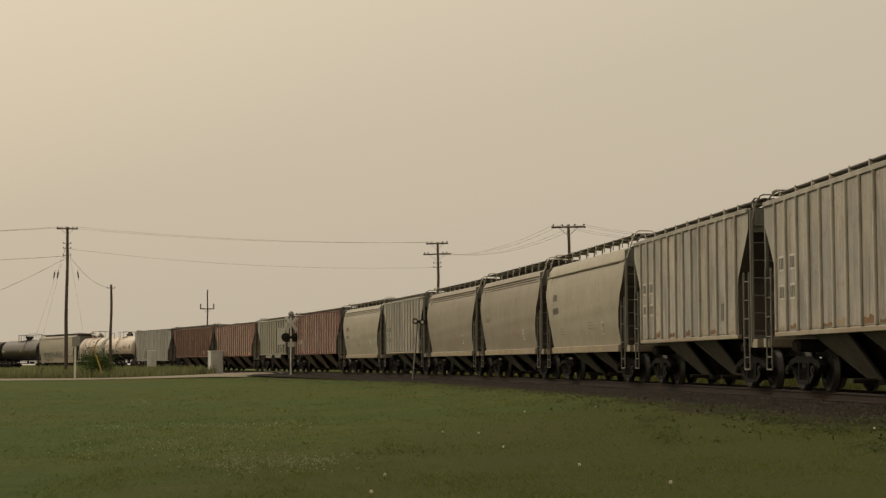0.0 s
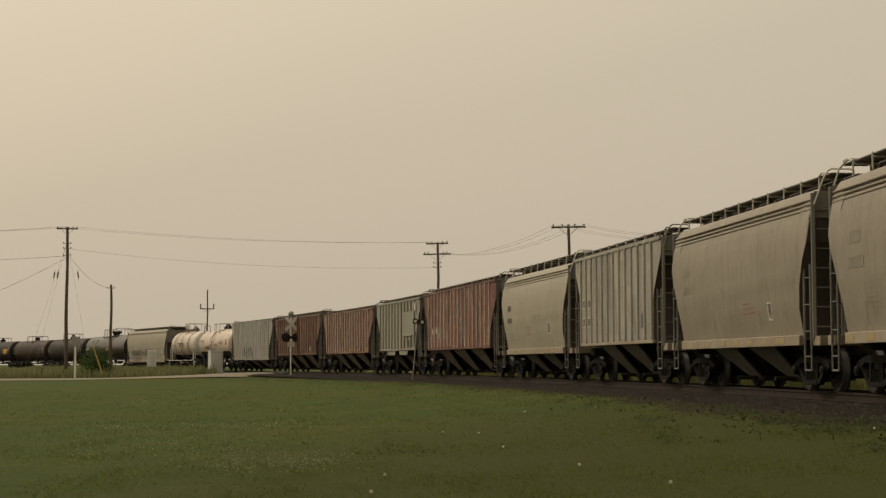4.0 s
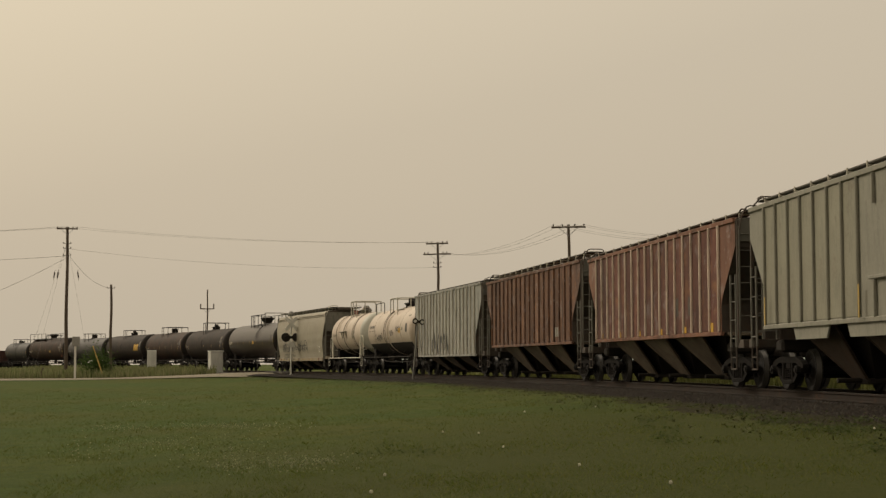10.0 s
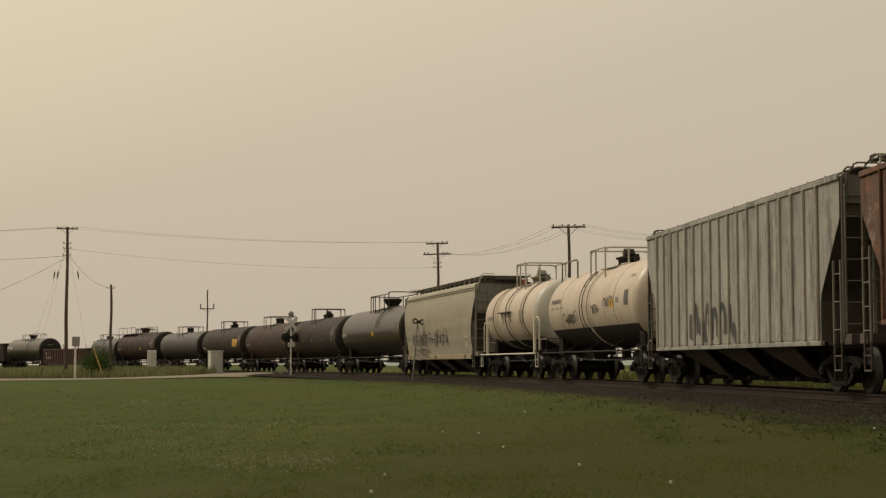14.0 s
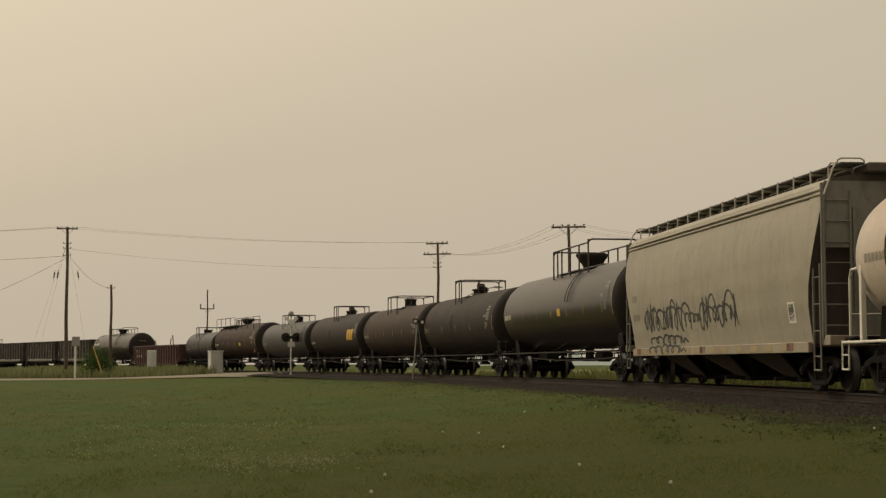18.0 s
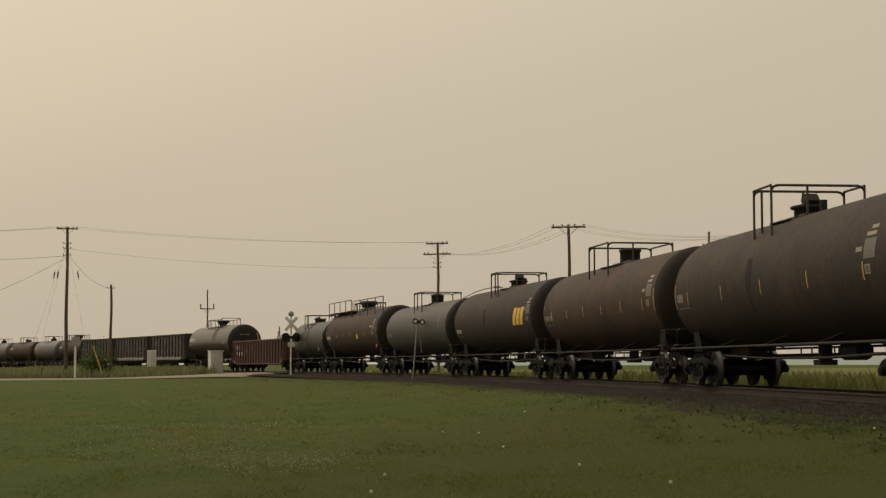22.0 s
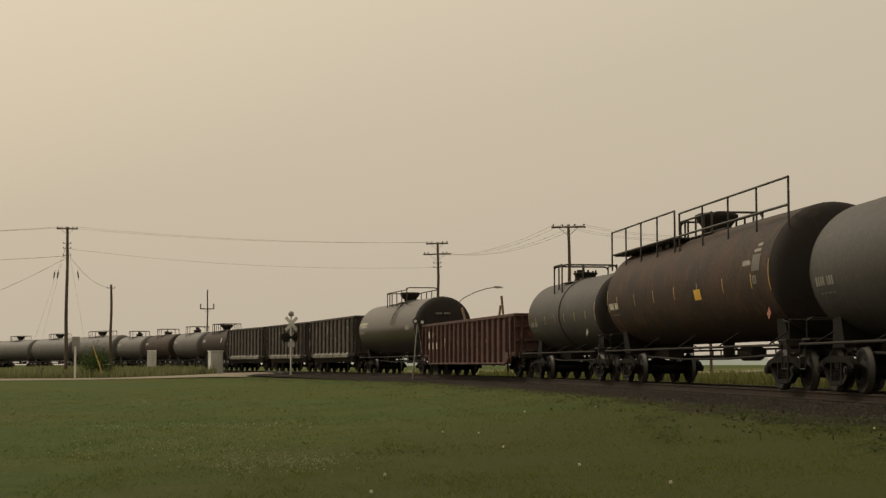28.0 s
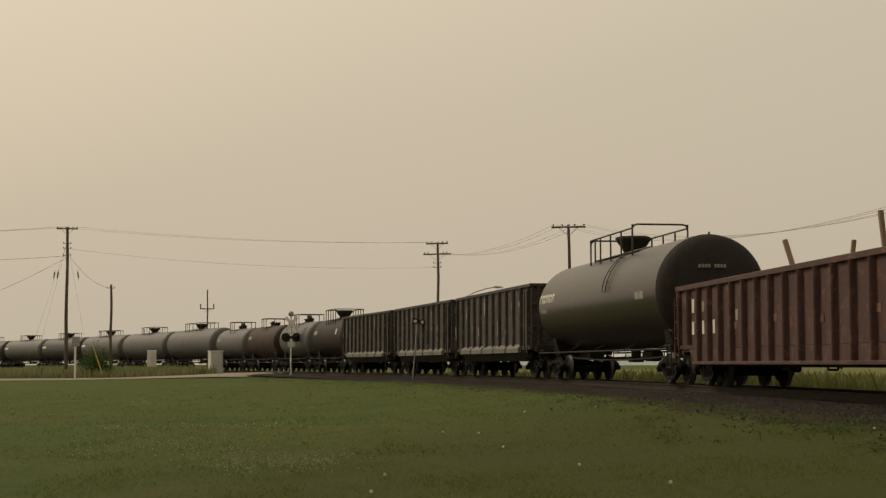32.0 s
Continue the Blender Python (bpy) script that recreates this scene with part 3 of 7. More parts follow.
# ---- covered hoppers ----
def hopper(L, style, bays, mat, mat_end, mat_bay, label, ribs=13, bottom=1.25, top=4.15, peak=4.42, seed=0, walk_mat=None, stripes=0, panel=False, sill=None, inset=0.8, walk_z=0.26, rib_mat=None, cut=(0.17, 0.52), panel_mat=None, lip=0.0, rib_in=(0.08, 0.08)):
    rnd = random.Random(seed)
    car = thing("covered_hopper_car", None, None, label, "hopper car", "cars of the freight train")
    Lb = L - 1.3
    half = Lb / 2
    centres = L - 3.9
    if style == "ribbed":
        prof = [(1.50, bottom), (1.50, top), (1.42, top + 0.06), (0.6, peak)]
    else:
        prof = [(1.40, bottom), (1.50, 1.75), (1.555, 2.3), (1.57, 2.8), (1.54, 3.3), (1.47, 3.7), (1.42, top - 0.32), (1.40, top - 0.1), (1.25, top + 0.1), (0.6, peak)]

    def y_at(z):
        return float(np.interp(z, [p[1] for p in prof], [p[0] for p in prof]))

    # slope sheets lift the floor towards both ends
    if style == "ribbed":
        tall = top - bottom
        floor = [(half, top - cut[0] * tall), (half - 0.05 * inset, top - (cut[0] + 0.03) * tall), (half - 0.93 * inset, top - cut[1] * tall), (half - inset, top - (cut[1] + 0.06) * tall), (half - inset, bottom)]
    else:
        floor = [(half, top - 0.5), (half - 0.08, top - 1.0), (half - 0.30, 2.75), (half - 0.58, 2.2), (half - 0.72, 1.75), (half - 0.74, bottom)]
    stations = [(-x, z) for x, z in floor] + [(x, z) for x, z in floor[::-1]]
    g = Geo()
    rings = []
    for x, zb in stations:
        zs = [zb + (top - zb) * k / 10 for k in range(11)]
        ring = [(x, -y_at(z), z) for z in zs] + [(x, -prof[-2][0], prof[-2][1]), (x, -prof[-1][0], peak), (x, prof[-1][0], peak), (x, prof[-2][0], prof[-2][1])] + [(x, y_at(z), z) for z in zs[::-1]]
        rings.append(ring)
    g.loft(rings, closed=True, cap=True)
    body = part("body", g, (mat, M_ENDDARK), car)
    # undersides and end faces take the dark paint, shade included
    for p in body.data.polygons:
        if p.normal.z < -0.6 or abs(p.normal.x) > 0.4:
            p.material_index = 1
    if style != "ribbed":
        body.data.polygons.foreach_set("use_smooth", [True] * len(body.data.polygons))
        body.data.set_sharp_from_angle(angle=radians(20))
    # side sills and end platforms
    sm = sill or mat
    if style == "ribbed":
        for y in (-1.49, 1.49):
            gs = Geo().box((0, y, bottom - 0.02), (Lb - 2 * inset + 0.1, 0.10, 0.10))
            part("side_sill", gs, sm, car)
        for y in (-1.51, 1.51):
            part("roof_eave", Geo().box((0, y, top + 0.0), (Lb - 0.02, 0.07, 0.11)), mat, body)
    else:
        for y in (-1.44, 1.44):
            gs = Geo().box((0, y, bottom - 0.07), (Lb - 1.6, 0.10, 0.22))
            rail_ = part("side_sill", gs, sm, car)
            for k in range(int((Lb - 2.0) / 1.15)):
                part("reflective_tape", Geo().box((-half + 1.15 + 1.15 * k + rnd.uniform(-0.1, 0.1), y * 1.0375, bottom - 0.07), (rnd.uniform(0.35, 0.62), 0.006, 0.13), ch=0.001), M_OCHRE, rail_)
        for k in range(stripes):
            z = top - 0.12 - 0.10 * k
            for sgn in (-1, 1):
                gs = Geo().tube((-half + 0.02, sgn * (y_at(z) + 0.004), z), (half - 0.02, sgn * (y_at(z) + 0.004), z), 0.03, 6)
                part("roof_bead", gs, mat, body)
        for k in range(5):
            xs_ = -half + 1.3 + (Lb - 2.6) * k / 4
            for sgn in (-1, 1):
                gs = Geo()
                gs.loft([[(xs_ - 0.005, sgn * (y_at(z) + 0.005), z), (xs_ + 0.005, sgn * (y_at(z) + 0.005), z)] for z in [bottom + (top - 0.45 - bottom) * q / 8 for q in range(9)]], closed=False, cap=False)
                part("weld_seam", gs, mat, body)
        if stripes == 0:
            for sgn in (-1, 1):
                gs = Geo().box((0, sgn * (y_at(top - 0.30) + 0.03), top - 0.30), (Lb - 0.1, 0.10, 0.07))
                part("roof_eave", gs, mat, body)
    # ribs; rib_mat carries the bright edge light as pale paint
    if style == "ribbed":
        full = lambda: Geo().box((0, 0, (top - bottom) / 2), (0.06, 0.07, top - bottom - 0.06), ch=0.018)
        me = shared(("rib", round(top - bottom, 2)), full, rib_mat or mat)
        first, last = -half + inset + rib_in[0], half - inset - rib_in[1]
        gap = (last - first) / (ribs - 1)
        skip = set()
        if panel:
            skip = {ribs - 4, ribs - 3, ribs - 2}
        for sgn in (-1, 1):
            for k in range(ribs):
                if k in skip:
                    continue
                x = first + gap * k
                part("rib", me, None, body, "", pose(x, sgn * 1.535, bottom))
            sheet = shared(("panel", round(gap, 3), round(tall, 2)), lambda: Geo().box((0, 0, tall / 2), (gap - 0.03, 0.012, tall - 0.12), ch=0.004), panel_mat or mat)
            for k in range(ribs - 1):
                if not (panel and ribs - 5 <= k <= ribs - 2):
                    part("side_panel", sheet, None, body, "", pose(first + gap * (k + 0.5), sgn * 1.504, bottom))
        if panel:
            x0 = first + gap * (ribs - 4)
            dx = gap
            for k in range(3):
                for sgn in (-1, 1):
                    part("short_rib", Geo().box((x0 + k * dx, sgn * 1.535, top - 0.35), (0.06, 0.07, 0.55)), mat, body)
                    part("short_rib", Geo().box((x0 + k * dx, sgn * 1.535, bottom + 0.36), (0.06, 0.07, 0.68)), mat, body)
            for sgn in (-1, 1):
                part("panel_frame", Geo().box((x0 + dx, sgn * 1.535, bottom + 0.74), (2.6 * dx, 0.07, 0.07)), mat, body)
    # roof walk on pale brackets near the eaves, hatches
    wm = walk_mat or M_GALV
    zw = top + walk_z
    yw = 0.98 if style == "ribbed" else 0.86
    for sgn in (-1, 1):
        gw = Geo()
        for k in range(3):
            gw.box((0, sgn * yw + (k - 1) * 0.17, zw), (Lb + 0.5, 0.155, 0.045))
        board = part("roof_walk", gw, wm, car)
        me = shared(("walk_bracket",), lambda: Geo().box((0, 0, -0.05), (0.05, 0.56, 0.05)).box((0, -0.27, -0.13), (0.04, 0.035, 0.34)).box((0, 0.24, -0.13), (0.04, 0.04, 0.30)), M_PALEPOST)
        nb = max(5, int(Lb / 1.05))
        for k in range(nb):
            part("walk_bracket", me, None, board, "", pose(-half + 0.4 + (Lb - 0.8) * k / (nb - 1), sgn * yw, zw, 0, 0, 0 if sgn < 0 else 180))
    nh = bays * 2 + 1
    hh = max(0.14, zw - peak + 0.04) if style == "ribbed" or stripes else max(0.08, zw - peak - 0.14)
    # hatches run nearly end to end in dark paint, standing in for roof shadow
    for k in range(nh):
        x = -half + 0.9 + (Lb - 1.8) * k / (nh - 1)
        gh = Geo().box((x, 0, peak - 0.03 + hh / 2), ((Lb - 1.8) / (nh - 1) * 0.992, 1.16 if style == "ribbed" or stripes else 0.8, hh), ch=0.03)
        gh.box((x, 0, peak + hh - 0.02), (0.06, 0.7, 0.05))
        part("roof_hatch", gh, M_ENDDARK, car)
    # ends: top sheet, slope sheet with shade painted in, lower shield, stiles, ladders, hoops over the roof corners
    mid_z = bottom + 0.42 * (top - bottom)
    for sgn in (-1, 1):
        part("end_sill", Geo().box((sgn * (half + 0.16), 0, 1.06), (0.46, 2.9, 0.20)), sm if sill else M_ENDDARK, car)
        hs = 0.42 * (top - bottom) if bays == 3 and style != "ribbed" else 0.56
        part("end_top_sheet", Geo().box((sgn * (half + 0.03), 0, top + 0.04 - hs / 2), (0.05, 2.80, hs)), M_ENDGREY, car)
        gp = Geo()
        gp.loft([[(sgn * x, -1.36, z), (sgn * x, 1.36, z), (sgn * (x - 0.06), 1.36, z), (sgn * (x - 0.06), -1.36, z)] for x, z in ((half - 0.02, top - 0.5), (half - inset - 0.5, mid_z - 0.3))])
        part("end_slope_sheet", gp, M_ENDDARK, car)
        shield = part("end_shield", Geo().box((sgn * (half + 0.05), 0.1, (1.1 + mid_z) / 2), (0.05, 1.75, mid_z - 1.1)), mat_end, car)
        for y in (-0.78, 0.98):
            part("shield_post", Geo().box((sgn * (half + 0.06), y, (1.1 + top - 0.5) / 2), (0.10, 0.09, top - 1.6)), mat_end, shield)
        for y in (-1.44, 1.44):
            part("corner_post", Geo().box((sgn * (half + 0.05), y, (1.1 + top) / 2), (0.075, 0.085, top - 1.1)), mat_end, car)
            ladder(car, sgn * (half - 0.22), y * 1.035, 0.98, (mid_z + 0.25) - 0.98, 0.40, M_ENDGREY)
            ladder(car, sgn * (half + 0.09), y * 0.80, 1.15, top - 1.3, 0.56, M_ENDGREY, 90, rungs=7)
            xx, yo = sgn * (half + 0.14), math.copysign(yw, y)
            yi, ye = yo - math.copysign(0.28, y), yo + math.copysign(0.28, y)
            hm = mat_end if style == "ribbed" else M_PALEPOST
            part("grab_hoop", Geo().path([(xx, yi, zw - 0.02), (xx, yi, zw + 0.07), (xx, yi + (ye - yi) * 0.15, zw + 0.11), (xx, yi + (ye - yi) * 0.85, zw + 0.11), (xx, ye, zw + 0.07), (xx, ye, zw - 0.02)], 0.018), hm, car)
            part("roof_grab", Geo().path([(xx - sgn * 0.55, ye, zw), (xx - sgn * 0.35, ye, zw + 0.06), (xx - sgn * 0.08, ye, zw + 0.03), (xx, ye + math.copysign(0.1, y), zw - 0.1), (xx, y, top - 0.25)], 0.022), hm, car)
            gs = Geo()
            xs = sgn * (half - 0.22)
            yq = y * 1.035
            gs.path([(xs - 0.2, yq, 1.0), (xs - 0.2, yq, 0.46), (xs + 0.2, yq, 0.46), (xs + 0.2, yq, 1.0)], 0.022)
            gs.tube((xs - 0.2, yq, 0.74), (xs + 0.2, yq, 0.74), 0.016, 6)
            part("corner_step", gs, mat_end, car)
    gb = Geo()
    xb = half + 0.22
    gb.tube((xb, 0.55, 2.3), (xb + 0.06, 0.55, 2.3), 0.28, 16)
    gb.tube((xb - 0.2, 0.55, 2.3), (xb, 0.55, 2.3), 0.04, 8)
    gb.box((xb - 0.1, 0.55, 2.0), (0.2, 0.3, 0.4))
    part("brake_wheel", gb, mat_end, car)
    part("centre_sill", Geo().box((0, 0, 0.95), (Lb + 0.1, 0.42, 0.36)), M_UNDER, car)
    for sgn in (-1, 1):
        part("bolster_beam", Geo().box((sgn * centres / 2, 0, 0.98), (0.5, 2.5, 0.28), ch=0.06), M_UNDER, car)
    gt = Geo()
    gt.tube((half - 0.9, 0.5, 1.4), (half - 0.2, 0.5, 1.4), 0.17, 10)
    part("brake_cylinder", gt, M_UNDER, car)
    # discharge bays: dark inner body stands for the shade between the paler side sheets
    room = centres - 2.7
    wb = room / bays
    for k in range(bays):
        xc = -room / 2 + wb * (k + 0.5)
        t_, b_ = wb * 0.36, 0.36
        inner = [(0.98, bottom, wb * 0.53), (0.30, 0.30, 0.42)]
        gy = Geo().loft([[(xc - w_, -y, z), (xc + w_, -y, z), (xc + w_, y, z), (xc - w_, y, z)] for y, z, w_ in inner])
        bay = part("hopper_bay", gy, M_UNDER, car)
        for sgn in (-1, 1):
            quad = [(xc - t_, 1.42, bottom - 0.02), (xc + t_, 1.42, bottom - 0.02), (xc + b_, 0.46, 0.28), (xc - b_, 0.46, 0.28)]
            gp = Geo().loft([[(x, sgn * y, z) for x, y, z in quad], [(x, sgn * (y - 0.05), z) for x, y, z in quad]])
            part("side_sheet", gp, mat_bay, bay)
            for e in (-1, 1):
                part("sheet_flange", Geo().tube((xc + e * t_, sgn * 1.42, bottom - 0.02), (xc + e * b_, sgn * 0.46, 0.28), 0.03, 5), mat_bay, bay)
            if lip:
                part("bay_lip", Geo().prism([(xc - t_, bottom), (xc + t_, bottom), (xc + t_ * 0.82, bottom - lip), (xc - t_ * 0.82, bottom - lip)], sgn * 1.47 - 0.02, sgn * 1.47 + 0.02), mat, bay)
        gg = Geo().box((xc, 0, 0.23), (0.86, 0.9, 0.12), ch=0.03)
        gg.tube((xc, -0.95, 0.25), (xc, 0.95, 0.25), 0.05, 8)
        part("outlet_gate", gg, M_UNDER, bay)
    for sgn in (-1, 1):
        # slope sheets under the ends
        ga = Geo()
        xo = sgn * (half - inset)
        xi = sgn * (room / 2 - 0.2)
        ga.loft([[(xo, -1.36, bottom + 0.02), (xo, 1.36, bottom + 0.02), (xo + sgn * 0.05, 1.36, bottom - 0.06), (xo + sgn * 0.05, -1.36, bottom - 0.06)],
                 [(xi, -1.36, bottom + 0.02), (xi, 1.36, bottom + 0.02), (xi, 1.36, bottom - 0.06), (xi, -1.36, bottom - 0.06)]])
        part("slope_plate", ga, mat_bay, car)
    running_gear(car, L, centres)
    return car, y_at, centres


def decal(car, y_at, x0, x1, z0, z1, mat, name="stencil", label=""):
    """A painted patch lying on a round hopper side that faces the camera's side."""
    g = Geo()
    g.loft([[(x0, -(y_at(z) + 0.007), z), (x1, -(y_at(z) + 0.007), z)] for z in (z0 + (z1 - z0) * q / 4 for q in range(5))], closed=False, cap=False)
    return part(name, g, mat, car, label)


def decal_line(car, y_at, x, z, count, h, mat, w):
    for k in range(count):
        if k % 7 != 6:
            decal(car, y_at, x + k * w * 1.4, x + k * w * 1.4 + w, z - h / 2, z + h / 2, mat)


# ---- tank cars ----
def tank(L, R, zc, mat, label, platform=(-2.2, 2.2), dome="bowl", over=1.35, band=False, lower=None, strips=0, shift=0.0, seed=0, white=False, rail_mat=None, valves=False, rail_h=0.6, rail_y=0.9, front=0.0, dome_x=None, climb="", head_mat=None, lower_a=0.53):
    car = thing("tank_car", None, None, label, "tank car", "cars of the freight train")
    rm = rail_mat or M_BLACKRAIL
    Ls = L - over
    half = Ls / 2
    centres = L - 3.6
    hd = R * 0.44
    bow = []
    for k in range(9):
        a = math.pi / 2 * k / 8
        bow.append((half - hd + hd * max(0.0, math.cos(a)) ** 0.8, max(0.02, R * math.sin(a) ** 0.8)))
    barrel = [(-half + hd, R), (-half * 0.5, R), (0, R), (half * 0.5, R), (half - hd, R)]
    shell = part("shell", Geo().lathe_x(barrel, 48, 0, zc), mat, car)
    for sgn in (-1, 1):
        part("tank_head", Geo().lathe_x([(sgn * x, r) for x, r in bow], 48, 0, zc, True, False), head_mat or mat, shell, "dished end of the tank")
    zt = zc + R

    def skin(x, a, out=0.006):
        return (x, -(R + out) * math.cos(a), zc + (R + out) * math.sin(a))

    def patch(name, x0, x1, a0, a1, m, out=0.006, label_="", n=5):
        gp = Geo()
        rings = []
        for k in range(n + 1):
            a = a0 + (a1 - a0) * k / n
            rings.append([skin(x0, a, out), skin(x1, a, out)])
        gp.loft(rings, closed=False, cap=False, smooth=True)
        return part(name, gp, m, shell, label_)

    # weld seams and bands
    for x in (-half + hd, half - hd):
        part("weld_seam", Geo().lathe_x([(x - 0.025, R), (x - 0.015, R + 0.003), (x + 0.015, R + 0.003), (x + 0.025, R)], 40, 0, zc), mat, shell)
    for x in ((-half * 0.36, half * 0.36) if not band else (0.0,)):
        wd = 0.02 if not band else 0.09
        th = 0.003 if not band else 0.035
        part("shell_band" if band else "weld_seam", Geo().lathe_x([(x - wd - 0.01, R), (x - wd, R + th), (x + wd, R + th), (x + wd + 0.01, R)], 40, 0, zc), mat, shell)
    if lower:
        gl = Geo()
        rings = []
        for x in (-half + hd * 0.9, half - hd * 0.9):
            rings.append([skin(x, -lower_a - (math.pi - 2 * lower_a) * k / 16, 0.01) for k in range(17)])
        gl.loft(rings, closed=False, cap=False, smooth=True)
        part("lower_coat", gl, lower, shell, "black lower half of the shell")
    # stub sills, saddles, end platforms
    for sgn in (-1, 1):
        gs = Geo()
        gs.box((sgn * (L / 2 - 2.2), 0, 0.95), (3.4, 0.5, 0.34))
        part("stub_sill", gs, M_UNDER, car)
        gs = Geo()
        xs = sgn * centres / 2
        ring0 = [(xs - 0.4, -1.0, 0.92), (xs + 0.4, -1.0, 0.92), (xs + 0.4, 1.0, 0.92), (xs - 0.4, 1.0, 0.92)]
        ring1 = [(xs - 0.25, -R * 0.72, zc - R * 0.66), (xs + 0.25, -R * 0.72, zc - R * 0.66), (xs + 0.25, R * 0.72, zc - R * 0.66), (xs - 0.25, R * 0.72, zc - R * 0.66)]
        gs.loft([ring0, ring1])
        part("saddle", gs, M_TRUCK, car)
        part("end_platform", Geo().box((sgn * (L / 2 - 0.85), 0, 1.10), (0.55, 2.8, 0.05)).box((sgn * (L / 2 - 0.62), 0, 1.05), (0.08, 2.8, 0.16)), M_UNDER, car)
        ge = Geo()
        xe = sgn * (L / 2 - 0.64)
        for y in (-1.3, 1.3):
            if white:
                part("end_stile", Geo().box((xe - sgn * 0.75, y, 1.75), (0.13, 0.10, 1.55), ch=0.01), M_LETTER, car)
            ge.path([(xe, y, 1.1), (xe, y, 2.25), (xe - sgn * 0.10, y, 2.40), (xe - sgn * 0.62, y, 2.42)] if white else [(xe, y, 1.1), (xe, y, 1.5), (xe - sgn * 0.4, y, 1.55)], 0.03 if white else 0.02)
            ge.path([(xe - 0.2, y * 1.08, 1.05), (xe - 0.2, y * 1.08, 0.48), (xe + 0.2, y * 1.08, 0.48), (xe + 0.2, y * 1.08, 1.05)], 0.02)
            ge.tube((xe - 0.2, y * 1.08, 0.76), (xe + 0.2, y * 1.08, 0.76), 0.016, 6)
        ge.tube((xe, -1.3, 1.55), (xe, 1.3, 1.55), 0.018, 6)
        part("end_handrail", ge, M_LETTER if white else M_UNDER, car)
    gb = Geo()
    gb.tube((L / 2 - 0.72, 0.6, 1.9), (L / 2 - 0.66, 0.6, 1.9), 0.28, 16)
    gb.box((L / 2 - 0.8, 0.6, 1.6), (0.12, 0.2, 0.9))
    part("brake_wheel", gb, M_UNDER, car)
    # long side rails
    for y in (-1.47, 1.47):
        gr = Geo()
        gr.tube((-L / 2 + 0.7, y, 1.0), (L / 2 - 0.7, y, 1.0), 0.03, 8)
        for k in range(5 if not white else 0):
            x = -L / 2 + 1.6 + (L - 3.2) * k / 4
            gr.tube((x, y, 1.0), (x, y * 0.62, zc - R * 0.86 if zc - R * 0.86 > 1.1 else 1.15), 0.018, 6)
        part("side_handrail", gr, M_LETTER if white else M_UNDER, car)
    # bottom valve and rigging
    gv = Geo()
    gv.tube((0, 0, zc - R + 0.05), (0, 0, zc - R - 0.35), 0.16, 10)
    gv.box((0, 0, zc - R - 0.38), (0.5, 0.4, 0.12))
    part("bottom_valve", gv, M_UNDER, car)
    gv = Geo()
    gv.path([(-L / 2 + 1, -0.6, 0.85), (-2.2, -0.7, 0.72), (2.2, -0.7, 0.72), (L / 2 - 1, -0.6, 0.85)], 0.03)
    gv.path([(-L / 2 + 1, 0.5, 0.80), (L / 2 - 1, 0.5, 0.80)], 0.04)
    gv.tube((1.1, 0.1, 0.86), (2.2, 0.1, 0.86), 0.2, 12)
    for k in range(9):
        x = -3.2 + 0.8 * k
        gv.tube((x, 0.5, 0.80), (x, 0.5, 0.98), 0.02, 5)
    gv.tube((-3.4, 0.5, 0.98), (3.4, 0.5, 0.98), 0.02, 5)
    part("brake_rigging", gv, M_UNDER, car)
    # top platform
    p0, p1 = platform
    plen = p1 - p0
    dx = (p0 + p1) / 2 if dome_x is None else dome_x
    deck = part("platform", Geo().box(((p0 + p1) / 2, 0, zt + 0.0), (plen * 0.9, 0.6, 0.05)), rm, car)
    wy = rail_y
    for y in (-0.62, 0.62):
        part("deck_plate", Geo().box(((p0 + p1) / 2, y, zt - 0.12), (plen, 0.22, 0.04)), rm, deck)
    lo = zc + math.sqrt(R * R - wy ** 2) - 0.05
    hr = zt + rail_h
    spots = [(p0, -wy), (p0, wy), (p1, -wy), (p1, wy), (p0 + 0.12, -wy * 0.86)]
    if plen > 3:
        spots += [(p0 + plen * q, s_ * wy) for q in (0.25, 0.5, 0.75) for s_ in (-1, 1)]
    else:
        spots += [(p0, 0.1), (p1, -0.25)]
    for x, y in spots:
        foot = zc + math.sqrt(max(0.0, R * R - y * y)) - 0.05
        top_z = hr + (front if x == p1 else 0.0)
        me = shared(("guard_post", round(top_z - foot, 2)), lambda: Geo().tube((0, 0, 0), (0, 0, top_z - foot), 0.03, 8), rm)
        part("guard_post", me, None, deck, "", pose(x, y, foot))
    for s_ in (-1, 1):
        part("guard_rail", Geo().path([(p0, s_ * wy, hr), (p1, s_ * wy, hr)], 0.03, 8), rm, deck)
    for x, zz in ((p0, hr), (p1, hr + front)):
        part("end_guard", Geo().path([(x, -wy, zz - 0.12), (x, -wy + 0.06, zz - 0.03), (x, -wy + 0.16, zz), (x, wy - 0.16, zz), (x, wy - 0.06, zz - 0.03), (x, wy, zz - 0.12)], 0.03, 8), rm, deck)
    gd = Geo()
    if dome == "bowl":
        gd.lathe_z([(0.30, zt - 0.05), (0.36, zt + 0.12), (0.52, zt + 0.34), (0.60, zt + 0.46), (0.60, zt + 0.52), (0.50, zt + 0.56)], 20, dx)
    elif dome == "drum":
        gd.lathe_z([(0.34, zt - 0.05), (0.34, zt + 0.36), (0.38, zt + 0.38), (0.38, zt + 0.44), (0.20, zt + 0.48)], 20, dx)
    elif dome == "hatch":
        gd.lathe_z([(0.34, zt - 0.05), (0.34, zt + 0.16), (0.42, zt + 0.18), (0.42, zt + 0.24), (0.15, zt + 0.30)], 16, dx)
        gd.box((dx + 0.15, 0, zt + 0.36), (0.30, 0.36, 0.22), (0, 38, 0))
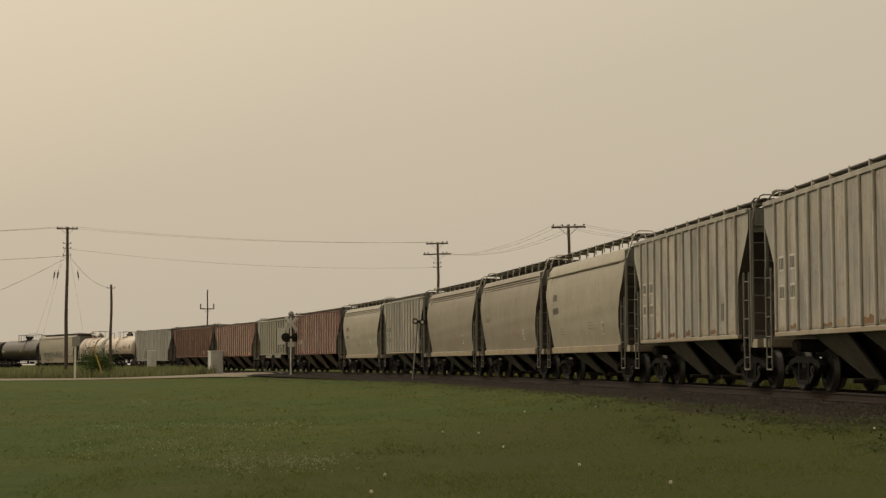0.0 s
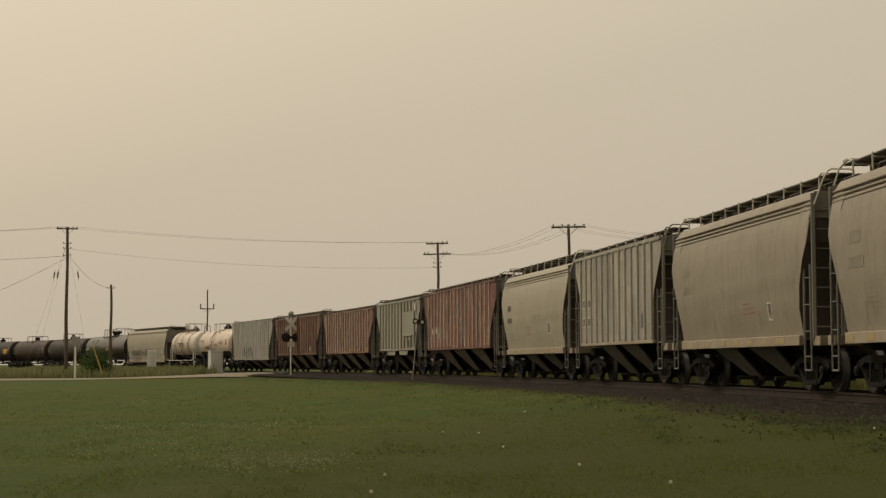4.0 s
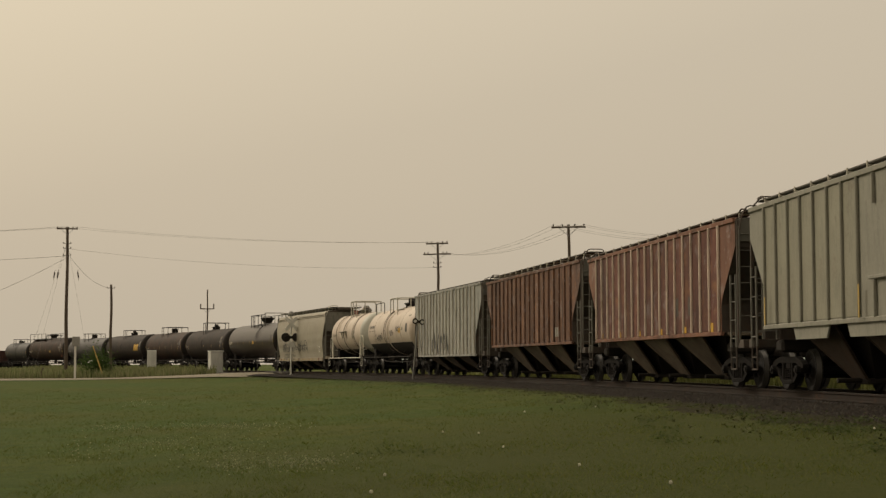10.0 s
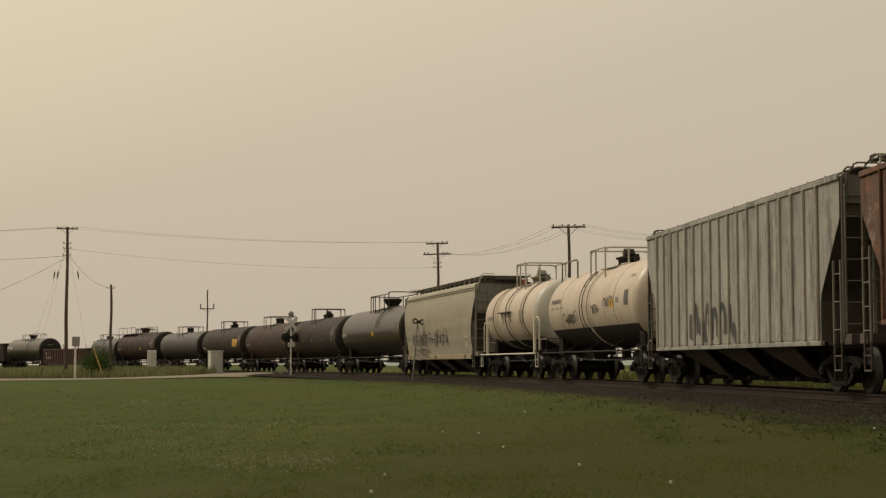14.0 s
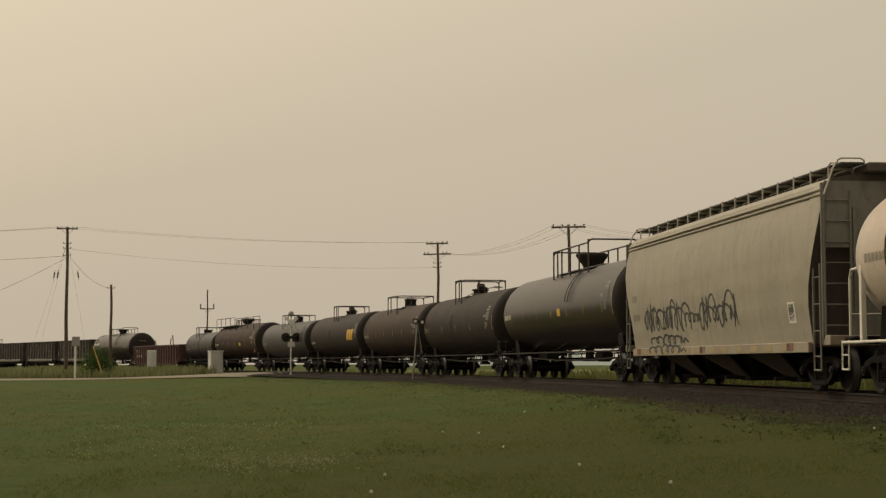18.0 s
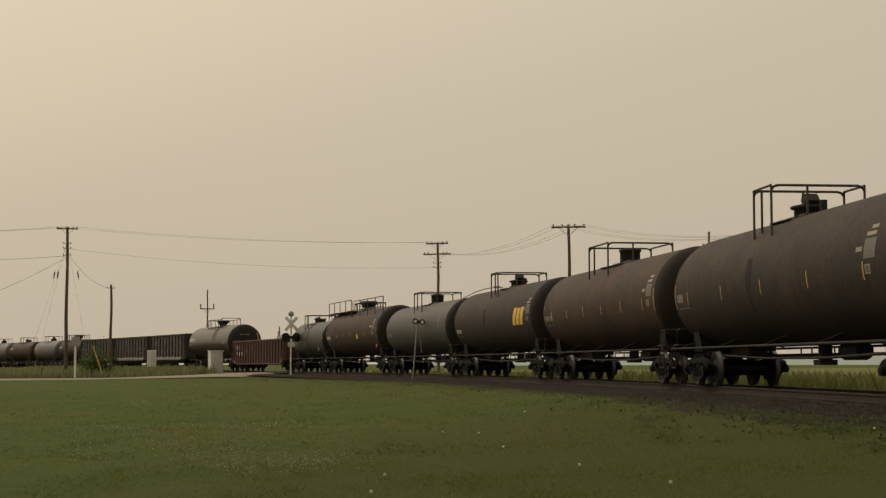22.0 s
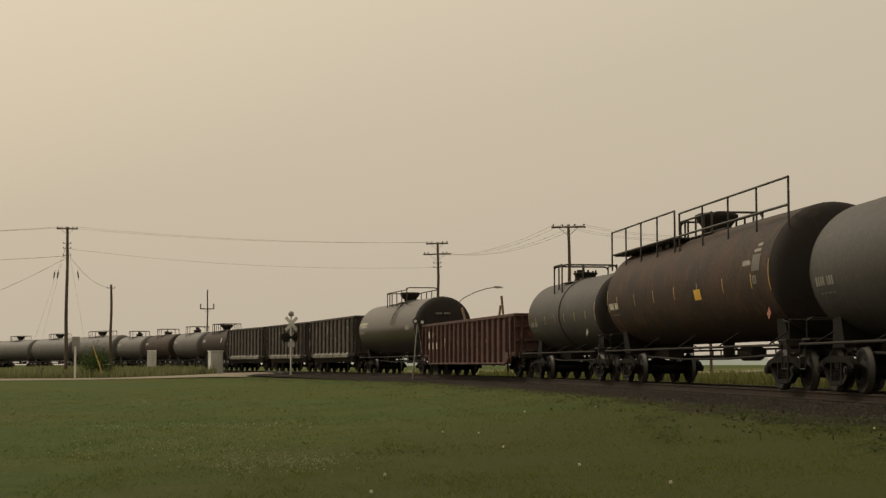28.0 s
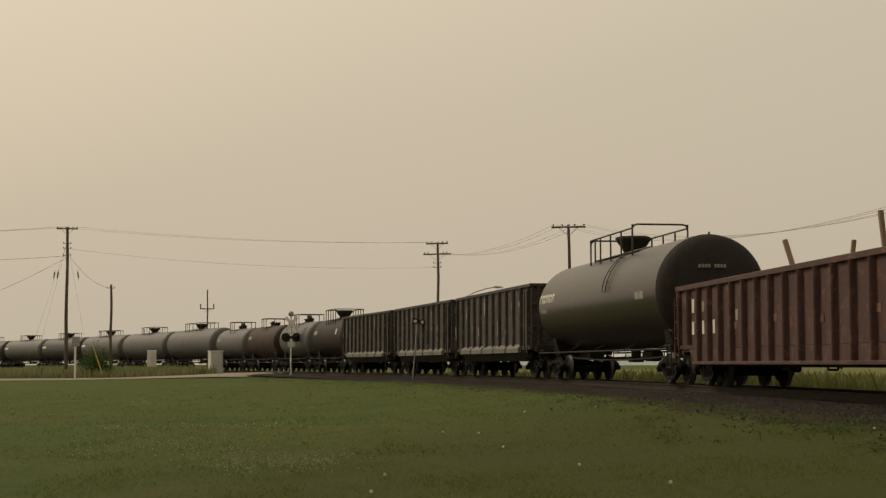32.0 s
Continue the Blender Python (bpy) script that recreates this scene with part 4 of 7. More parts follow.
        gd.tube((dx + 0.75, 0.1, zt), (dx + 0.75, 0.1, zt + 0.32), 0.09, 8)
    else:
        gd.lathe_z([(0.40, zt - 0.05), (0.40, zt + 0.18), (0.46, zt + 0.20), (0.46, zt + 0.25), (0.2, zt + 0.28)], 16, dx)
        for k in range(6):
            a = math.pi * 2 * k / 6
            gd.tube((dx + 0.40 * math.cos(a), 0.40 * math.sin(a), zt + 0.16), (dx + 0.40 * math.cos(a), 0.40 * math.sin(a), zt + 0.34), 0.04, 6)
        gd.tube((dx - 0.7, 0, zt), (dx - 0.7, 0, zt + 0.34), 0.10, 8)
        gd.tube((dx - 0.7, 0, zt + 0.34), (dx - 0.7, 0, zt + 0.40), 0.16, 8)
    part("valve_dome", gd, M_UNDER if not white else M_ENDGREY, car)
    if valves:
        gq = Geo()
        gq.box((dx - 0.7, 0.1, zt + 0.30), (0.36, 0.36, 0.22), ch=0.06)
        part("valve_box", gq, M_VALVE, car, "yellow painted valve box")
        gq = Geo()
        gq.tube((dx - 1.3, -0.4, zt - 0.02), (dx - 1.3, -0.4, zt + 0.16), 0.09, 10)
        gq.tube((dx - 1.3, -0.4, zt + 0.16), (dx - 1.3, -0.4, zt + 0.22), 0.14, 10)
        part("relief_valve", gq, M_REDMARK, car, "red relief valve")
    # ladder hugging the shell below the platform
    if climb:
        a0 = -0.9 if climb == "full" else 0.12
        for y in (-1, 1):
            gl = Geo()
            rr = R + 0.07
            angs = [a0 + (0.95 - a0) * q / 8 for q in range(9)]
            for e in (-0.2, 0.2):
                gl.path([(dx + shift + e, y * rr * math.cos(q), zc + rr * math.sin(q)) for q in angs], 0.018, 6)
            for q in angs[::2]:
                gl.tube((dx + shift - 0.2, y * rr * math.cos(q), zc + rr * math.sin(q)), (dx + shift + 0.2, y * rr * math.cos(q), zc + rr * math.sin(q)), 0.013, 5)
            part("side_ladder", gl, M_ENDDARK if lower else rm, car)
    # yellow reflector strips
    for k in range(strips):
        x = -half + hd + 1.3 + (Ls - 2 * hd - 2.6) * k / (strips - 1)
        for sgn in (1,):
            patch("reflector_strip", x - 0.025, x + 0.025, -0.24, -0.01, M_YELLOW, 0.007, "", 3)
    if strips:
        for x in (-half + hd + 0.03, half - hd - 0.03):
            patch("reflector_strip", x - 0.022, x + 0.022, -0.30, 0.16, M_YELLOW, 0.007, "", 6)
    part("centre_brace", Geo().box((0, 0, zc - R - 0.02), (L - 4.0, 0.25, 0.10)), M_UNDER, car) if L < 14 else None
    running_gear(car, L, centres)
    return car, patch, half


# ---- gondolas ----
def gondola(L, floor, top, mat, label, posts, bathtub=False, width=1.45, ledge=0.13, belly=0.0):
    car = thing("gondola_car", None, None, label, "gondola car", "cars of the freight train")
    Lb = L - 1.4
    half = Lb / 2
    centres = L - 4.0
    for sgn in (-1, 1):
        g = Geo().box((0, sgn * width, (floor + top) / 2), (Lb, 0.05, top - floor))
        side = part("side_wall", g, mat, car)
        part("top_chord", Geo().box((0, sgn * (width + 0.02), top - 0.02), (Lb + 0.06, 0.16, ledge)), mat, side)
        if not belly:
            part("bottom_chord", Geo().box((0, sgn * (width + 0.03), floor + 0.03), (Lb, 0.10, 0.16)), mat, side)
        h = top - floor - 0.2
        pw = 0.6 if belly else 1.0
        prof = [(x * pw, y) for x, y in ((-0.10, 0), (0.10, 0), (0.075, -0.10), (0.03, -0.13), (-0.03, -0.13), (-0.075, -0.10))]
        me = shared(("gon_post", round(h, 2), pw), lambda: Geo().loft([[(x, y, 0.0) for x, y in prof], [(x, y, h) for x, y in prof]]), mat)
        long_ = shared(("gon_post_long", round(h, 2)), lambda: Geo().loft([[(x, y, -belly - 0.06) for x, y in prof], [(x, y, h) for x, y in prof]]), mat) if belly else me
        for k in range(posts):
            x = -half + 0.25 + (Lb - 0.5) * k / (posts - 1)
            part("side_post", long_ if abs(x) < half - 1.5 else me, None, side, "", pose(x, sgn * (width + 0.022), floor + 0.11, 0, 0, 0 if sgn < 0 else 180))
        if bathtub:
            gb = Geo()
            gb.loft([[(x, sgn * (width + 0.02 + d), z) for d, z in ((0.0, floor + 0.15), (0.09, floor + 0.05), (0.09, floor - 0.16), (-0.2, floor - 0.5), (-0.4, floor - 0.5), (-0.3, floor + 0.1))] for x in (-half + 1.4, half - 1.4)])
            tub = part("tub_side", gb, M_UNDER, car)
            wt = (Lb - 3.0) / 5
            for k in range(5):
                x = -half + 1.5 + wt * (k + 0.5)
                gt = Geo()
                gt.loft([[(x + q, sgn * (width + d), z) for d, z in ((0.03, floor + 0.18), (0.20, floor + 0.02), (0.20, floor - 0.16), (0.03, floor - 0.16))] for q in (-wt * 0.45, wt * 0.45)])
                # panels far paler than the tub: the light they catch is put into the paint
                part("tub_panel", gt, M_BAY, tub)
    for sgn in (-1, 1):
        g = Geo().box((sgn * half, 0, (floor + top) / 2), (0.06, width * 2 + 0.05, top - floor))
        end = part("end_wall", g, mat, car)
        part("end_chord", Geo().box((sgn * (half + 0.02), 0, top - 0.02), (0.18, width * 2 + 0.2, ledge + 0.006)), mat, end)
        for k in range(4):
            part("end_post", Geo().box((sgn * (half + 0.08), -width + 0.25 + (width * 2 - 0.5) * k / 3, (floor + top) / 2), (0.13, 0.10, top - floor - 0.1)), mat, end)
        for z in (0.35, 0.7):
            part("end_rail", Geo().box((sgn * (half + 0.06), 0, floor + (top - floor) * z), (0.09, width * 2, 0.09)), mat, end)
        part("end_sill", Geo().box((sgn * (half + 0.14), 0, floor - 0.02), (0.28, 2.7, 0.24)), M_UNDER, car)
        for y in (-1, 1):
            ladder(car, sgn * (half - 0.35), y * (width + 0.17), floor - 0.35, top - floor + 0.1, 0.42, mat)
    if belly:
        for sgn in (-1, 1):
            e0, e1 = half - 1.1, half - 1.6
            out = [(-e0, floor), (-e1, floor - belly), (e1, floor - belly), (e0, floor)]
            part("belly_plate", Geo().prism(out, sgn * width - 0.03, sgn * width + 0.03), mat, car)
            part("belly_chord", Geo().box((0, sgn * (width + 0.03), floor - belly), (2 * e1, 0.12, 0.08)), mat, car)
    part("floor_deck", Geo().box((0, 0, floor - 0.03), (Lb, width * 2 - 0.06, 0.08)), mat, car)
    part("centre_sill", Geo().box((0, 0, floor - 0.2), (Lb + 0.1, 0.45, 0.34)), M_UNDER, car)
    gr = Geo()
    gr.path([(-half + 0.6, -1.25, floor - 0.1), (-half + 3.0, -1.2, floor - 0.42), (half - 3.0, -1.2, floor - 0.42), (half - 0.6, -1.25, floor - 0.1)], 0.03)
    for x in (-1.8, 1.2):
        gr.path([(x, -1.2, floor - 0.15), (x, -1.2, floor - 0.5), (x + 0.6, -1.2, floor - 0.5), (x + 0.6, -1.2, floor - 0.15)], 0.025)
    part("brake_rigging", gr, M_UNDER, car)
    for sgn in (-1, 1):
        part("bolster_beam", Geo().box((sgn * centres / 2, 0, 0.90), (0.5, 2.5, 0.24), ch=0.06), M_UNDER, car)
    running_gear(car, L, centres)
    return car, half


# ---- the train, front to rear: couplings in metres along the line at the start of the clip ----
JOINTS = [-0.15, 12.32, 24.73, 37.09, 49.54, 62.05, 74.17, 86.79, 104.53, 117.91, 135.15, 152.76, 169.89, 184.71, 196.46, 214.85, 234.58, 252.60, 270.14, 287.95,
          306.29, 324.83, 337.88, 359.54, 378.08, 394.47, 410.44, 426.23, 438.12, 450.25, 462.69, 475.33, 495.54, 515.31, 534.39, 553.36, 572.40, 591.40]


def enter(car, k, centres):
    CARS.append((car, (JOINTS[k] + JOINTS[k + 1]) / 2, centres))


def span(k):
    return JOINTS[k + 1] - JOINTS[k]


def ribbed_car(k, mat, mat_end, mat_bay, label, bays=2, ribs=13, bottom=1.25, top=4.15, panel=False, sill=None, peak=None, rib_mat=None, walk_z=0.25, panel_mat=None):
    car, y_at, centres = hopper(span(k), "ribbed", bays, mat, mat_end, mat_bay, label, ribs, bottom, top, peak or top + 0.10, k, panel=panel, sill=sill, inset=0.85 if k < 7 else 1.15, walk_z=walk_z, rib_mat=rib_mat, cut=(0.14, 0.52) if k < 7 else (0.24, 0.68), panel_mat=panel_mat, lip=0.32 if panel else 0.0, rib_in=(0.08, 0.08) if k < 7 else (0.10, 0.10))
    enter(car, k, centres)
    return car, (span(k) - 1.3) / 2


def round_car(k, mat, mat_bay, label, stripes=3, top=4.1, bays=2, bottom=1.15):
    car, y_at, centres = hopper(span(k), "round", bays, mat, M_ENDGREY, mat_bay, label, 0, bottom, top, top + 0.22, k, stripes=stripes, sill=M_SILL, walk_z={2: 0.47, 3: 0.46, 4: 0.38, 6: 0.42, 14: 0.38}[k])
    enter(car, k, centres)
    return car, (span(k) - 1.3) / 2, y_at


def plates(car, half, z, mat=None):
    """Reporting marks between the first ribs, as upright bars on pale plates."""
    first, gap = -half + 0.93, (2 * half - 1.86) / 12
    for j in range(2):
        for i in range(2):
            x = first + gap * (i + 0.5)
            part("stencil", Geo().box((x, -1.513, z - j * 0.62), (0.36, 0.012, 0.34), ch=0.001), mat or M_PALEPOST, car)
            for q in range(3):
                part("stencil_bar", Geo().box((x - 0.11 + q * 0.11, -1.522, z - j * 0.62), (0.06, 0.008, 0.24), ch=0.001), M_INK, car)


# two grey-beige ribbed hoppers
for k in (0, 1):
    car, half = ribbed_car(k, M_GREYBEIGE, M_ENDGREY, M_BAY, "grey-beige ribbed covered hopper car with rust along the sill", sill=M_SILL, rib_mat=M_RIBGREY, panel_mat=M_PANELGREY)
    plates(car, half, 2.75)
    rnd = random.Random(40 + k)
    first, gap = -half + 0.93, (2 * half - 1.86) / 12
    for q in range(12):
        if rnd.random() < 0.75:
            x, w_, h_ = first + gap * (q + 0.5), gap * rnd.uniform(0.6, 0.9), rnd.uniform(0.06, 0.20)
            zs = rnd.uniform(0.4, 1.0)
            part("rust_stain", Geo().prism([(x - w_ / 2, 1.33), (x + w_ / 2, 1.33), (x + w_ / 2 - 0.03, 1.33 + h_ * zs), (x + 0.02, 1.33 + h_), (x - 0.12 * w_, 1.33 + h_ * 0.55), (x - w_ / 2, 1.33 + h_ * 0.8)], -1.513, -1.509), rnd.choice((M_RUSTSPOT, M_RUSTSPOT, M_SILL)), car)
    part("data_plate", Geo().box((half - 0.93 - 1.5 * (2 * half - 1.86) / 12, -1.512, 1.85), (0.22, 0.014, 0.42), ch=0.002), M_INK, car)
for k, stripes in ((2, 0), (3, 3), (4, 3)):
    car, half, y_at = round_car(k, M_BEIGE if k == 2 else M_TAN, M_BAY, "beige round-sided covered hopper car with a dusty sill", stripes)
    ink = M_INK if k == 2 else M_INKPALE
    decal_line(car, y_at, -half + 1.35, 2.98, 4, 0.24, ink, 0.12)
    decal_line(car, y_at, -half + 1.30, 2.50, 6, 0.22, ink, 0.11)
    decal(car, y_at, half - 2.85, half - 2.55, 1.55, 1.95, M_LETTER, "data_frame")
    decal(car, y_at, half - 2.82, half - 2.58, 1.58, 1.92, M_INK, "data_plate")
    for j in range(3):
        decal(car, y_at, -half + 2.2, -half + 2.9 - 0.1 * j, 1.62 + 0.1 * j, 1.66 + 0.1 * j, M_INKPALE)
        decal(car, y_at, 0.9, 1.9 - 0.2 * j, 1.75 + 0.1 * j, 1.79 + 0.1 * j, M_REDFADE if k > 2 else M_INKPALE)
    for j in range(5):
        decal(car, y_at, -half + 2.0 + j * 1.9, -half + 2.05 + j * 1.9, 1.35, 1.75, M_SILL if k == 2 else M_INKPALE, "reflector_strip")
car, half = ribbed_car(5, M_GREYBEIGE, M_ENDGREY, M_BAY, "grey-beige ribbed covered hopper car with rust along the sill", sill=M_SILL, rib_mat=M_RIBGREY, panel_mat=M_PANELGREY)
plates(car, half, 2.6)
part("data_plate", Geo().box((half - 0.93 - 1.5 * (2 * half - 1.86) / 12, -1.512, 1.85), (0.22, 0.014, 0.42), ch=0.002), M_INK, car)
car, half, y_at = round_car(6, M_BEIGE, M_BAY, "pale beige round-sided covered hopper car with three roof beads")
decal_line(car, y_at, -half + 1.40, 2.86, 4, 0.22, M_INK, 0.11)
decal_line(car, y_at, -half + 1.35, 2.36, 6, 0.20, M_INK, 0.10)
decal(car, y_at, half - 2.95, half - 2.55, 1.72, 2.16, M_LETTER, "data_frame")
decal(car, y_at, half - 2.92, half - 2.62, 1.75, 2.13, M_INK, "data_plate")
for j in range(4):
    decal(car, y_at, -1.1, -0.2 - 0.1 * (j % 2), 1.72 + j * 0.1, 1.755 + j * 0.1, M_REDFADE, "red_notice")
for j in range(2):
    decal(car, y_at, 0.3, 1.6 - j * 0.6, 2.42 - j * 0.11, 2.47 - j * 0.11, M_INKPALE)
for j in range(3):
    decal(car, y_at, -half + 1.5, -half + 2.2, 1.55 + j * 0.12, 1.59 + j * 0.12, M_INKPALE)
car, half = ribbed_car(7, M_RED, M_ENDDARK, M_BAYDUST, "rusty red ribbed covered hopper car with peeling paint", 3, 18, 1.35, 4.2, rib_mat=M_RIBRED, walk_z=0.24, panel_mat=M_PANELRED)
for i in range(3):
    glyph_bars(car, -half + 2.0 + i * 0.62, -1.515, 2.25, 2, 0.30, M_LETTER, w=0.14)
for i, (q, z, w, h, m) in enumerate(((3.9, 2.05, 0.5, 0.32, M_LETTERDIM), (4.6, 2.3, 0.5, 0.55, M_INK), (5.3, 2.0, 0.5, 0.3, M_LETTERDIM), (4.6, 3.4, 0.5, 0.4, M_ENDDARK), (6.8, 2.6, 0.55, 0.8, M_ENDDARK), (8.2, 3.3, 0.5, 0.6, M_ENDDARK), (9.7, 2.2, 0.5, 0.9, M_ENDDARK))):
    part("paint_patch", Geo().box((-half + q, -1.511, z), (w, 0.012, h), ch=0.002), m, car)
car, half = ribbed_car(8, M_GREY, M_ENDDARK, M_BAYDARK, "olive-grey ribbed covered hopper car with a plain side panel", 2, 12, 1.42, 4.13, panel=True, walk_z=0.24, panel_mat=M_PANELOLIVE)
for q in (0.0, 0.62):
    part("rust_patch", Geo().box((half - 2.2 - q, -1.504, 1.78), (0.44, 0.01, 0.62), ch=0.002), M_SILL, car)
part("white_plate", Geo().box((half - 0.9, -1.585, 3.7), (0.24, 0.012, 0.40), ch=0.002), M_LETTER, car)
for x in (-half + 1.5, half - 2.0, half - 4.5):
    part("reflector_strip", Geo().box((x, -1.617, 1.75), (0.07, 0.012, 0.62), ch=0.002), M_YELLOW, car)
part("data_plate", Geo().box((half - 2.9, -1.508, 1.75), (0.42, 0.014, 0.40), ch=0.002), M_INK, car)
part("data_frame", Geo().box((half - 2.9, -1.503, 1.75), (0.54, 0.012, 0.52), ch=0.002), M_LETTER, car)
car, half = ribbed_car(9, M_ORANGE, M_ENDDARK, M_BAYDUST, "rust-orange ribbed covered hopper car", 3, 18, 1.35, 4.03, rib_mat=M_RIBRED, walk_z=0.22, panel_mat=M_PANELORANGE)
for q in range(6):
    part("reflector_patch", Geo().box((-half + 2.0 + q * (2 * half - 3.9) / 5, -1.513, 1.48), (0.20, 0.012, 0.16 + 0.1 * (q == 5)), ch=0.002), M_LOGO, car)
for q in (0.35, 0.52):
    part("paint_patch", Geo().box((half * q, -1.511, 2.1), (0.42, 0.012, 0.5), ch=0.002), M_ENDDARK, car)
car, half = ribbed_car(10, M_BROWN, M_ENDDARK, M_BAYDUST, "oxide-brown ribbed covered hopper car with faded lettering", 3, 18, 1.35, 4.12, walk_z=0.30, panel_mat=M_PANELBROWN)
glyph_bars(car, half - 3.6, -1.515, 1.75, 3, 0.34, M_LETTERDIM, w=0.2)
car, half = ribbed_car(11, M_GREYWHITE, M_ENDDARK, M_BAYDARK, "weathered grey ribbed covered hopper car with sprayed scrawl", 3, 18, 1.02, 4.22, rib_mat=M_RIBGREY, walk_z=0.16, panel_mat=M_PANELPALE)
for q, s_ in ((-3.2, 31), (-1.9, 32), (-0.4, 33)):
    scribble(car, q, q + 1.1, -1.512, 1.12, 2.1, s_, loops=3, r=0.13)
part("data_plate", Geo().box((half - 2.9, -1.514, 1.6), (0.24, 0.014, 0.42), ch=0.002), M_INK, car)

# white tank cars
car, patch, half = tank(span(12), 1.40, 2.55, M_WHITE, "white tank car with a black lower shell", (-0.7, 1.3), "hatch", 1.9, True, lower=M_UNDER, rail_mat=M_PALEPOST, rail_h=0.52, rail_y=1.05, climb="full", shift=-0.9)
enter(car, 12, span(12) - 3.6)
part("rear_hoop", Geo().path([(-6.2, -0.8, 3.6), (-6.2, -0.8, 4.35), (-3.9, -0.8, 4.38), (-3.7, -0.8, 4.3), (-3.7, -0.8, 3.65)], 0.03, 8), M_ENDGREY, car)
for j in range(6):
    patch("stencil", -half + 0.95 + j * 0.26, -half + 1.13 + j * 0.26, 0.16, 0.28, M_INK)
for j in range(3):
    patch("stencil", -half + 1.0 + j * 0.7, -half + 1.5 + j * 0.7, 0.02, 0.06, M_INKPALE)
patch("notice", half - 3.4, half - 2.9, -0.12, 0.08, M_LOGO, label_="yellow notice")
patch("notice", half - 2.6, half - 2.25, -0.02, 0.10, M_INKPALE)
patch("notice", half - 1.6, half - 1.1, -0.10, 0.24, M_INK)
patch("notice", half - 1.5, half - 0.9, 0.55, 0.62, M_INKPALE)
for x0_, x1_, z0_, z1_, sd in ((-half + 2.9, -half + 4.9, 1.95, 2.45, 61), (-half + 3.1, -half + 4.6, 2.0, 2.35, 64), (0.6, 1.7, 2.25, 2.6, 62), (2.3, 3.4, 2.35, 2.8, 63)):
    shell_scrawl(car, 1.40, 2.55, x0_, x1_, z0_, z1_, sd, 6, 0.02)
for xq in (-3.9, 0.35, 3.6):
    part("rust_ring", Geo().lathe_x([(xq - 0.03, 1.40), (xq - 0.02, 1.408), (xq + 0.02, 1.408), (xq + 0.03, 1.40)], 40, 0, 2.55), M_SILL, car)
car, patch, half = tank(span(13), 1.36, 2.62, M_WHITE, "small white tank car with a yellow valve box on its platform", (-0.5, 1.1), "hatch", 1.4, True, lower=M_UNDER, lower_a=0.86, head_mat=M_PALEHEAD, white=True, rail_mat=M_PALEPOST, valves=True, rail_h=0.8, rail_y=0.85)
enter(car, 13, span(13) - 3.6)
for x in (-2.6, -2.2, 2.3, 2.7):
    part("shell_ring", Geo().lathe_x([(x - 0.05, 1.36), (x - 0.045, 1.385), (x + 0.045, 1.385), (x + 0.05, 1.36)], 40, 0, 2.62), M_WHITE, car)
for xq, w_ in ((-3.0, 0.012), (-0.55, 0.035), (-0.10, 0.03), (2.28, 0.02), (2.72, 0.025)):
    part("rust_ring", Geo().lathe_x([(xq - w_ - 0.01, 1.36), (xq - w_, 1.388), (xq + w_, 1.388), (xq + w_ + 0.01, 1.36)], 40, 0, 2.62), M_ENDDARK, car, "dark rusty ring round the shell")
for j in range(7):
    patch("stencil", -half + 1.0 + j * 0.2, -half + 1.14 + j * 0.2, -0.10, 0.02, M_INKPALE)
patch("notice", half - 3.0, half - 2.2, 0.02, 0.06, M_INKPALE)
patch("notice", half - 3.2, half - 2.5, -0.30, 0.12, M_INKPALE)
part("side_step_board", Geo().box((-0.4, -1.44, 2.75), (1.9, 0.22, 0.05)).tube((-1.1, -1.44, 2.75), (-0.95, -1.34, 2.3), 0.02, 6).tube((0.3, -1.44, 2.75), (0.45, -1.34, 2.3), 0.02, 6), M_ENDGREY, car)

# scrawled grey hopper
car, half, y_at = round_car(14, M_BEIGE, M_BAYDARK, "grey-beige round-sided covered hopper car covered in sprayed scrawl", 2, 4.25, 3, 1.0)
flank = lambda z: -(y_at(z) + 0.009)
for seed, x0, x1, z0, z1, n in ((14, -6.2, -1.6, 1.36, 2.42, 9), (16, -6.0, -2.2, 1.50, 2.20, 6), (24, -0.6, 2.9, 1.40, 2.36, 7), (25, -0.2, 2.6, 1.55, 2.15, 5), (27, -1.7, -0.6, 1.6, 1.95, 3)):
    scribble(car, x0, x1, flank, z0, z1, seed, loops=n, r=0.032)
scribble(car, -5.6, -1.9, -1.497, 0.85, 1.15, 15, loops=8, r=0.03)
scribble(car, -5.6, -1.9, flank, 1.10, 1.42, 15, loops=8, r=0.03)
for q in (-7.0, -0.2, 6.6):
    part("rust_patch", Geo().box((q, -1.494, 0.95), (0.42, 0.012, 0.16), ch=0.002), M_ORANGE, car)
decal_line(car, y_at, -half + 1.0, 2.5, 4, 0.2, M_INKPALE, 0.11)
decal_line(car, y_at, -half + 1.0, 1.95, 6, 0.18, M_INKPALE, 0.1)
decal(car, y_at, half - 2.0, half - 1.55, 1.45, 1.9, M_LETTER, "data_frame")
decal(car, y_at, half - 1.96, half - 1.62, 1.5, 1.86, M_INK, "data_plate")


def tank_marks(patch, half, m=None, n=7, a=0.06, hgt=0.13, x=0.9):
    a -= 0.20
    for j in range(n):
        w_ = x + j * 0.15 + (0.12 if j > 3 else 0.0)
        patch("stencil", -half + w_, -half + w_ + 0.10, a, a + hgt, m or M_LETTERDIM, 0.006, "", 2)
    for j in range(4):
        patch("stencil", -half + x + 0.1 + j * 0.27, -half + x + 0.29 + j * 0.27, a - 0.13, a - 0.10, M_BOARD)


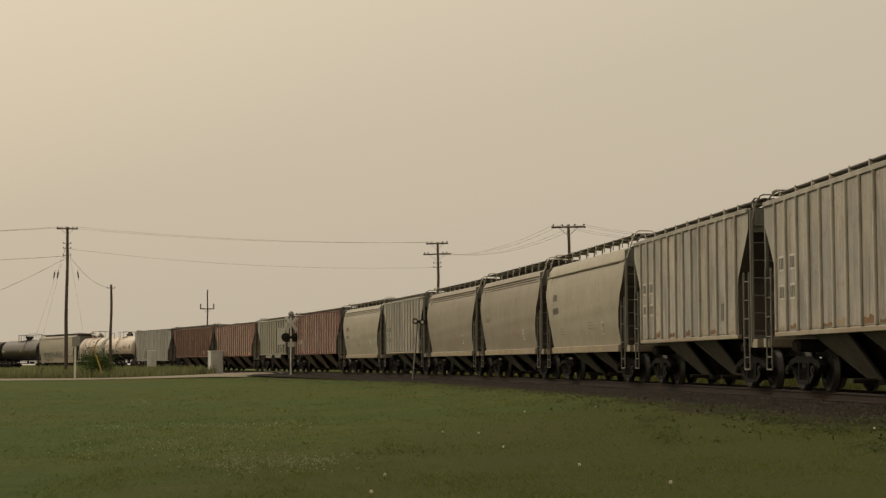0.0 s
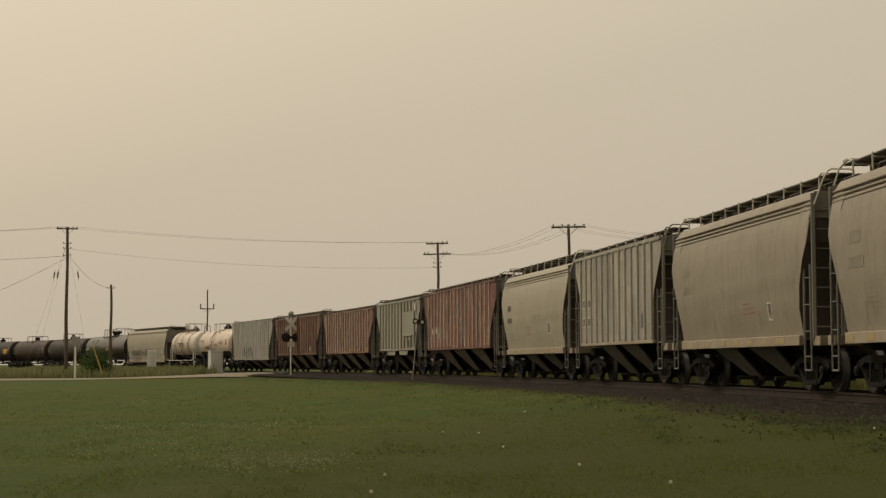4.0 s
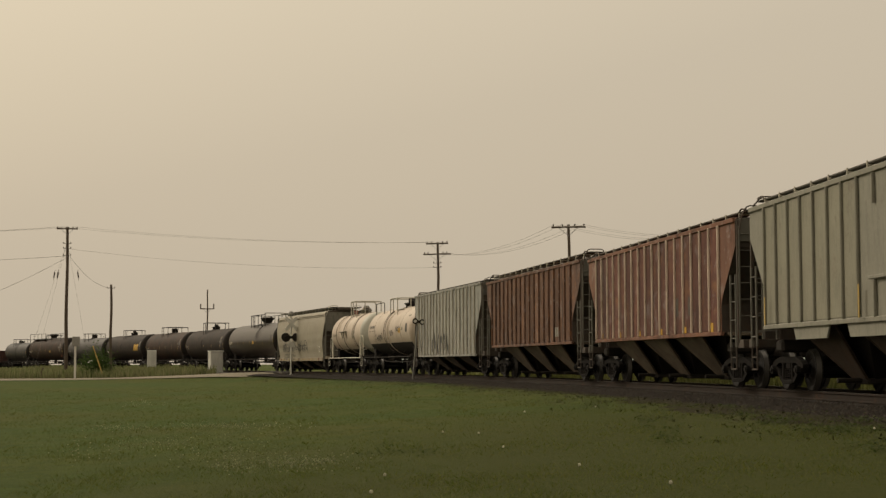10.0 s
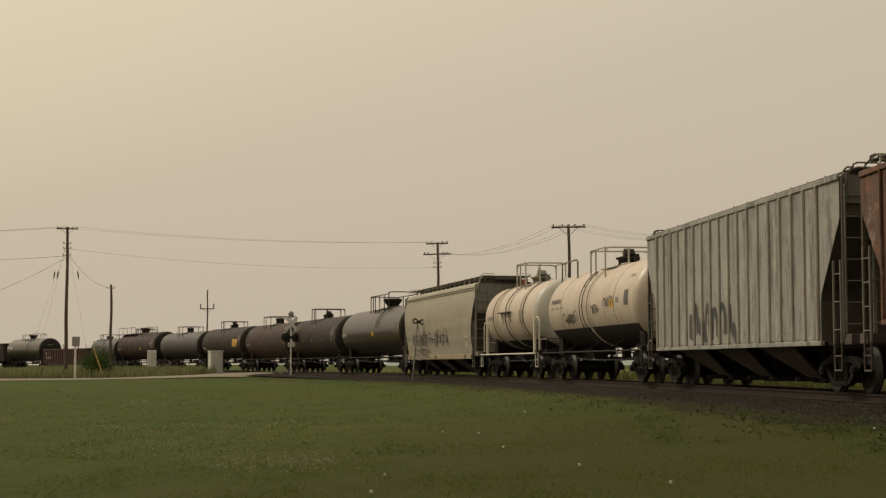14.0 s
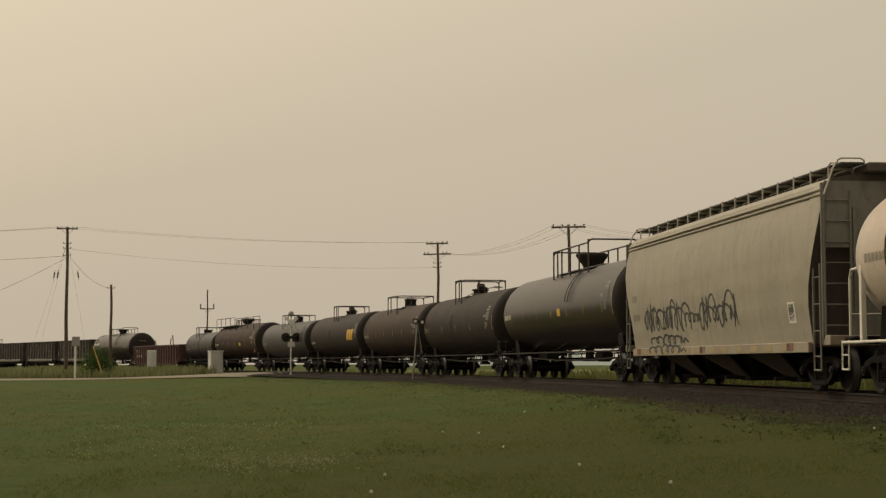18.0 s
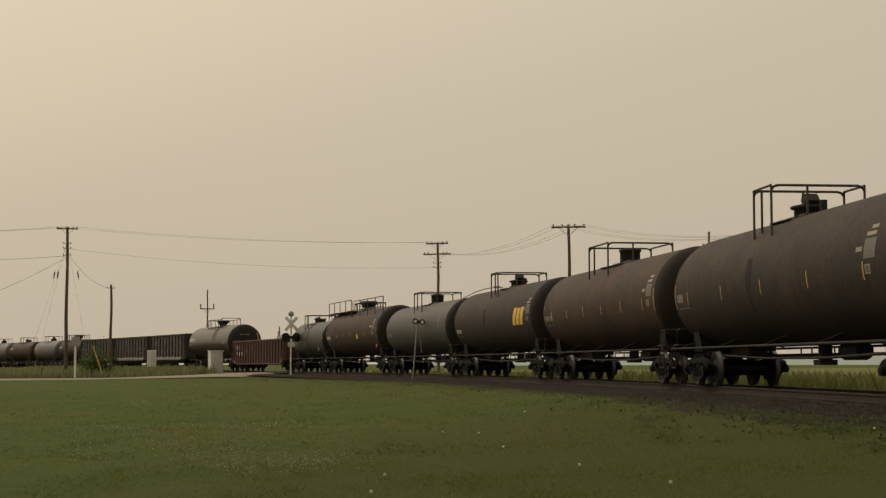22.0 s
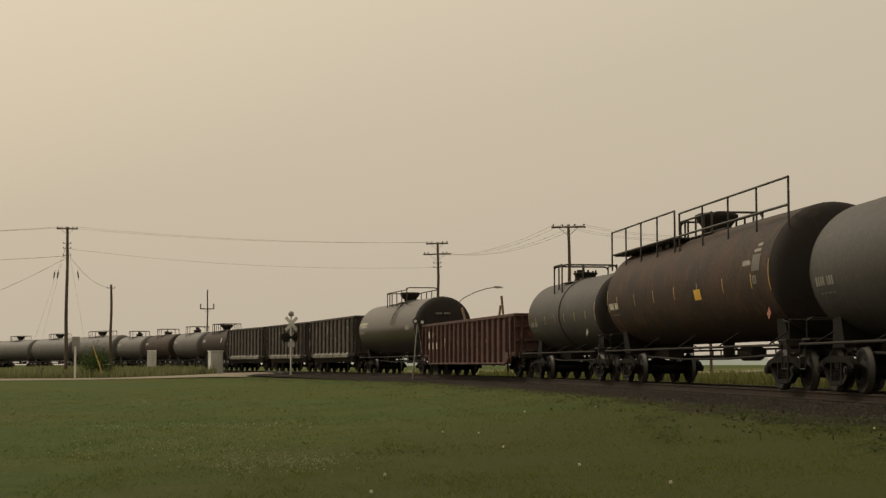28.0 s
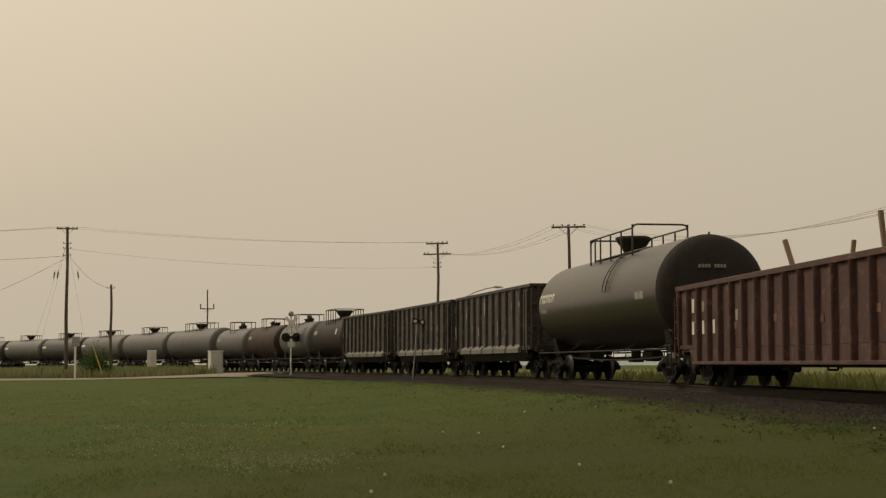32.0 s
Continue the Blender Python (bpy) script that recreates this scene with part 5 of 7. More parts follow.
def tank_board(patch, half, m=None, x=1.4):
    """A dull data board with faint lines, small plates round it."""
    m = m or M_LETTERDIM
    patch("data_board", half - x, half - x + 0.58, 0.02, 0.27, M_BOARD)
    for j in range(4):
        patch("board_line", half - x + 0.05, half - x + 0.50 - 0.07 * (j % 2), 0.05 + j * 0.055, 0.066 + j * 0.055, M_INK, 0.009)
    patch("small_plate", half - x + 0.02, half - x + 0.50, 0.31, 0.36, m)
    patch("small_plate", half - x + 0.16, half - x + 0.50, 0.40, 0.45, m)
    patch("small_plate", half - x - 0.42, half - x - 0.10, 0.12, 0.18, m)
    patch("small_frame", half - x + 0.05, half - x + 0.32, -0.17, -0.05, m)
    patch("small_frame_face", half - x + 0.09, half - x + 0.28, -0.155, -0.065, M_INK, 0.009)


# dark tank cars
car, patch, half = tank(span(15), 1.49, 2.61, M_GLOSS, "long glossy black tank car with yellow reflector strips", (-1.9, 3.4), "bowl", 1.2, strips=7, rail_h=0.74, front=0.12, dome_x=0.45, climb="upper", shift=2.2, head_mat=M_TANKHEAD)
enter(car, 15, span(15) - 3.6)
tank_marks(patch, half, M_LETTER, 7)
tank_board(patch, half, M_LETTERDIM, 1.7)
patch("yellow_placard", 1.0, 1.5, -0.2, -0.02, M_LOGO)
car, patch, half = tank(span(16), 1.50, 2.50, M_BLACK, "dull black tank car with a guarded top platform", (-1.65, -0.3), "hatch", 1.2, strips=5, rail_h=0.66, rail_y=1.1, head_mat=M_TANKHEAD)
enter(car, 16, span(16) - 3.6)
tank_marks(patch, half, M_LETTERDIM, 4, 0.02, 0.14)
tank_board(patch, half, M_INKPALE, 1.9)
patch("oil_streak", -1.1, -0.72, -0.12, 0.34, M_TANKHEAD, 0.006, "", 4)
patch("oil_streak", -0.98, -0.84, -0.5, -0.12, M_TANKHEAD, 0.007, "", 4)
car, patch, half = tank(span(17), 1.46, 2.53, M_TANKBROWN, "rust-brown tank car with a drum-shaped dome", (-1.7, 0.9), "drum", 1.2, strips=6, rail_h=0.58, rail_y=1.1, head_mat=M_TANKHEAD)
enter(car, 17, span(17) - 3.6)
tank_marks(patch, half, M_LETTERDIM, 7, -0.04)
tank_board(patch, half, M_INKPALE, 1.5)
car, patch, half = tank(span(18), 1.47, 2.56, M_BLACK, "dull black tank car with a big yellow emblem", (-1.0, 0.35), "hatch", 1.2, rail_h=0.57, rail_y=1.1, head_mat=M_TANKHEAD)
enter(car, 18, span(18) - 3.6)
tank_marks(patch, half, M_LETTER, 6, -0.16, 0.12, 1.0)
tank_board(patch, half, M_LETTERDIM, 1.35)
# plain yellow shapes of the emblem
EMB = half - 3.7
for j, (w, h) in enumerate(((0.50, 0.48), (0.50, 0.46), (0.50, 0.48))):
    x = EMB + 0.62 * j
    for q in range(6):
        lean = 0.06 * q
        patch("emblem", x + lean, x + lean + w, -0.26 + h * q / 6, -0.26 + h * (q + 1) / 6 + 0.002, M_LOGO, 0.006, "yellow emblem shape", 2)
patch("drip_stain", -1.05, -0.75, -0.15, 0.30, M_TANKHEAD, 0.006, "", 4)
car, patch, half = tank(span(19), 1.42, 2.52, M_TANKGREY, "faded grey tank car with shell ends darkened as shade", (-1.2, 0.8), "drum", 1.5, rail_h=0.56, rail_y=1.1, head_mat=M_TANKHEAD)
enter(car, 19, span(19) - 3.6)
tank_marks(patch, half, M_LETTERDIM, 7, -0.05)
patch("pale_stain", half - 2.5, half - 2.0, -0.05, 0.42, M_HAZEDUST)
car, patch, half = tank(span(20), 1.53, 2.68, M_TANKBROWN, "long rust-brown tank car with a full-length walkway rail", (-2.2, 0.9), "bowl", 1.2, strips=7, rail_y=0.7, rail_h=0.42, dome_x=-1.0, head_mat=M_TANKHEAD)
enter(car, 20, span(20) - 3.6)
tank_marks(patch, half, M_LETTER, 7, -0.06)
tank_board(patch, half, M_LETTERDIM, 1.9)
patch("yellow_placard", 1.9, 2.5, -0.30, -0.12, M_LOGO)
patch("notice", half - 2.6, half - 2.1, 0.12, 0.2, M_LETTERDIM)
part("hazard_diamond", Geo().box((half - 1.0, -1.42, 1.72), (0.2, 0.02, 0.2), (0, 45, 0), 0.002), M_REDMARK, car)
gw = Geo()
zt_ = 2.68 + 1.53
for x0, x1, h in ((-8.9, -1.2, 0.64), (-0.7, 8.3, 0.52)):
    gw.path([(x0, -1.15, zt_ - 0.6), (x0, -1.15, zt_ + h), (x1, -1.15, zt_ + h), (x1, -1.15, zt_ - 0.6)], 0.028, 8)
    gw.tube((x0, -1.15, zt_ - 0.1), (x1, -1.15, zt_ - 0.1), 0.03, 6)
    for q in (1, 2, 3):
        xq = x0 + (x1 - x0) * q / 4
        gw.tube((xq, -1.15, zt_ - 0.6), (xq, -1.15, zt_ + h), 0.026, 8)
part("walkway_rail", gw, M_BLACKRAIL, car)
part("walkway", Geo().box((-5.0, -0.85, zt_ - 0.12), (7.6, 0.5, 0.05)), M_BLACKRAIL, car)
for q in (-4.2, -3.4, -2.5):
    part("bracket_plate", Geo().prism([(q, zt_), (q + 0.6, zt_), (q + 0.1, zt_ - 0.55)], -0.84, -0.80), M_BLACKRAIL, car)
car, patch, half = tank(span(21), 1.33, 2.42, M_TANKGREY, "short grey tank car with a belly band", (-1.85, -0.6), "valves", 1.5, True, strips=6, rail_h=0.52, rail_y=1.05, head_mat=M_TANKHEAD)
enter(car, 21, span(21) - 3.6)
tank_marks(patch, half, M_LETTERDIM, 7, -0.10)
part("hazard_diamond", Geo().box((half - 1.3, -1.40, 1.65), (0.2, 0.02, 0.2), (0, 45, 0), 0.002), M_LETTERDIM, car)

# low red gondola with timber stakes
car, half = gondola(span(22), 0.97, 2.62, M_MAROON, "oxide-red low gondola car with timber stakes standing in it", 20, belly=0.36)
enter(car, 22, span(22) - 4.0)
glyph_bars(car, -half + 1.46, -1.485, 2.1, 1, 0.36, M_LETTER, w=0.22)
for j in range(3):
    glyph_bars(car, -half + 1.46 + j * 1.04, -1.485, 1.52, 1, 0.34, M_LETTER, w=0.2)
for j in range(2):
    glyph_bars(car, -half + 2.50 + j * 3.12, -1.485, 2.05 - j * 0.3, 1, 0.26, M_LETTERDIM, w=0.2)
for j in range(4):
    part("rust_patch", Geo().box((-half + 5.62 + j * 3.12, -1.482, 1.5 + 0.1 * (j % 2)), (0.26, 0.012, 0.16), ch=0.002), M_ORANGE, car)
for x, h, lean, r, ys in ((-0.72, 0.9, 12, -14, -0.8), (-4.3, 1.17, -6, 4, 1.05), (0.45, 1.72, 4, -4, 0.5)):
    part("timber_stake", Geo().box((0, 0, 0.9), (0.10, 0.10, 1.9 + h)), M_STAKE, car, "raw timber stake", pose(x, ys, 1.1, lean, r, 0))
# black tank with a white name on its flank
car, patch, half = tank(span(23), 1.60, 2.68, M_GLOSS, "glossy black tank car with pale name bars on its flank", (-2.5, 3.0), "bowl", 1.2, strips=0, rail_h=0.58, front=0.12, dome_x=-0.2, climb="upper", shift=2.4, head_mat=M_TANKHEAD)
enter(car, 23, span(23) - 3.6)
for j in range(6):
    x = -half + 0.75 + j * 0.42
    patch("name_bar", x, x + 0.10, 0.10, 0.30, M_LETTER)
    patch("name_bar", x + 0.10, x + 0.32, 0.24, 0.30, M_LETTER)
    if j != 0:
        patch("name_bar", x + 0.24, x + 0.32, 0.10, 0.24, M_LETTER)
for j in range(6):
    patch("stencil", -half + 1.1 + j * 0.18, -half + 1.24 + j * 0.18, -0.14, -0.05, M_LETTERDIM)
patch("notice", half - 2.9, half - 2.0, -0.12, 0.02, M_LETTERDIM)
# end lettering bars on the head
ge = Geo()
for j in range(9):
    if j != 4:
        ge.box((half - 0.03, -0.50 + j * 0.090, 3.33), (0.10, 0.060, 0.10), ch=0.001)
part("end_stencil", ge, M_LETTERDIM, car)
# high gondolas
for k in (24, 25, 26):
    car, half = gondola(span(k), 1.20, 3.70, M_HIGHGON, "sooty dark high-sided gondola car with pale streaks", 12, True)
    enter(car, k, span(k) - 4.0)
    rnd = random.Random(k)
    for j in range(12):
        for _ in range(rnd.choice((0, 1, 1, 2))):
            x = -half + 0.25 + (2 * half - 0.5) * j / 11 + rnd.uniform(-0.02, 0.02)
            g_ = Geo()
            w0, z0 = rnd.uniform(0.010, 0.028), rnd.uniform(1.5, 3.0)
            z1 = z0 + rnd.uniform(0.2, 0.9)
            z1 = min(z1, 3.5)
            g_.prism([(x - w0 * 0.3, z0), (x + w0 * 0.4, z0), (x + w0, (z0 + z1) / 2), (x + w0 * 0.7, z1), (x - w0 * 0.6, z1), (x - w0, z0 + 0.4 * (z1 - z0))], -1.607, -1.600)
            part("pale_streak", g_, M_LETTERDIM if rnd.random() < 0.6 else M_LETTER, car)
# short tank cars and the long ones at the rear
SHORT = [(27, M_BLACK, "bowl", "short dull black tank car with pale side plates"), (28, M_HAZEDUST, "hatch", "short haze-paled dusty grey tank car with a stained flank"), (29, M_TANKBROWN, "valves", "short rust-brown tank car"), (30, M_HAZEDUST, "hatch", "short haze-paled dusty tank car with pale rust stains")]
for k, m, d, lab in SHORT:
    car, patch, half = tank(span(k), 1.36, 2.50, m, lab, (-0.8, 0.8) if k > 27 else (-1.6, 1.6), d, 1.4, strips=0, rail_y=1.0)
    enter(car, k, span(k) - 3.6)
    patch("notice", -half + 0.9, -half + 2.0, 0.16, 0.36, M_LETTERDIM)
    if k == 27:
        patch("notice", half - 2.2, half - 1.9, 0.1, 0.42, M_LETTER)
for k in range(31, 37):
    m = (M_HAZEDUST, M_HAZEDUST, M_HAZEDUST, M_TANKGREY, M_HAZEDUST, M_TANKGREY)[k - 31]
    car, patch, half = tank(span(k), 1.54, 2.62, m, "long haze-paled tank car with a guarded top platform" if k < 33 else "long dark tank car with a pale plate on its flank", (-2.2, 2.2) if k > 31 else (-3.2, 3.2), "bowl", 1.2)
    enter(car, k, span(k) - 3.6)
    if k > 32:
        patch("notice", -half + 0.8, -half + 2.4, 0.12, 0.28, M_LETTER)


# ---- ground, road and track bed ----
def strip(name, stations, mat, label, category):
    """A sheet through rows of points across a line."""
    g = Geo()
    g.loft(stations, closed=False, cap=False, smooth=True)
    return thing(name, g, mat, label, category, kind="structure")


g = Geo()
xs = [-3000, -800, -300, -150, -80, -40, -20, 0, 20, 40, 80, 150, 300, 800, 3000]
ys = [-3000, -600, -200, -60, 0, 15, 30, 45, 60, 80, 100, 130, 160, 200, 260, 400, 800, 1600, 3600]
verts = [(x, y, 0.0) for y in ys for x in xs]
nx = len(xs)
g.add(verts, [(j * nx + i, j * nx + i + 1, (j + 1) * nx + i + 1, (j + 1) * nx + i) for j in range(len(ys) - 1) for i in range(nx - 1)], True)
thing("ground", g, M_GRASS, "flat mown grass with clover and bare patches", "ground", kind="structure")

S_BED = [float(v) for v in np.arange(-400, 641, 6)]


def across(s, pts):
    return [tuple(on_line(s, d) + Vector((0, 0, z))) for d, z in pts]


M_EDGE = leaf_material("dusty_weeds", (0.030, 0.036, 0.010), (0.064, 0.060, 0.022), sheer=False)


def verge(d_, s):
    """Ground height beside the track: a broad swell by the near stretch, a low bank further on."""
    d_ = np.abs(d_)
    near = np.interp(d_, [0, 2.6, 3.4, 5.0, 9.0, 14.0, 19.0], [0.44, 0.54, 0.56, 0.50, 0.36, 0.12, -0.03])
    far_ = np.interp(d_, [0, 2.6, 3.4, 5.0, 7.5, 9.0, 19.0], [0.44, 0.50, 0.44, 0.26, 0.06, -0.03, -0.03])
    k = np.clip((s - 45.0) / 50.0, 0, 1)
    return near * (1 - k) + far_ * k


BANK = (19.0, 16.5, 14.0, 11.5, 9.0, 7.5, 6.2, 5.0, 4.2, 3.4, 2.6, 0.0, -2.6, -3.4, -5.0, -7.5, -9.0, -14.0, -19.0)
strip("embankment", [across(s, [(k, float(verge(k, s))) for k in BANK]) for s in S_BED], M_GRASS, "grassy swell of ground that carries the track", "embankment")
wob = random.Random(3)
rows_ = []
for s in np.arange(-40, 160, 0.8):
    d = float(np.interp(s, [20, 60], [4.1, 3.5])) + 0.35 * math.sin(s * 0.21) + 0.25 * math.sin(s * 0.9 + 1) + wob.uniform(-0.35, 0.35)
    rows_.append(across(float(s), [(d, float(verge(d, s)) - 0.012), (d - 0.25, float(verge(d - 0.25, s)) + 0.012), (3.3, float(verge(3.3, s)) + 0.02), (2.8, 0.54)]))
strip("track_shoulder", rows_, M_SHOULDER, "weedy brown soil beside the ballast", "ground")
strip("field", [across(s, [(-10.0, 0.01), (-40.0, 0.02), (-400.0, 0.02)]) for s in S_BED[:115]], M_FARFIELD, "pale yellow-green field beyond the track", "field")
strip("ballast_bed", [across(s, [(3.7, 0.50), (3.0, 0.59), (2.2, 0.63), (0, 0.64), (-2.2, 0.63), (-3.0, 0.59), (-3.7, 0.50)]) for s in S_BED], M_BALLAST, "dirty brown track ballast", "ballast")


def rail_profile(s, off):
    w, h = 0.037, 0.045
    pts = [(-0.07, 0.655), (-0.07, 0.668), (-0.012, 0.685), (-0.012, RAIL - h), (-w, RAIL - h + 0.008), (-w, RAIL - 0.008), (-w + 0.01, RAIL - 0.001), (w - 0.01, RAIL - 0.001), (w, RAIL - 0.008), (w, RAIL - h + 0.008), (0.012, RAIL - h), (0.012, 0.685), (0.07, 0.668), (0.07, 0.655)]
    return [tuple(on_line(s, off + d) + Vector((0, 0, z))) for d, z in pts]


for off in (0.755, -0.755):
    g = Geo()
    ss = [float(v) for v in np.arange(-400, 641, 3)]
    g.loft([rail_profile(s, off) for s in ss], closed=True, cap=True, smooth=False)
    rail = thing("rail", g, M_RAILSTEEL, "brown steel running rail with a bright head", "rail", "rails of the track", "structure")
    gt = Geo()
    gt.loft([[tuple(on_line(s, off + d) + Vector((0, 0, RAIL + 0.001))) for d in (-0.026, 0.026)] for s in ss], closed=False, cap=False)
    part("running_surface", gt, M_RAILTOP, rail, "polished rail head")

ROAD = [(-400, 179.3, 0.05), (-160, 163.0, 0.05), (-90, 155.9, 0.05), (-55, 151.8, 0.06), (-38, 149.2, 0.10), (-27, 145.7, 0.24), (-19.5, 141.1, 0.52), (-15.5, 138.0, 0.72), (-11.5, 136.4, 0.74), (-8, 141, 0.5), (-2, 152, 0.15), (10, 180, 0.05), (60, 300, 0.05)]
rows, banks = [], []
for i, (x, y, z) in enumerate(ROAD):
    a, b = Vector(ROAD[max(0, i - 1)]), Vector(ROAD[min(len(ROAD) - 1, i + 1)])
    d = (b - a).to_2d().normalized()
    nrm = Vector((-d.y, d.x, 0))
    hw = float(np.interp(x, [-40, -20], [11.0, 4.6]))
    rows.append([tuple(Vector((x, y, z)) + nrm * k + Vector((0, 0, dz))) for k, dz in ((-hw - 1.6, -0.04 - 0.45 * max(0.0, z - 0.1)), (-hw + 0.6, 0.0), (0, 0.03), (hw - 1, 0.0), (hw + 1.0, -0.06))])
    banks.append([tuple(Vector((x, y, z)) + nrm * k + Vector((0, 0, dz))) for k, dz in ((-hw - 6.0, -z - 0.05), (-hw - 1.2, -0.06 - 0.5 * max(0.0, z - 0.1)), (0, -0.03), (hw + 0.6, -0.05), (hw + 6.0, -z - 0.05))])
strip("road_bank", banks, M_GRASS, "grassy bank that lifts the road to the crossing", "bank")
strip("road", rows, M_GRAVEL, "pale gravel road rising to the level crossing", "road")

g = Geo()
for off in (0.0, 0.45, -0.45, 1.25, -1.25):
    a, b = on_line(105.5, off), on_line(114.5, off)
    mdl = (a + b) / 2
    ang = math.degrees(math.atan2((b - a).y, (b - a).x))
    g.box((mdl.x, mdl.y, RAIL - 0.05), ((b - a).length, 0.40, 0.09), (0, 0, ang))
thing("crossing_planks", g, M_TIE, "dark timber crossing planks between the rails", "crossing", kind="structure")


# ---- line-side things ----
def insulators(g, x, y, z, h=0.16):
    g.tube((x, y, z), (x, y, z + h), 0.035, 8)
    g.tube((x, y, z + h * 0.45), (x, y, z + h * 0.8), 0.065, 8)


def utility_pole(x, y, h, arms, label, turn=0.0, r=0.15, pins=True, extras=()):
    """arms: (height, length, pins) of each crossarm."""
    g = Geo()
    n = 10
    rings = []
    for k in range(9):
        t_ = k / 8
        rings.append([(0.03 * math.sin(k * 1.3) + (r * (1 - 0.35 * t_)) * math.cos(2 * math.pi * j / n), 0.02 * math.cos(k) + (r * (1 - 0.35 * t_)) * math.sin(2 * math.pi * j / n), -0.3 + (h + 0.3) * t_) for j in range(n)])
    g.loft(rings, smooth=True)
    pole = thing("utility_pole", g, M_POLE, label, "utility pole", "poles along the line", at=pose(x, y, 0, 0, 0, turn))
    for z, ln, pins_ in arms:
        arm = part("crossarm", Geo().box((0, -r - 0.05, z), (ln, 0.11, 0.13)), M_POLE, pole)
        gb = Geo()
        for s_ in (-1, 1):
            gb.tube((s_ * ln * 0.28, -r - 0.06, z - 0.05), (0, -r - 0.02, z - 0.62), 0.02, 5)
        part("arm_brace", gb, M_LAMPGREY, arm)
        for px in pins_:
            gi = Geo()
            insulators(gi, px, -r - 0.05, z + 0.06)
            part("insulator", gi, M_INSUL, arm)
    for z in extras:
        gi = Geo()
        gi.tube((-0.34, -r, z), (0.34, -r, z), 0.025, 6)
        gi.tube((-0.36, -r, z - 0.02), (-0.36, -r, z + 0.14), 0.05, 6)
        gi.tube((0.36, -r, z - 0.02), (0.36, -r, z + 0.14), 0.05, 6)
        part("side_bracket", gi, M_INSUL, pole)
    return pole


P1, P2, P3, P4 = (-37.9, 163.0), (-0.48, 152.8), (9.05, 116.1), (25.0, 71.3)
H1, H2, H3, H4 = 15.3, 12.9, 11.4, 9.75
utility_pole(*P1, H1, [(H1 - 0.22, 2.1, (-0.95, -0.55, 0.1, 0.55, 0.95))], "tall weathered wooden utility pole with one crossarm", 8, 0.2, extras=(H1 - 1.7, H1 - 2.2, H1 - 2.9))
utility_pole(*P2, H2, [(H2 - 0.15, 2.2, (-1.0, -0.55, 0.55, 1.0)), (H2 - 1.15, 2.75, (-1.25, -0.9, 0.6, 0.95))], "weathered wooden utility pole with two crossarms", -20, 0.17, extras=(H2 - 2.0, H2 - 2.4))
utility_pole(*P3, H3, [(H3 - 0.2, 2.45, (-1.1, -0.45, 0.45, 1.1))], "weathered wooden utility pole with one braced crossarm", -10, 0.15, extras=())
utility_pole(*P4, H4, [(H4 - 0.2, 2.45, (-1.1, -0.45, 0.45, 1.1))], "weathered wooden utility pole with one braced crossarm", -14, 0.15)
utility_pole(-33.0, 161.0, 9.35, [], "short bare wooden pole beside the road", 0, 0.17, extras=(9.0,))


def fork_pole(x, y, h, arm_z, arm, label, low=False):
    pole = utility_pole(x, y, h, [], label, 0, 0.14)
    g = Geo().box((0, -0.18, arm_z), (arm, 0.12, 0.14))
    a = part("crossarm", g, M_POLE, pole)
    for s_ in (-1, 1):
        part("upright_insulator", Geo().tube((s_ * arm * 0.47, -0.18, arm_z), (s_ * arm * 0.47, -0.18, arm_z + 0.72), 0.09, 8), M_INSUL, a)
    part("top_insulator", Geo().tube((0, 0, h), (0, 0, h + 0.5), 0.1, 8), M_INSUL, pole)
    gb = Geo()
    for s_ in (-1, 1):
        gb.tube((s_ * arm * 0.3, -0.18, arm_z), (0, -0.1, arm_z - 0.6), 0.025, 5)
    part("arm_brace", gb, M_LAMPGREY, pole)
    if low:
        part("lower_arm", Geo().box((0, -0.16, arm_z - 1.6), (0.55, 0.08, 0.10)), M_POLE, pole)
        part("lower_arm", Geo().box((0, -0.16, arm_z - 2.3), (1.5, 0.08, 0.10)), M_POLE, pole)
        part("arm_brace", Geo().tube((-0.7, -0.16, arm_z - 2.3), (0, -0.16, arm_z - 1.65), 0.03, 5).tube((0.7, -0.16, arm_z - 2.3), (0, -0.16, arm_z - 1.65), 0.03, 5), M_LAMPGREY, pole)
    return pole


fork_pole(-34.1, 234.3, 11.7, 9.4, 2.0, "far wooden pole with a forked crossarm")
fork_pole(23.5, 142.6, 12.5, 11.2, 1.15, "slim wooden pole with small forked and braced crossarms", True)


def wire(name, a, b, sag, label, r=0.014, n=14):
    g = Geo()
    a, b = Vector(a), Vector(b)
    pts = [a.lerp(b, k / n) - Vector((0, 0, sag * 4 * (k / n) * (1 - k / n))) for k in range(n + 1)]
    g.path(pts, r, 5)
    return thing(name, g, M_WIRE, label, "wire", "overhead wires")


LAB_W = "thin sagging overhead wire between poles"
for dx in (-0.9, 0.9):
    wire("overhead_wire", (P1[0] + dx, P1[1], H1), (P2[0] + dx, P2[1], H2), 0.55, LAB_W, 0.009)
wire("overhead_wire", (P1[0], P1[1], H1 - 2.2), (P2[0], P2[1], H2 - 2.4), 0.7, LAB_W, 0.009)
for dx in (-1.05, -0.5, 0.5, 1.05):
    wire("overhead_wire", (P2[0] + dx * 1.1, P2[1], H2 - 1.05), (P3[0] + dx, P3[1], H3), 0.9, LAB_W, 0.009)
    wire("overhead_wire", (P3[0] + dx, P3[1], H3), (P4[0] + dx, P4[1], H4), 1.82 - 0.14 * dx, LAB_W, 0.009)
for dx in (-0.9, 0.0, 0.9):
    wire("overhead_wire", (P1[0] + dx, P1[1], H1), (P1[0] - 45 + dx, 171, 16.2), 0.8, LAB_W, 0.009)
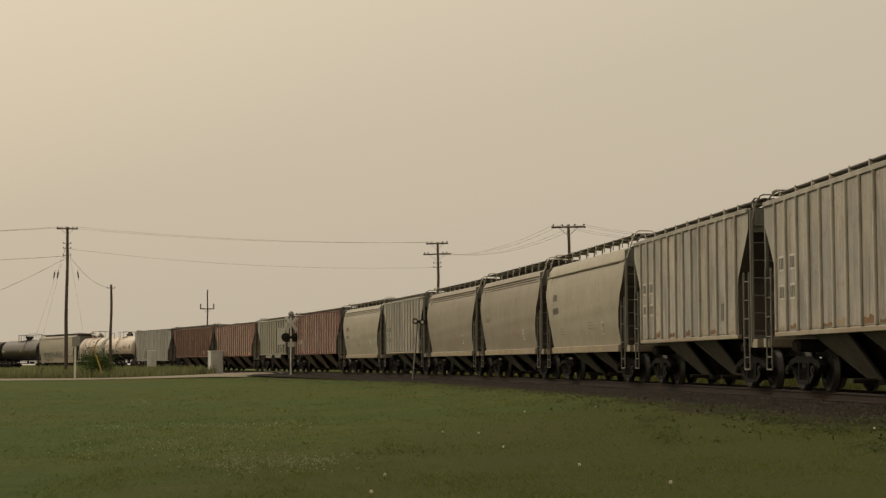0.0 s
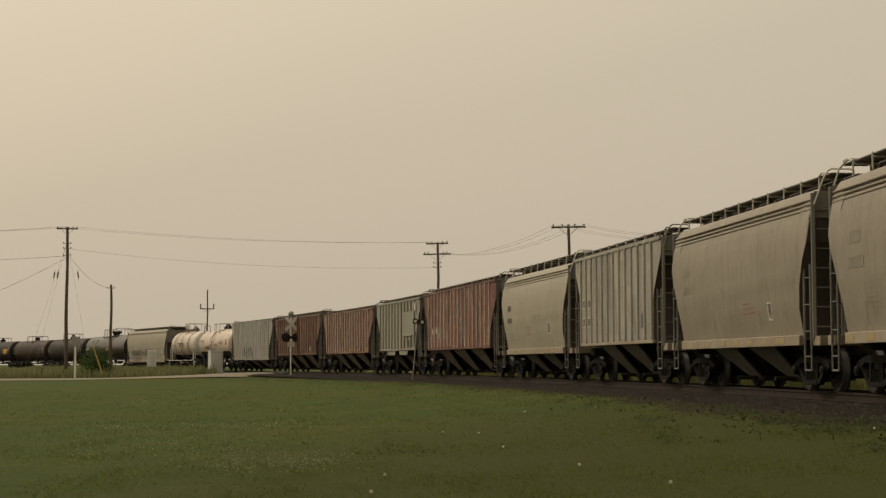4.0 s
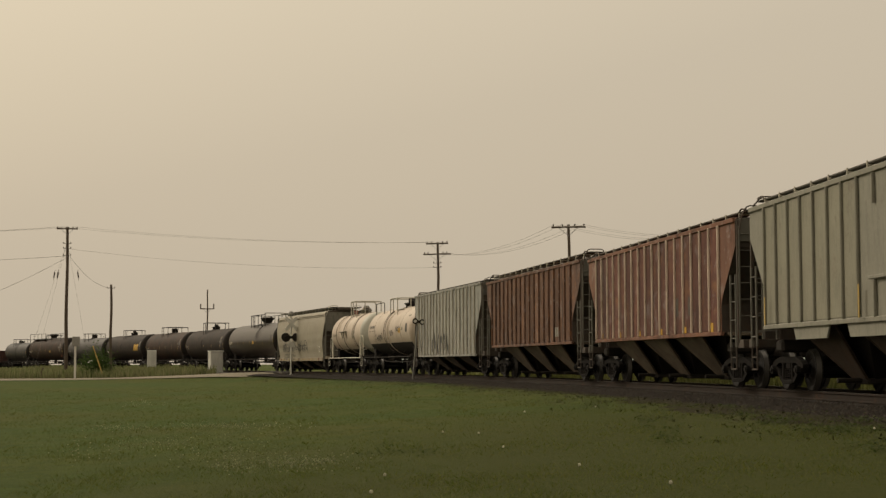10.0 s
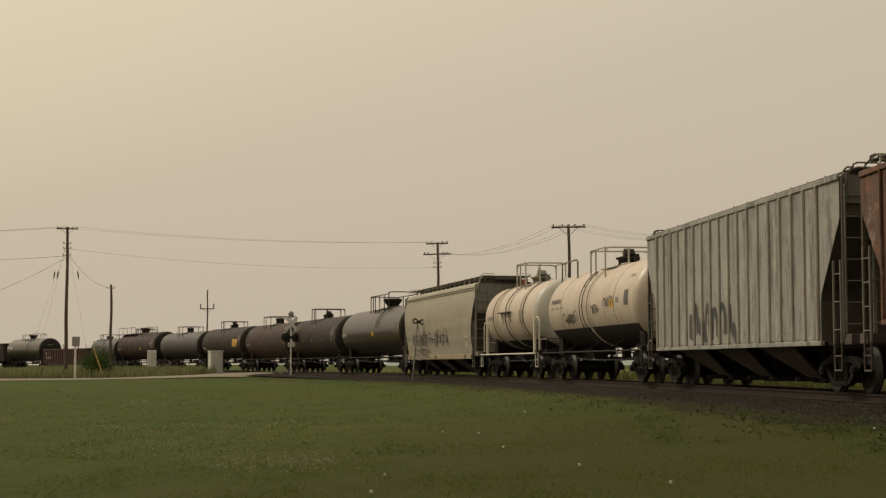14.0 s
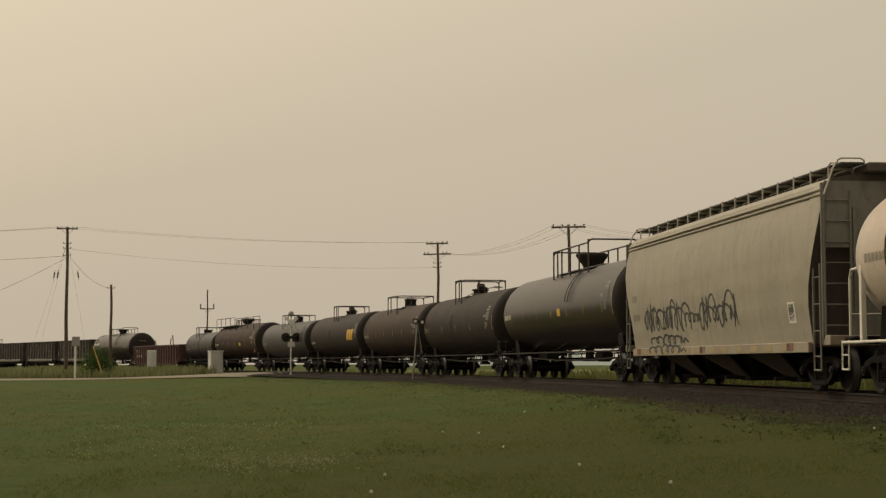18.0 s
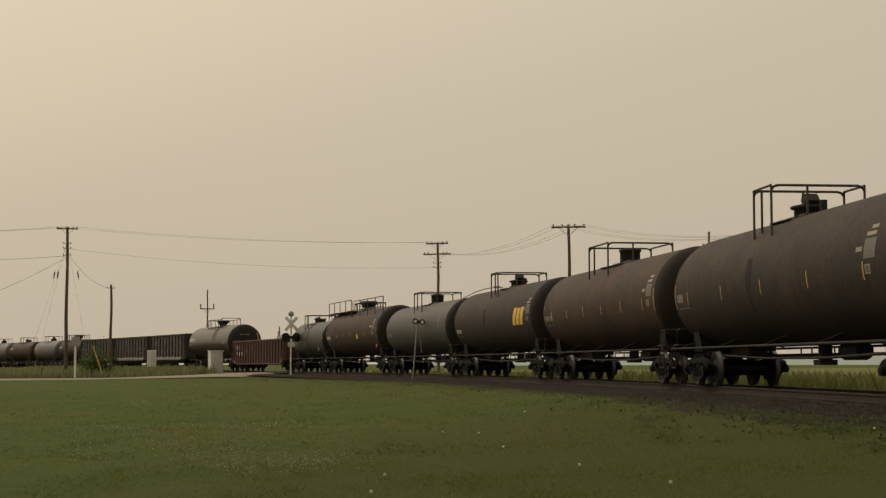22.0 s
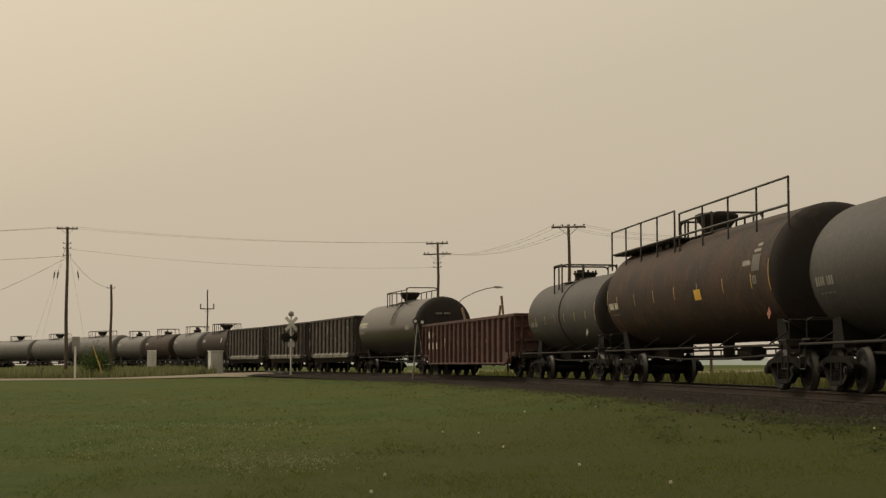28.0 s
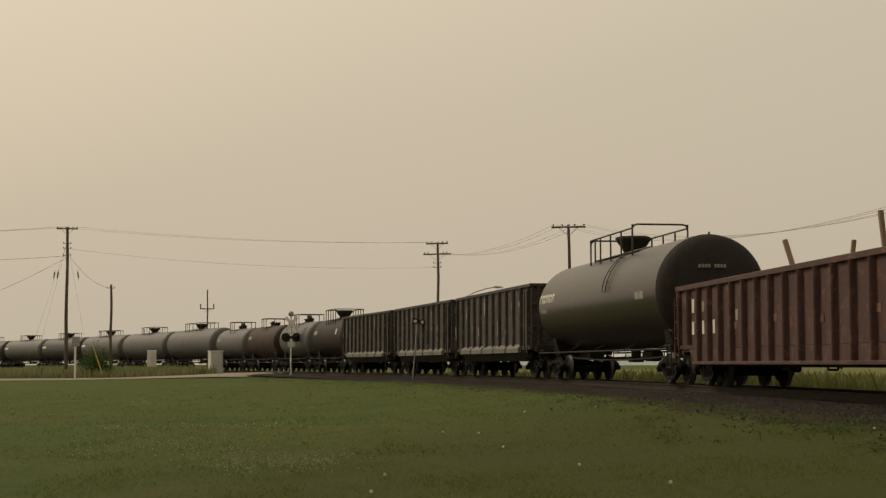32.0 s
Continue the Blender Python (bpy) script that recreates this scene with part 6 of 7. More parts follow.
wire("overhead_wire", (P1[0], P1[1], H1 - 2.95), (P1[0] - 30, 163, 11.6), 0.3, LAB_W, 0.018)
wire("overhead_wire", (P1[0], P1[1], H1 - 3.1), (P1[0] - 9.5, 158, 7.0), 0.25, "guy wire running down from the tall pole", 0.018)
wire("overhead_wire", (P1[0] + 0.3, P1[1], H1 - 3.0), (-33.0, 161, 9.0), 0.7, LAB_W, 0.018)
for x in (-38.9, -39.25, -36.85):
    g = Geo()
    g.tube((0, 0, -0.3), (0, 0, 0.3), 0.07, 8).tube((0, 0, 0.3), (0.04, 0, 0.55), 0.02, 6).tube((0, 0, -0.3), (-0.03, 0, -0.55), 0.02, 6)
    w_ = wire("guy_wire", (P1[0], P1[1], H1 - 1.5), (x + (x + 37.9) * 1.9, 161, 0.0), 0.0, "thin guy wire with a dark strain insulator", 0.008, 1)
    part("strain_insulator", g, M_INSUL, w_, "dark strain insulator", pose(x, P1[1] + 0.3, 10.45, 0, 8 if x < -38 else -8, 0))

# street lamp on a long arm
lamp = thing("street_lamp", Geo().tube((0, 0, -0.2), (0, 0, 7.0), 0.11, 10, 0.07), M_LAMPGREY, "grey street lamp with a long upswept arm", "street lamp", at=pose(1.2, 152.8, 0))
part("lamp_arm", Geo().path([(0, 0, 6.9), (0.7, 0, 7.6), (1.8, 0, 8.15), (2.9, 0, 8.5), (3.7, 0, 8.62)], 0.045, 8), M_LAMPGREY, lamp)
part("lamp_head", Geo().loft([[(3.6, -0.1, 8.58), (3.6, 0.1, 8.58), (3.6, 0.1, 8.70), (3.6, -0.1, 8.70)], [(3.9, -0.17, 8.52), (3.9, 0.17, 8.52), (3.9, 0.17, 8.72), (3.9, -0.17, 8.72)], [(4.45, -0.14, 8.54), (4.45, 0.14, 8.54), (4.45, 0.1, 8.66), (4.45, -0.1, 8.66)]]), M_LAMPGREY, lamp)

# crossing signal with crossed boards
CX, CY = -11.66, 124.3
sig = thing("crossing_signal", Geo().tube((0, 0, -0.1), (0, 0, 4.75), 0.065, 10), M_SIGNWHITE, "level crossing signal with crossed white boards and dark lamps", "crossing signal", at=pose(CX, CY, 0.45, 0, 0, 18))
for r_ in (48, -48):
    part("cross_board", Geo().box((0, -0.10 - (0.03 if r_ > 0 else 0), 4.06), (1.34, 0.025, 0.24), (0, r_, 0), 0.006), M_SIGNWHITE, sig)
part("bell", Geo().lathe_z([(0.05, 4.62), (0.2, 4.68), (0.22, 4.80), (0.2, 4.93), (0.1, 5.02)], 14), M_LAMPGREY, sig)
part("lamp_arm", Geo().tube((-0.5, -0.05, 3.02), (0.5, -0.05, 3.02), 0.04, 8).box((0, 0, 3.02), (0.2, 0.2, 0.2)), M_UNDER, sig)
for s_ in (-1, 1):
    gd = Geo()
    rings = [[(s_ * 0.42 + r * math.cos(2 * math.pi * k / 20), y, 3.02 + r * math.sin(2 * math.pi * k / 20)) for k in range(20)] for y, r in ((-0.06, 0.35), (-0.09, 0.35), (-0.09, 0.12), (-0.12, 0.11))]
    gd.loft(rings)
    disc = part("lamp_disc", gd, M_UNDER, sig)
    gh = Geo()
    gh.loft([[(s_ * 0.42 + 0.13 * math.cos(a), y, 3.02 + 0.13 * math.sin(a)) for a in (math.pi * k / 8 for k in range(9))] for y in (-0.1, -0.36)], closed=False, cap=False, smooth=True)
    part("lamp_hood", gh, M_UNDER, disc)
part("track_count_plate", Geo().box((0, -0.1, 2.48), (0.55, 0.02, 0.36), ch=0.004), M_SIGNWHITE, sig)
part("base_plinth", Geo().lathe_z([(0.26, -0.25), (0.26, 0.1), (0.12, 0.22)], 12), M_LAMPGREY, sig)
# low signal mast with two lamps beside the track
MP = on_line(62.3, 2.15)
mast = thing("signal_mast", Geo().tube((0, 0, -0.2), (0.28, 0, 3.02), 0.04, 8), M_LAMPGREY, "leaning thin signal mast with two small lamps", "signal mast", at=pose(MP.x, MP.y, 0.6))
part("stay", Geo().tube((0.28, 0, 3.0), (0.52, 0, 1.4), 0.018, 6), M_LAMPGREY, mast)
part("lamp_arm", Geo().tube((0.08, 0, 3.10), (0.60, 0, 3.04), 0.03, 6).box((0.34, 0, 3.05), (0.12, 0.10, 0.14)), M_UNDER, mast)
for x, z in ((0.16, 3.09), (0.53, 3.04)):
    gd = Geo()
    rings = [[(x + r * math.cos(2 * math.pi * k / 16), y, z + r * math.sin(2 * math.pi * k / 16)) for k in range(16)] for y, r in ((0.12, 0.07), (0.0, 0.15), (-0.10, 0.15), (-0.10, 0.10), (-0.06, 0.10))]
    gd.loft(rings)
    d = part("lamp", gd, M_UNDER, mast)
    part("lamp_glass", Geo().tube((x, -0.065, z), (x, -0.112, z), 0.085, 14), M_SIGNWHITE, d)
# sign post, cabinets, guard of the guy wire
post = thing("marker_post", Geo().box((0, 0, 1.6), (0.2, 0.09, 3.4)), M_SIGNWHITE, "white roadside marker post with a grey plate on top", "marker post", at=pose(-34.6, 152.6, 0.05, 0, 0, 12))
part("plate", Geo().box((0.05, -0.08, 3.55), (0.72, 0.10, 0.9), ch=0.02), M_LAMPGREY, post)
cab = thing("relay_cabinet", Geo().box((0, 0, 1.45), (1.2, 0.9, 2.3), ch=0.03), M_CABINET, "pale metal relay cabinet standing in tall grass", "cabinet", at=pose(-21.1, 150.5, 0, 0, 0, 25))
part("roof", Geo().box((0, 0, 2.63), (1.3, 1.0, 0.10), ch=0.03), M_CABINET, cab)
part("door", Geo().box((0, -0.465, 1.45), (1.0, 0.03, 2.0)), M_CABINET, cab)
part("plinth", Geo().box((0, 0, 0.15), (1.1, 0.8, 0.34)), M_LAMPGREY, cab)
cab = thing("meter_box", Geo().box((0, 0, 2.0), (0.95, 0.45, 1.75), ch=0.03), M_CABINET, "grey meter box on two posts in tall grass", "cabinet", at=pose(-30.0, 167.1, 0, 0, 0, 10))
part("lid", Geo().box((0, -0.24, 2.0), (0.84, 0.03, 1.6)), M_CABINET, cab)
for x in (-0.35, 0.35):
    part("leg", Geo().box((x, 0, 0.55), (0.1, 0.1, 1.2)), M_POLE, cab)
thing("guy_guard", Geo().tube((0, 0, 0), (-0.95, 0, 2.75), 0.06, 8), M_YELLOW, "leaning yellow guy-wire guard beside a bush", "guy guard", at=pose(-32.7, 155.9, 0.45))
thing("small_post", Geo().box((0, 0, 0.5), (0.16, 0.12, 1.3), (0, 14, 0)), M_POLE, "short leaning timber post in the weeds", "post", at=pose(-39.2, 158.4, 0))


# white saloon car that drives along the far side of the field
M_CARPAINT = coat("white_car_paint", (0.62, 0.61, 0.58), rusty=0.0, streak=0.1, rough=0.3)
M_GLASS = coat("dark_car_glass", (0.03, 0.032, 0.033), rusty=0.0, streak=0.0, rough=0.1)
g = Geo()
side = [(-2.2, 0.30), (-2.25, 0.75), (-2.1, 0.92), (-1.0, 0.98), (0.95, 0.95), (2.0, 0.82), (2.2, 0.68), (2.2, 0.32)]
g.loft([[(x, y, z) for x, z in side] for y in (-0.86, 0.86)])
saloon = thing("saloon_car", g, M_CARPAINT, "white saloon car driving on the road behind the field", "car", at=pose(0, 0, 0))
roof_line = [(-1.55, 0.95), (-0.95, 1.40), (0.35, 1.44), (1.1, 0.96)]
part("cabin", Geo().loft([[(x, y, z) for x, z in roof_line] for y in (-0.74, 0.74)]), M_CARPAINT, saloon)
for y in (-0.745, 0.745):
    part("side_window", Geo().prism([(-1.25, 1.0), (-0.85, 1.33), (-0.3, 1.36), (-0.3, 1.0)], y - 0.006, y + 0.006), M_GLASS, saloon)
    part("side_window", Geo().prism([(-0.22, 1.0), (-0.22, 1.36), (0.3, 1.37), (0.85, 1.0)], y - 0.006, y + 0.006), M_GLASS, saloon)
tyre = Geo()
rings_ = [[(r * math.cos(2 * math.pi * k / 16), y, r * math.sin(2 * math.pi * k / 16)) for k in range(16)] for y, r in ((-0.1, 0.18), (-0.1, 0.30), (-0.06, 0.32), (0.06, 0.32), (0.1, 0.30), (0.1, 0.18))]
tyre_mesh = tyre.loft(rings_, smooth=True).mesh("wheel", M_UNDER)
CAR_WHEELS = [part("wheel", tyre_mesh, None, saloon, "", pose(x, y, 0.32)) for x in (-1.35, 1.35) for y in (-0.8, 0.8)]


# ---- plants ----
def blades(name, pts, mat, label, category, lo, hi, width, lean=0.35, per=1, seed=1, base=None):
    """Thin upright leaves, one triangle or a folded pair each."""
    rng = np.random.default_rng(seed)
    v, f = [], []
    for x, y, z in pts:
        for _ in range(per):
            a = rng.uniform(0, 2 * math.pi)
            h = rng.uniform(lo, hi)
            dx, dy = math.cos(a) * width, math.sin(a) * width
            lx, ly = rng.normal(0, lean) * h, rng.normal(0, lean) * h
            ox, oy = (rng.normal(0, 0.12), rng.normal(0, 0.12)) if per > 1 else (0, 0)
            k = len(v)
            v += [(x + ox - dx, y + oy - dy, z - 0.01), (x + ox + dx, y + oy + dy, z - 0.01), (x + ox + lx * 0.4 + dx * 0.6, y + oy + ly * 0.4 + dy * 0.6, z + h * 0.6), (x + ox + lx, y + oy + ly, z + h)]
            f += [(k, k + 1, k + 2), (k, k + 2, k + 3)]
    me = bpy.data.meshes.new(name)
    me.from_pydata(v, [], f)
    me.materials.append(mat)
    ob = new(name, me)
    return tagged(ob, label, category, kind="stuff")


def leaf_bits(name, pts, mat, label, category, high, size, tilt, seed):
    """Small leaves lying near level, a little above the ground."""
    rng_ = np.random.default_rng(seed)
    v, f = [], []
    for x, y, z in pts:
        a = rng_.uniform(0, 2 * math.pi)
        r = size * rng_.uniform(0.6, 1.5)
        c_, s_ = math.cos(a) * r, math.sin(a) * r
        x, y, zz = x + rng_.normal(0, high * 1.3), y + rng_.normal(0, high * 1.3), z + 0.004 + high * rng_.random() ** 2
        t1, t2 = rng_.normal(0, tilt) * r, rng_.normal(0, tilt) * r * 0.4
        k = len(v)
        v += [(x - c_, y - s_, zz - t1), (x + s_ * 0.4, y - c_ * 0.4, zz - t2), (x + c_, y + s_, zz + t1), (x - s_ * 0.4, y + c_ * 0.4, zz + t2)]
        f.append((k, k + 1, k + 2, k + 3))
    me = bpy.data.meshes.new(name)
    me.from_pydata(v, [], f)
    me.materials.append(mat)
    return tagged(new(name, me), label, category, kind="stuff")


def side_of(x, y):
    """Distance of plan points from the track line, positive on the camera's side, and s."""
    x, y = np.atleast_1d(np.asarray(x, float)), np.atleast_1d(np.asarray(y, float))
    near = (S_GRID > -60) & (S_GRID < 330)
    lx, ly, hh, ss = line_x[near], line_y[near], head_s[near], S_GRID[near]
    k = np.concatenate([np.argmin((lx[None] - a[:, None]) ** 2 + (ly[None] - b[:, None]) ** 2, axis=1) for a, b in zip(np.array_split(x, 40), np.array_split(y, 40)) if len(a)])
    return -(x - lx[k]) * np.cos(hh[k]) - (y - ly[k]) * np.sin(hh[k]), ss[k]


def land(x, y):
    d_, s = side_of(x, y)
    return np.maximum(0.0, verge(d_, s))


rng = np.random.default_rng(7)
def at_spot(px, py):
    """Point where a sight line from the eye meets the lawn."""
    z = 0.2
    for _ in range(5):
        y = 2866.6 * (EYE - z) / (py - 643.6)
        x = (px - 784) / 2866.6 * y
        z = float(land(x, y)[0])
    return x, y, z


tufts = []
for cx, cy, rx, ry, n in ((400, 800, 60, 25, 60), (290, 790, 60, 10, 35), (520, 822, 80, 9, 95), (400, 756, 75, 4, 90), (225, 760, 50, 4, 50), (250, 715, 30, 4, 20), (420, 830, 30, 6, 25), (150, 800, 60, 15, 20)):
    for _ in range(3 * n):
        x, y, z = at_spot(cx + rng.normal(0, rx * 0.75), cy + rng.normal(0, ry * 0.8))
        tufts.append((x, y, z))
g = Geo()
for x, y, z in tufts:
    r = rng.uniform(0.005, 0.0125)
    g.lathe_z([(0.2 * r, z + 0.04), (r, z + 0.04 + r), (0.7 * r, z + 0.04 + 1.8 * r)], 6, x, y)
tagged(thing("clover_heads", g, M_CLOVER, "pale clover heads in loose patches of the lawn", "clover"), kind="stuff")
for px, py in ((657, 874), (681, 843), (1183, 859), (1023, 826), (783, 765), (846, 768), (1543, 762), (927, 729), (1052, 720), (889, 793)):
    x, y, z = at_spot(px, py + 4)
    g = Geo()
    r = 0.017
    g.lathe_z([(0.2 * r, 0.035), (0.8 * r, 0.035 + 0.4 * r), (r, 0.035 + r), (0.8 * r, 0.035 + 1.6 * r), (0.3 * r, 0.035 + 1.95 * r)], 9)
    fl = thing("seed_head", g, M_PUFF, "white dandelion seed head on a thin stalk", "flower", "seed heads in the lawn", at=pose(x, y, z))
    part("stalk", Geo().tube((0, 0, -0.01), (0, 0, 0.04), 0.003, 5), M_BUSH, fl)

weeds = []
while len(weeds) < 12000:
    x, y = rng.uniform(-75, -12), rng.uniform(140, 219)
    yr = float(np.interp(x, [p[0] for p in ROAD], [p[1] for p in ROAD]))
    d, s = (float(q[0]) for q in side_of(x, y))
    if y < yr + (6.0 if x < -27 else 4.0) or d < 3.4 or d > 30:
        continue
    weeds.append((x, y, max(0.0, float(verge(d, s)))))
blades("roadside_weeds", weeds, M_WEED, "tall grass and weeds between the road and the track", "weeds", 0.45, 1.15, 0.07, 0.16, 4, 9)
edge = []
while len(edge) < 2300:
    s = rng.uniform(-6, 150)
    d = 3.2 + abs(rng.normal(0, 1.3)) if rng.random() < 0.75 else -rng.uniform(3.0, 7.0)
    p = on_line(s, d)
    edge.append((p.x, p.y, float(verge(d, s))))
leaf_bits("trackside_weeds", [p for p in edge for _ in range(9)], M_EDGE, "low straggling weeds along the ballast edge", "weeds", 0.05, 0.024, 0.5, 11)

# dark broad-leaved weeds in loose clumps near the ballast
clumps = []
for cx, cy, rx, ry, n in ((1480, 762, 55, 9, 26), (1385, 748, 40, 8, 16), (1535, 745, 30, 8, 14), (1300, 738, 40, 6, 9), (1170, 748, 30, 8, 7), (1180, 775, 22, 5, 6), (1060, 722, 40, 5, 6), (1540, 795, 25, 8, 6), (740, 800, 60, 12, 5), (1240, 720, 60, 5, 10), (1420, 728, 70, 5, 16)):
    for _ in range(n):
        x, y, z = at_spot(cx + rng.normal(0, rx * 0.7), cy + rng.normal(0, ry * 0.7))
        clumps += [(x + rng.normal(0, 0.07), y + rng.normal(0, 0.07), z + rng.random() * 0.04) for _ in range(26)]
leaf_bits("broadleaf_weeds", clumps, M_BROADLEAF, "dark broad-leaved weeds in clumps beside the track", "weeds", 0.05, 0.026, 0.35, 17)

# blades standing out of the mown turf, in uneven tufts
n_turf = 90000
ty = 12.5 * np.exp(rng.random(n_turf) * math.log(95 / 12.5))
tx = ty * rng.uniform(-0.30, 0.30, n_turf)
td, ts = side_of(tx, ty)
lush = np.array([noise.noise((a * 0.9, b * 0.35, 0.0)) + 0.6 * noise.noise((a * 3.1, b * 1.3, 5.0)) for a, b in zip(tx, ty)])
ok = (td > 3.8) & (rng.random(n_turf) < 0.55 + 0.9 * lush)
tx, ty, lush = tx[ok], ty[ok], lush[ok]
tz = np.maximum(0.0, verge(td[ok], ts[ok]))
k_ = len(tx)
ang, high = rng.uniform(0, 2 * math.pi, k_), (0.012 + 0.020 * rng.random(k_)) * (1.0 + np.clip(lush, 0, 1)) * np.interp(ty, [17, 60], [1.0, 1.3])
wide = 0.004 * np.interp(ty, [17, 60], [1.0, 2.6])
ux, uy, lx_, ly_ = np.cos(ang) * wide, np.sin(ang) * wide, rng.normal(0, 1.2, k_) * high, rng.normal(0, 1.2, k_) * high
quads = np.stack([np.stack([tx - ux, ty - uy, tz - 0.01], 1), np.stack([tx + ux, ty + uy, tz - 0.01], 1), np.stack([tx + lx_ + ux * 0.5, ty + ly_ + uy * 0.5, tz + high], 1), np.stack([tx + lx_ - ux * 0.5, ty + ly_ - uy * 0.5, tz + high * 0.9], 1)], 1).reshape(-1, 3)
me = bpy.data.meshes.new("turf_blades")
me.from_pydata(quads.tolist(), [], [(4 * q, 4 * q + 1, 4 * q + 2, 4 * q + 3) for q in range(k_)])
me.materials.append(M_TURF)
tagged(new("turf_blades", me), "uneven blades standing out of the mown lawn", "grass", kind="stuff")

# loose stones of the ballast along the near stretch
v, f = [], []
for _ in range(9000):
    s = -4 + 60 * rng.random() ** 1.6
    d = rng.uniform(-2.6, 3.9)
    p = on_line(s, d)
    zb = float(np.interp(abs(d), [0, 2.2, 3.0, 3.7, 4.0], [0.64, 0.63, 0.59, 0.50, 0.49])) + 0.006
    ra, rb, rc = rng.uniform(0.018, 0.045, 3)
    a = rng.uniform(0, math.pi)
    ca, sa = math.cos(a), math.sin(a)
    k = len(v)
    v += [(p.x + ca * ra, p.y + sa * ra, zb), (p.x - sa * rb, p.y + ca * rb, zb + 0.004), (p.x - ca * ra * 0.8, p.y - sa * ra * 0.8, zb), (p.x + sa * rb, p.y - ca * rb, zb + 0.002), (p.x + ca * 0.008, p.y + sa * 0.008, zb + rc * 0.8)]
    f += [(k, k + 1, k + 4), (k + 1, k + 2, k + 4), (k + 2, k + 3, k + 4), (k + 3, k, k + 4)]
me = bpy.data.meshes.new("ballast_stones")
me.from_pydata(v, [], f)
me.materials.append(M_STONE)
tagged(new("ballast_stones", me), "loose dirty stones on the track bed", "stones", kind="stuff")

field = []
for _ in range(9000):
    s = rng.uniform(-8, 120)
    d = -(4.2 + 40 * rng.random() ** 1.8)
    p = on_line(s, d)
    field.append((p.x, p.y, max(0.0, float(verge(d, s)))))
blades("field_grass", field, M_FIELD, "tall yellow-green grass of the field behind the track", "grass", 0.25, 0.80, 0.03, 0.25, 4, 13)

# bush beside the road
bush = thing("bush", Geo().tube((0, 0, -0.1), (0.05, 0, 0.8), 0.05, 6).tube((0.02, 0, 0.3), (0.5, 0.1, 1.2), 0.03, 6).tube((0, 0, 0.3), (-0.5, -0.1, 1.1), 0.03, 6), M_POLE, "loose green bush beside the road", "bush", at=pose(-33.6, 157.5, 0))
v, f = [], []
for _ in range(3600):
    a, b_, c = rng.normal(0, 0.75), rng.normal(0, 0.5), abs(rng.normal(1.3, 0.8))
    p = Vector((a, b_, c))
    e1 = Vector(rng.normal(0, 1, 3)).normalized() * rng.uniform(0.06, 0.13)
    e2 = Vector(rng.normal(0, 1, 3)).normalized() * 0.05
    k = len(v)
    v += [tuple(p - e1), tuple(p + e2), tuple(p + e1), tuple(p - e2)]
    f.append((k, k + 1, k + 2, k + 3))
me = bpy.data.meshes.new("leaves")
me.from_pydata(v, [], f)
me.materials.append(M_BUSH)
part("leaves", me, None, bush)

# ---- hazy line of trees on the horizon: a sheet that glows, haze put into its colour ----
m, n_, l_, p_ = nodes_of("glowing_haze_distance")
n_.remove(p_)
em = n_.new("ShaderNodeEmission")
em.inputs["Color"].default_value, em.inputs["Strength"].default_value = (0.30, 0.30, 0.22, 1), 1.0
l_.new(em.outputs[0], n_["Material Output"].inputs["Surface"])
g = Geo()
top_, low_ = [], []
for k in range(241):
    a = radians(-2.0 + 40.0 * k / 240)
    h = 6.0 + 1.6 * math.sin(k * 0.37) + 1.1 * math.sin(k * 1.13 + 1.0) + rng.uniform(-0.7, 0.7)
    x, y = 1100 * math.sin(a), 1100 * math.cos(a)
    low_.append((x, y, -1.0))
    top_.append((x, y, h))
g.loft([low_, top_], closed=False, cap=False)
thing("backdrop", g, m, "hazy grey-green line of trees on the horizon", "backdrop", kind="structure")

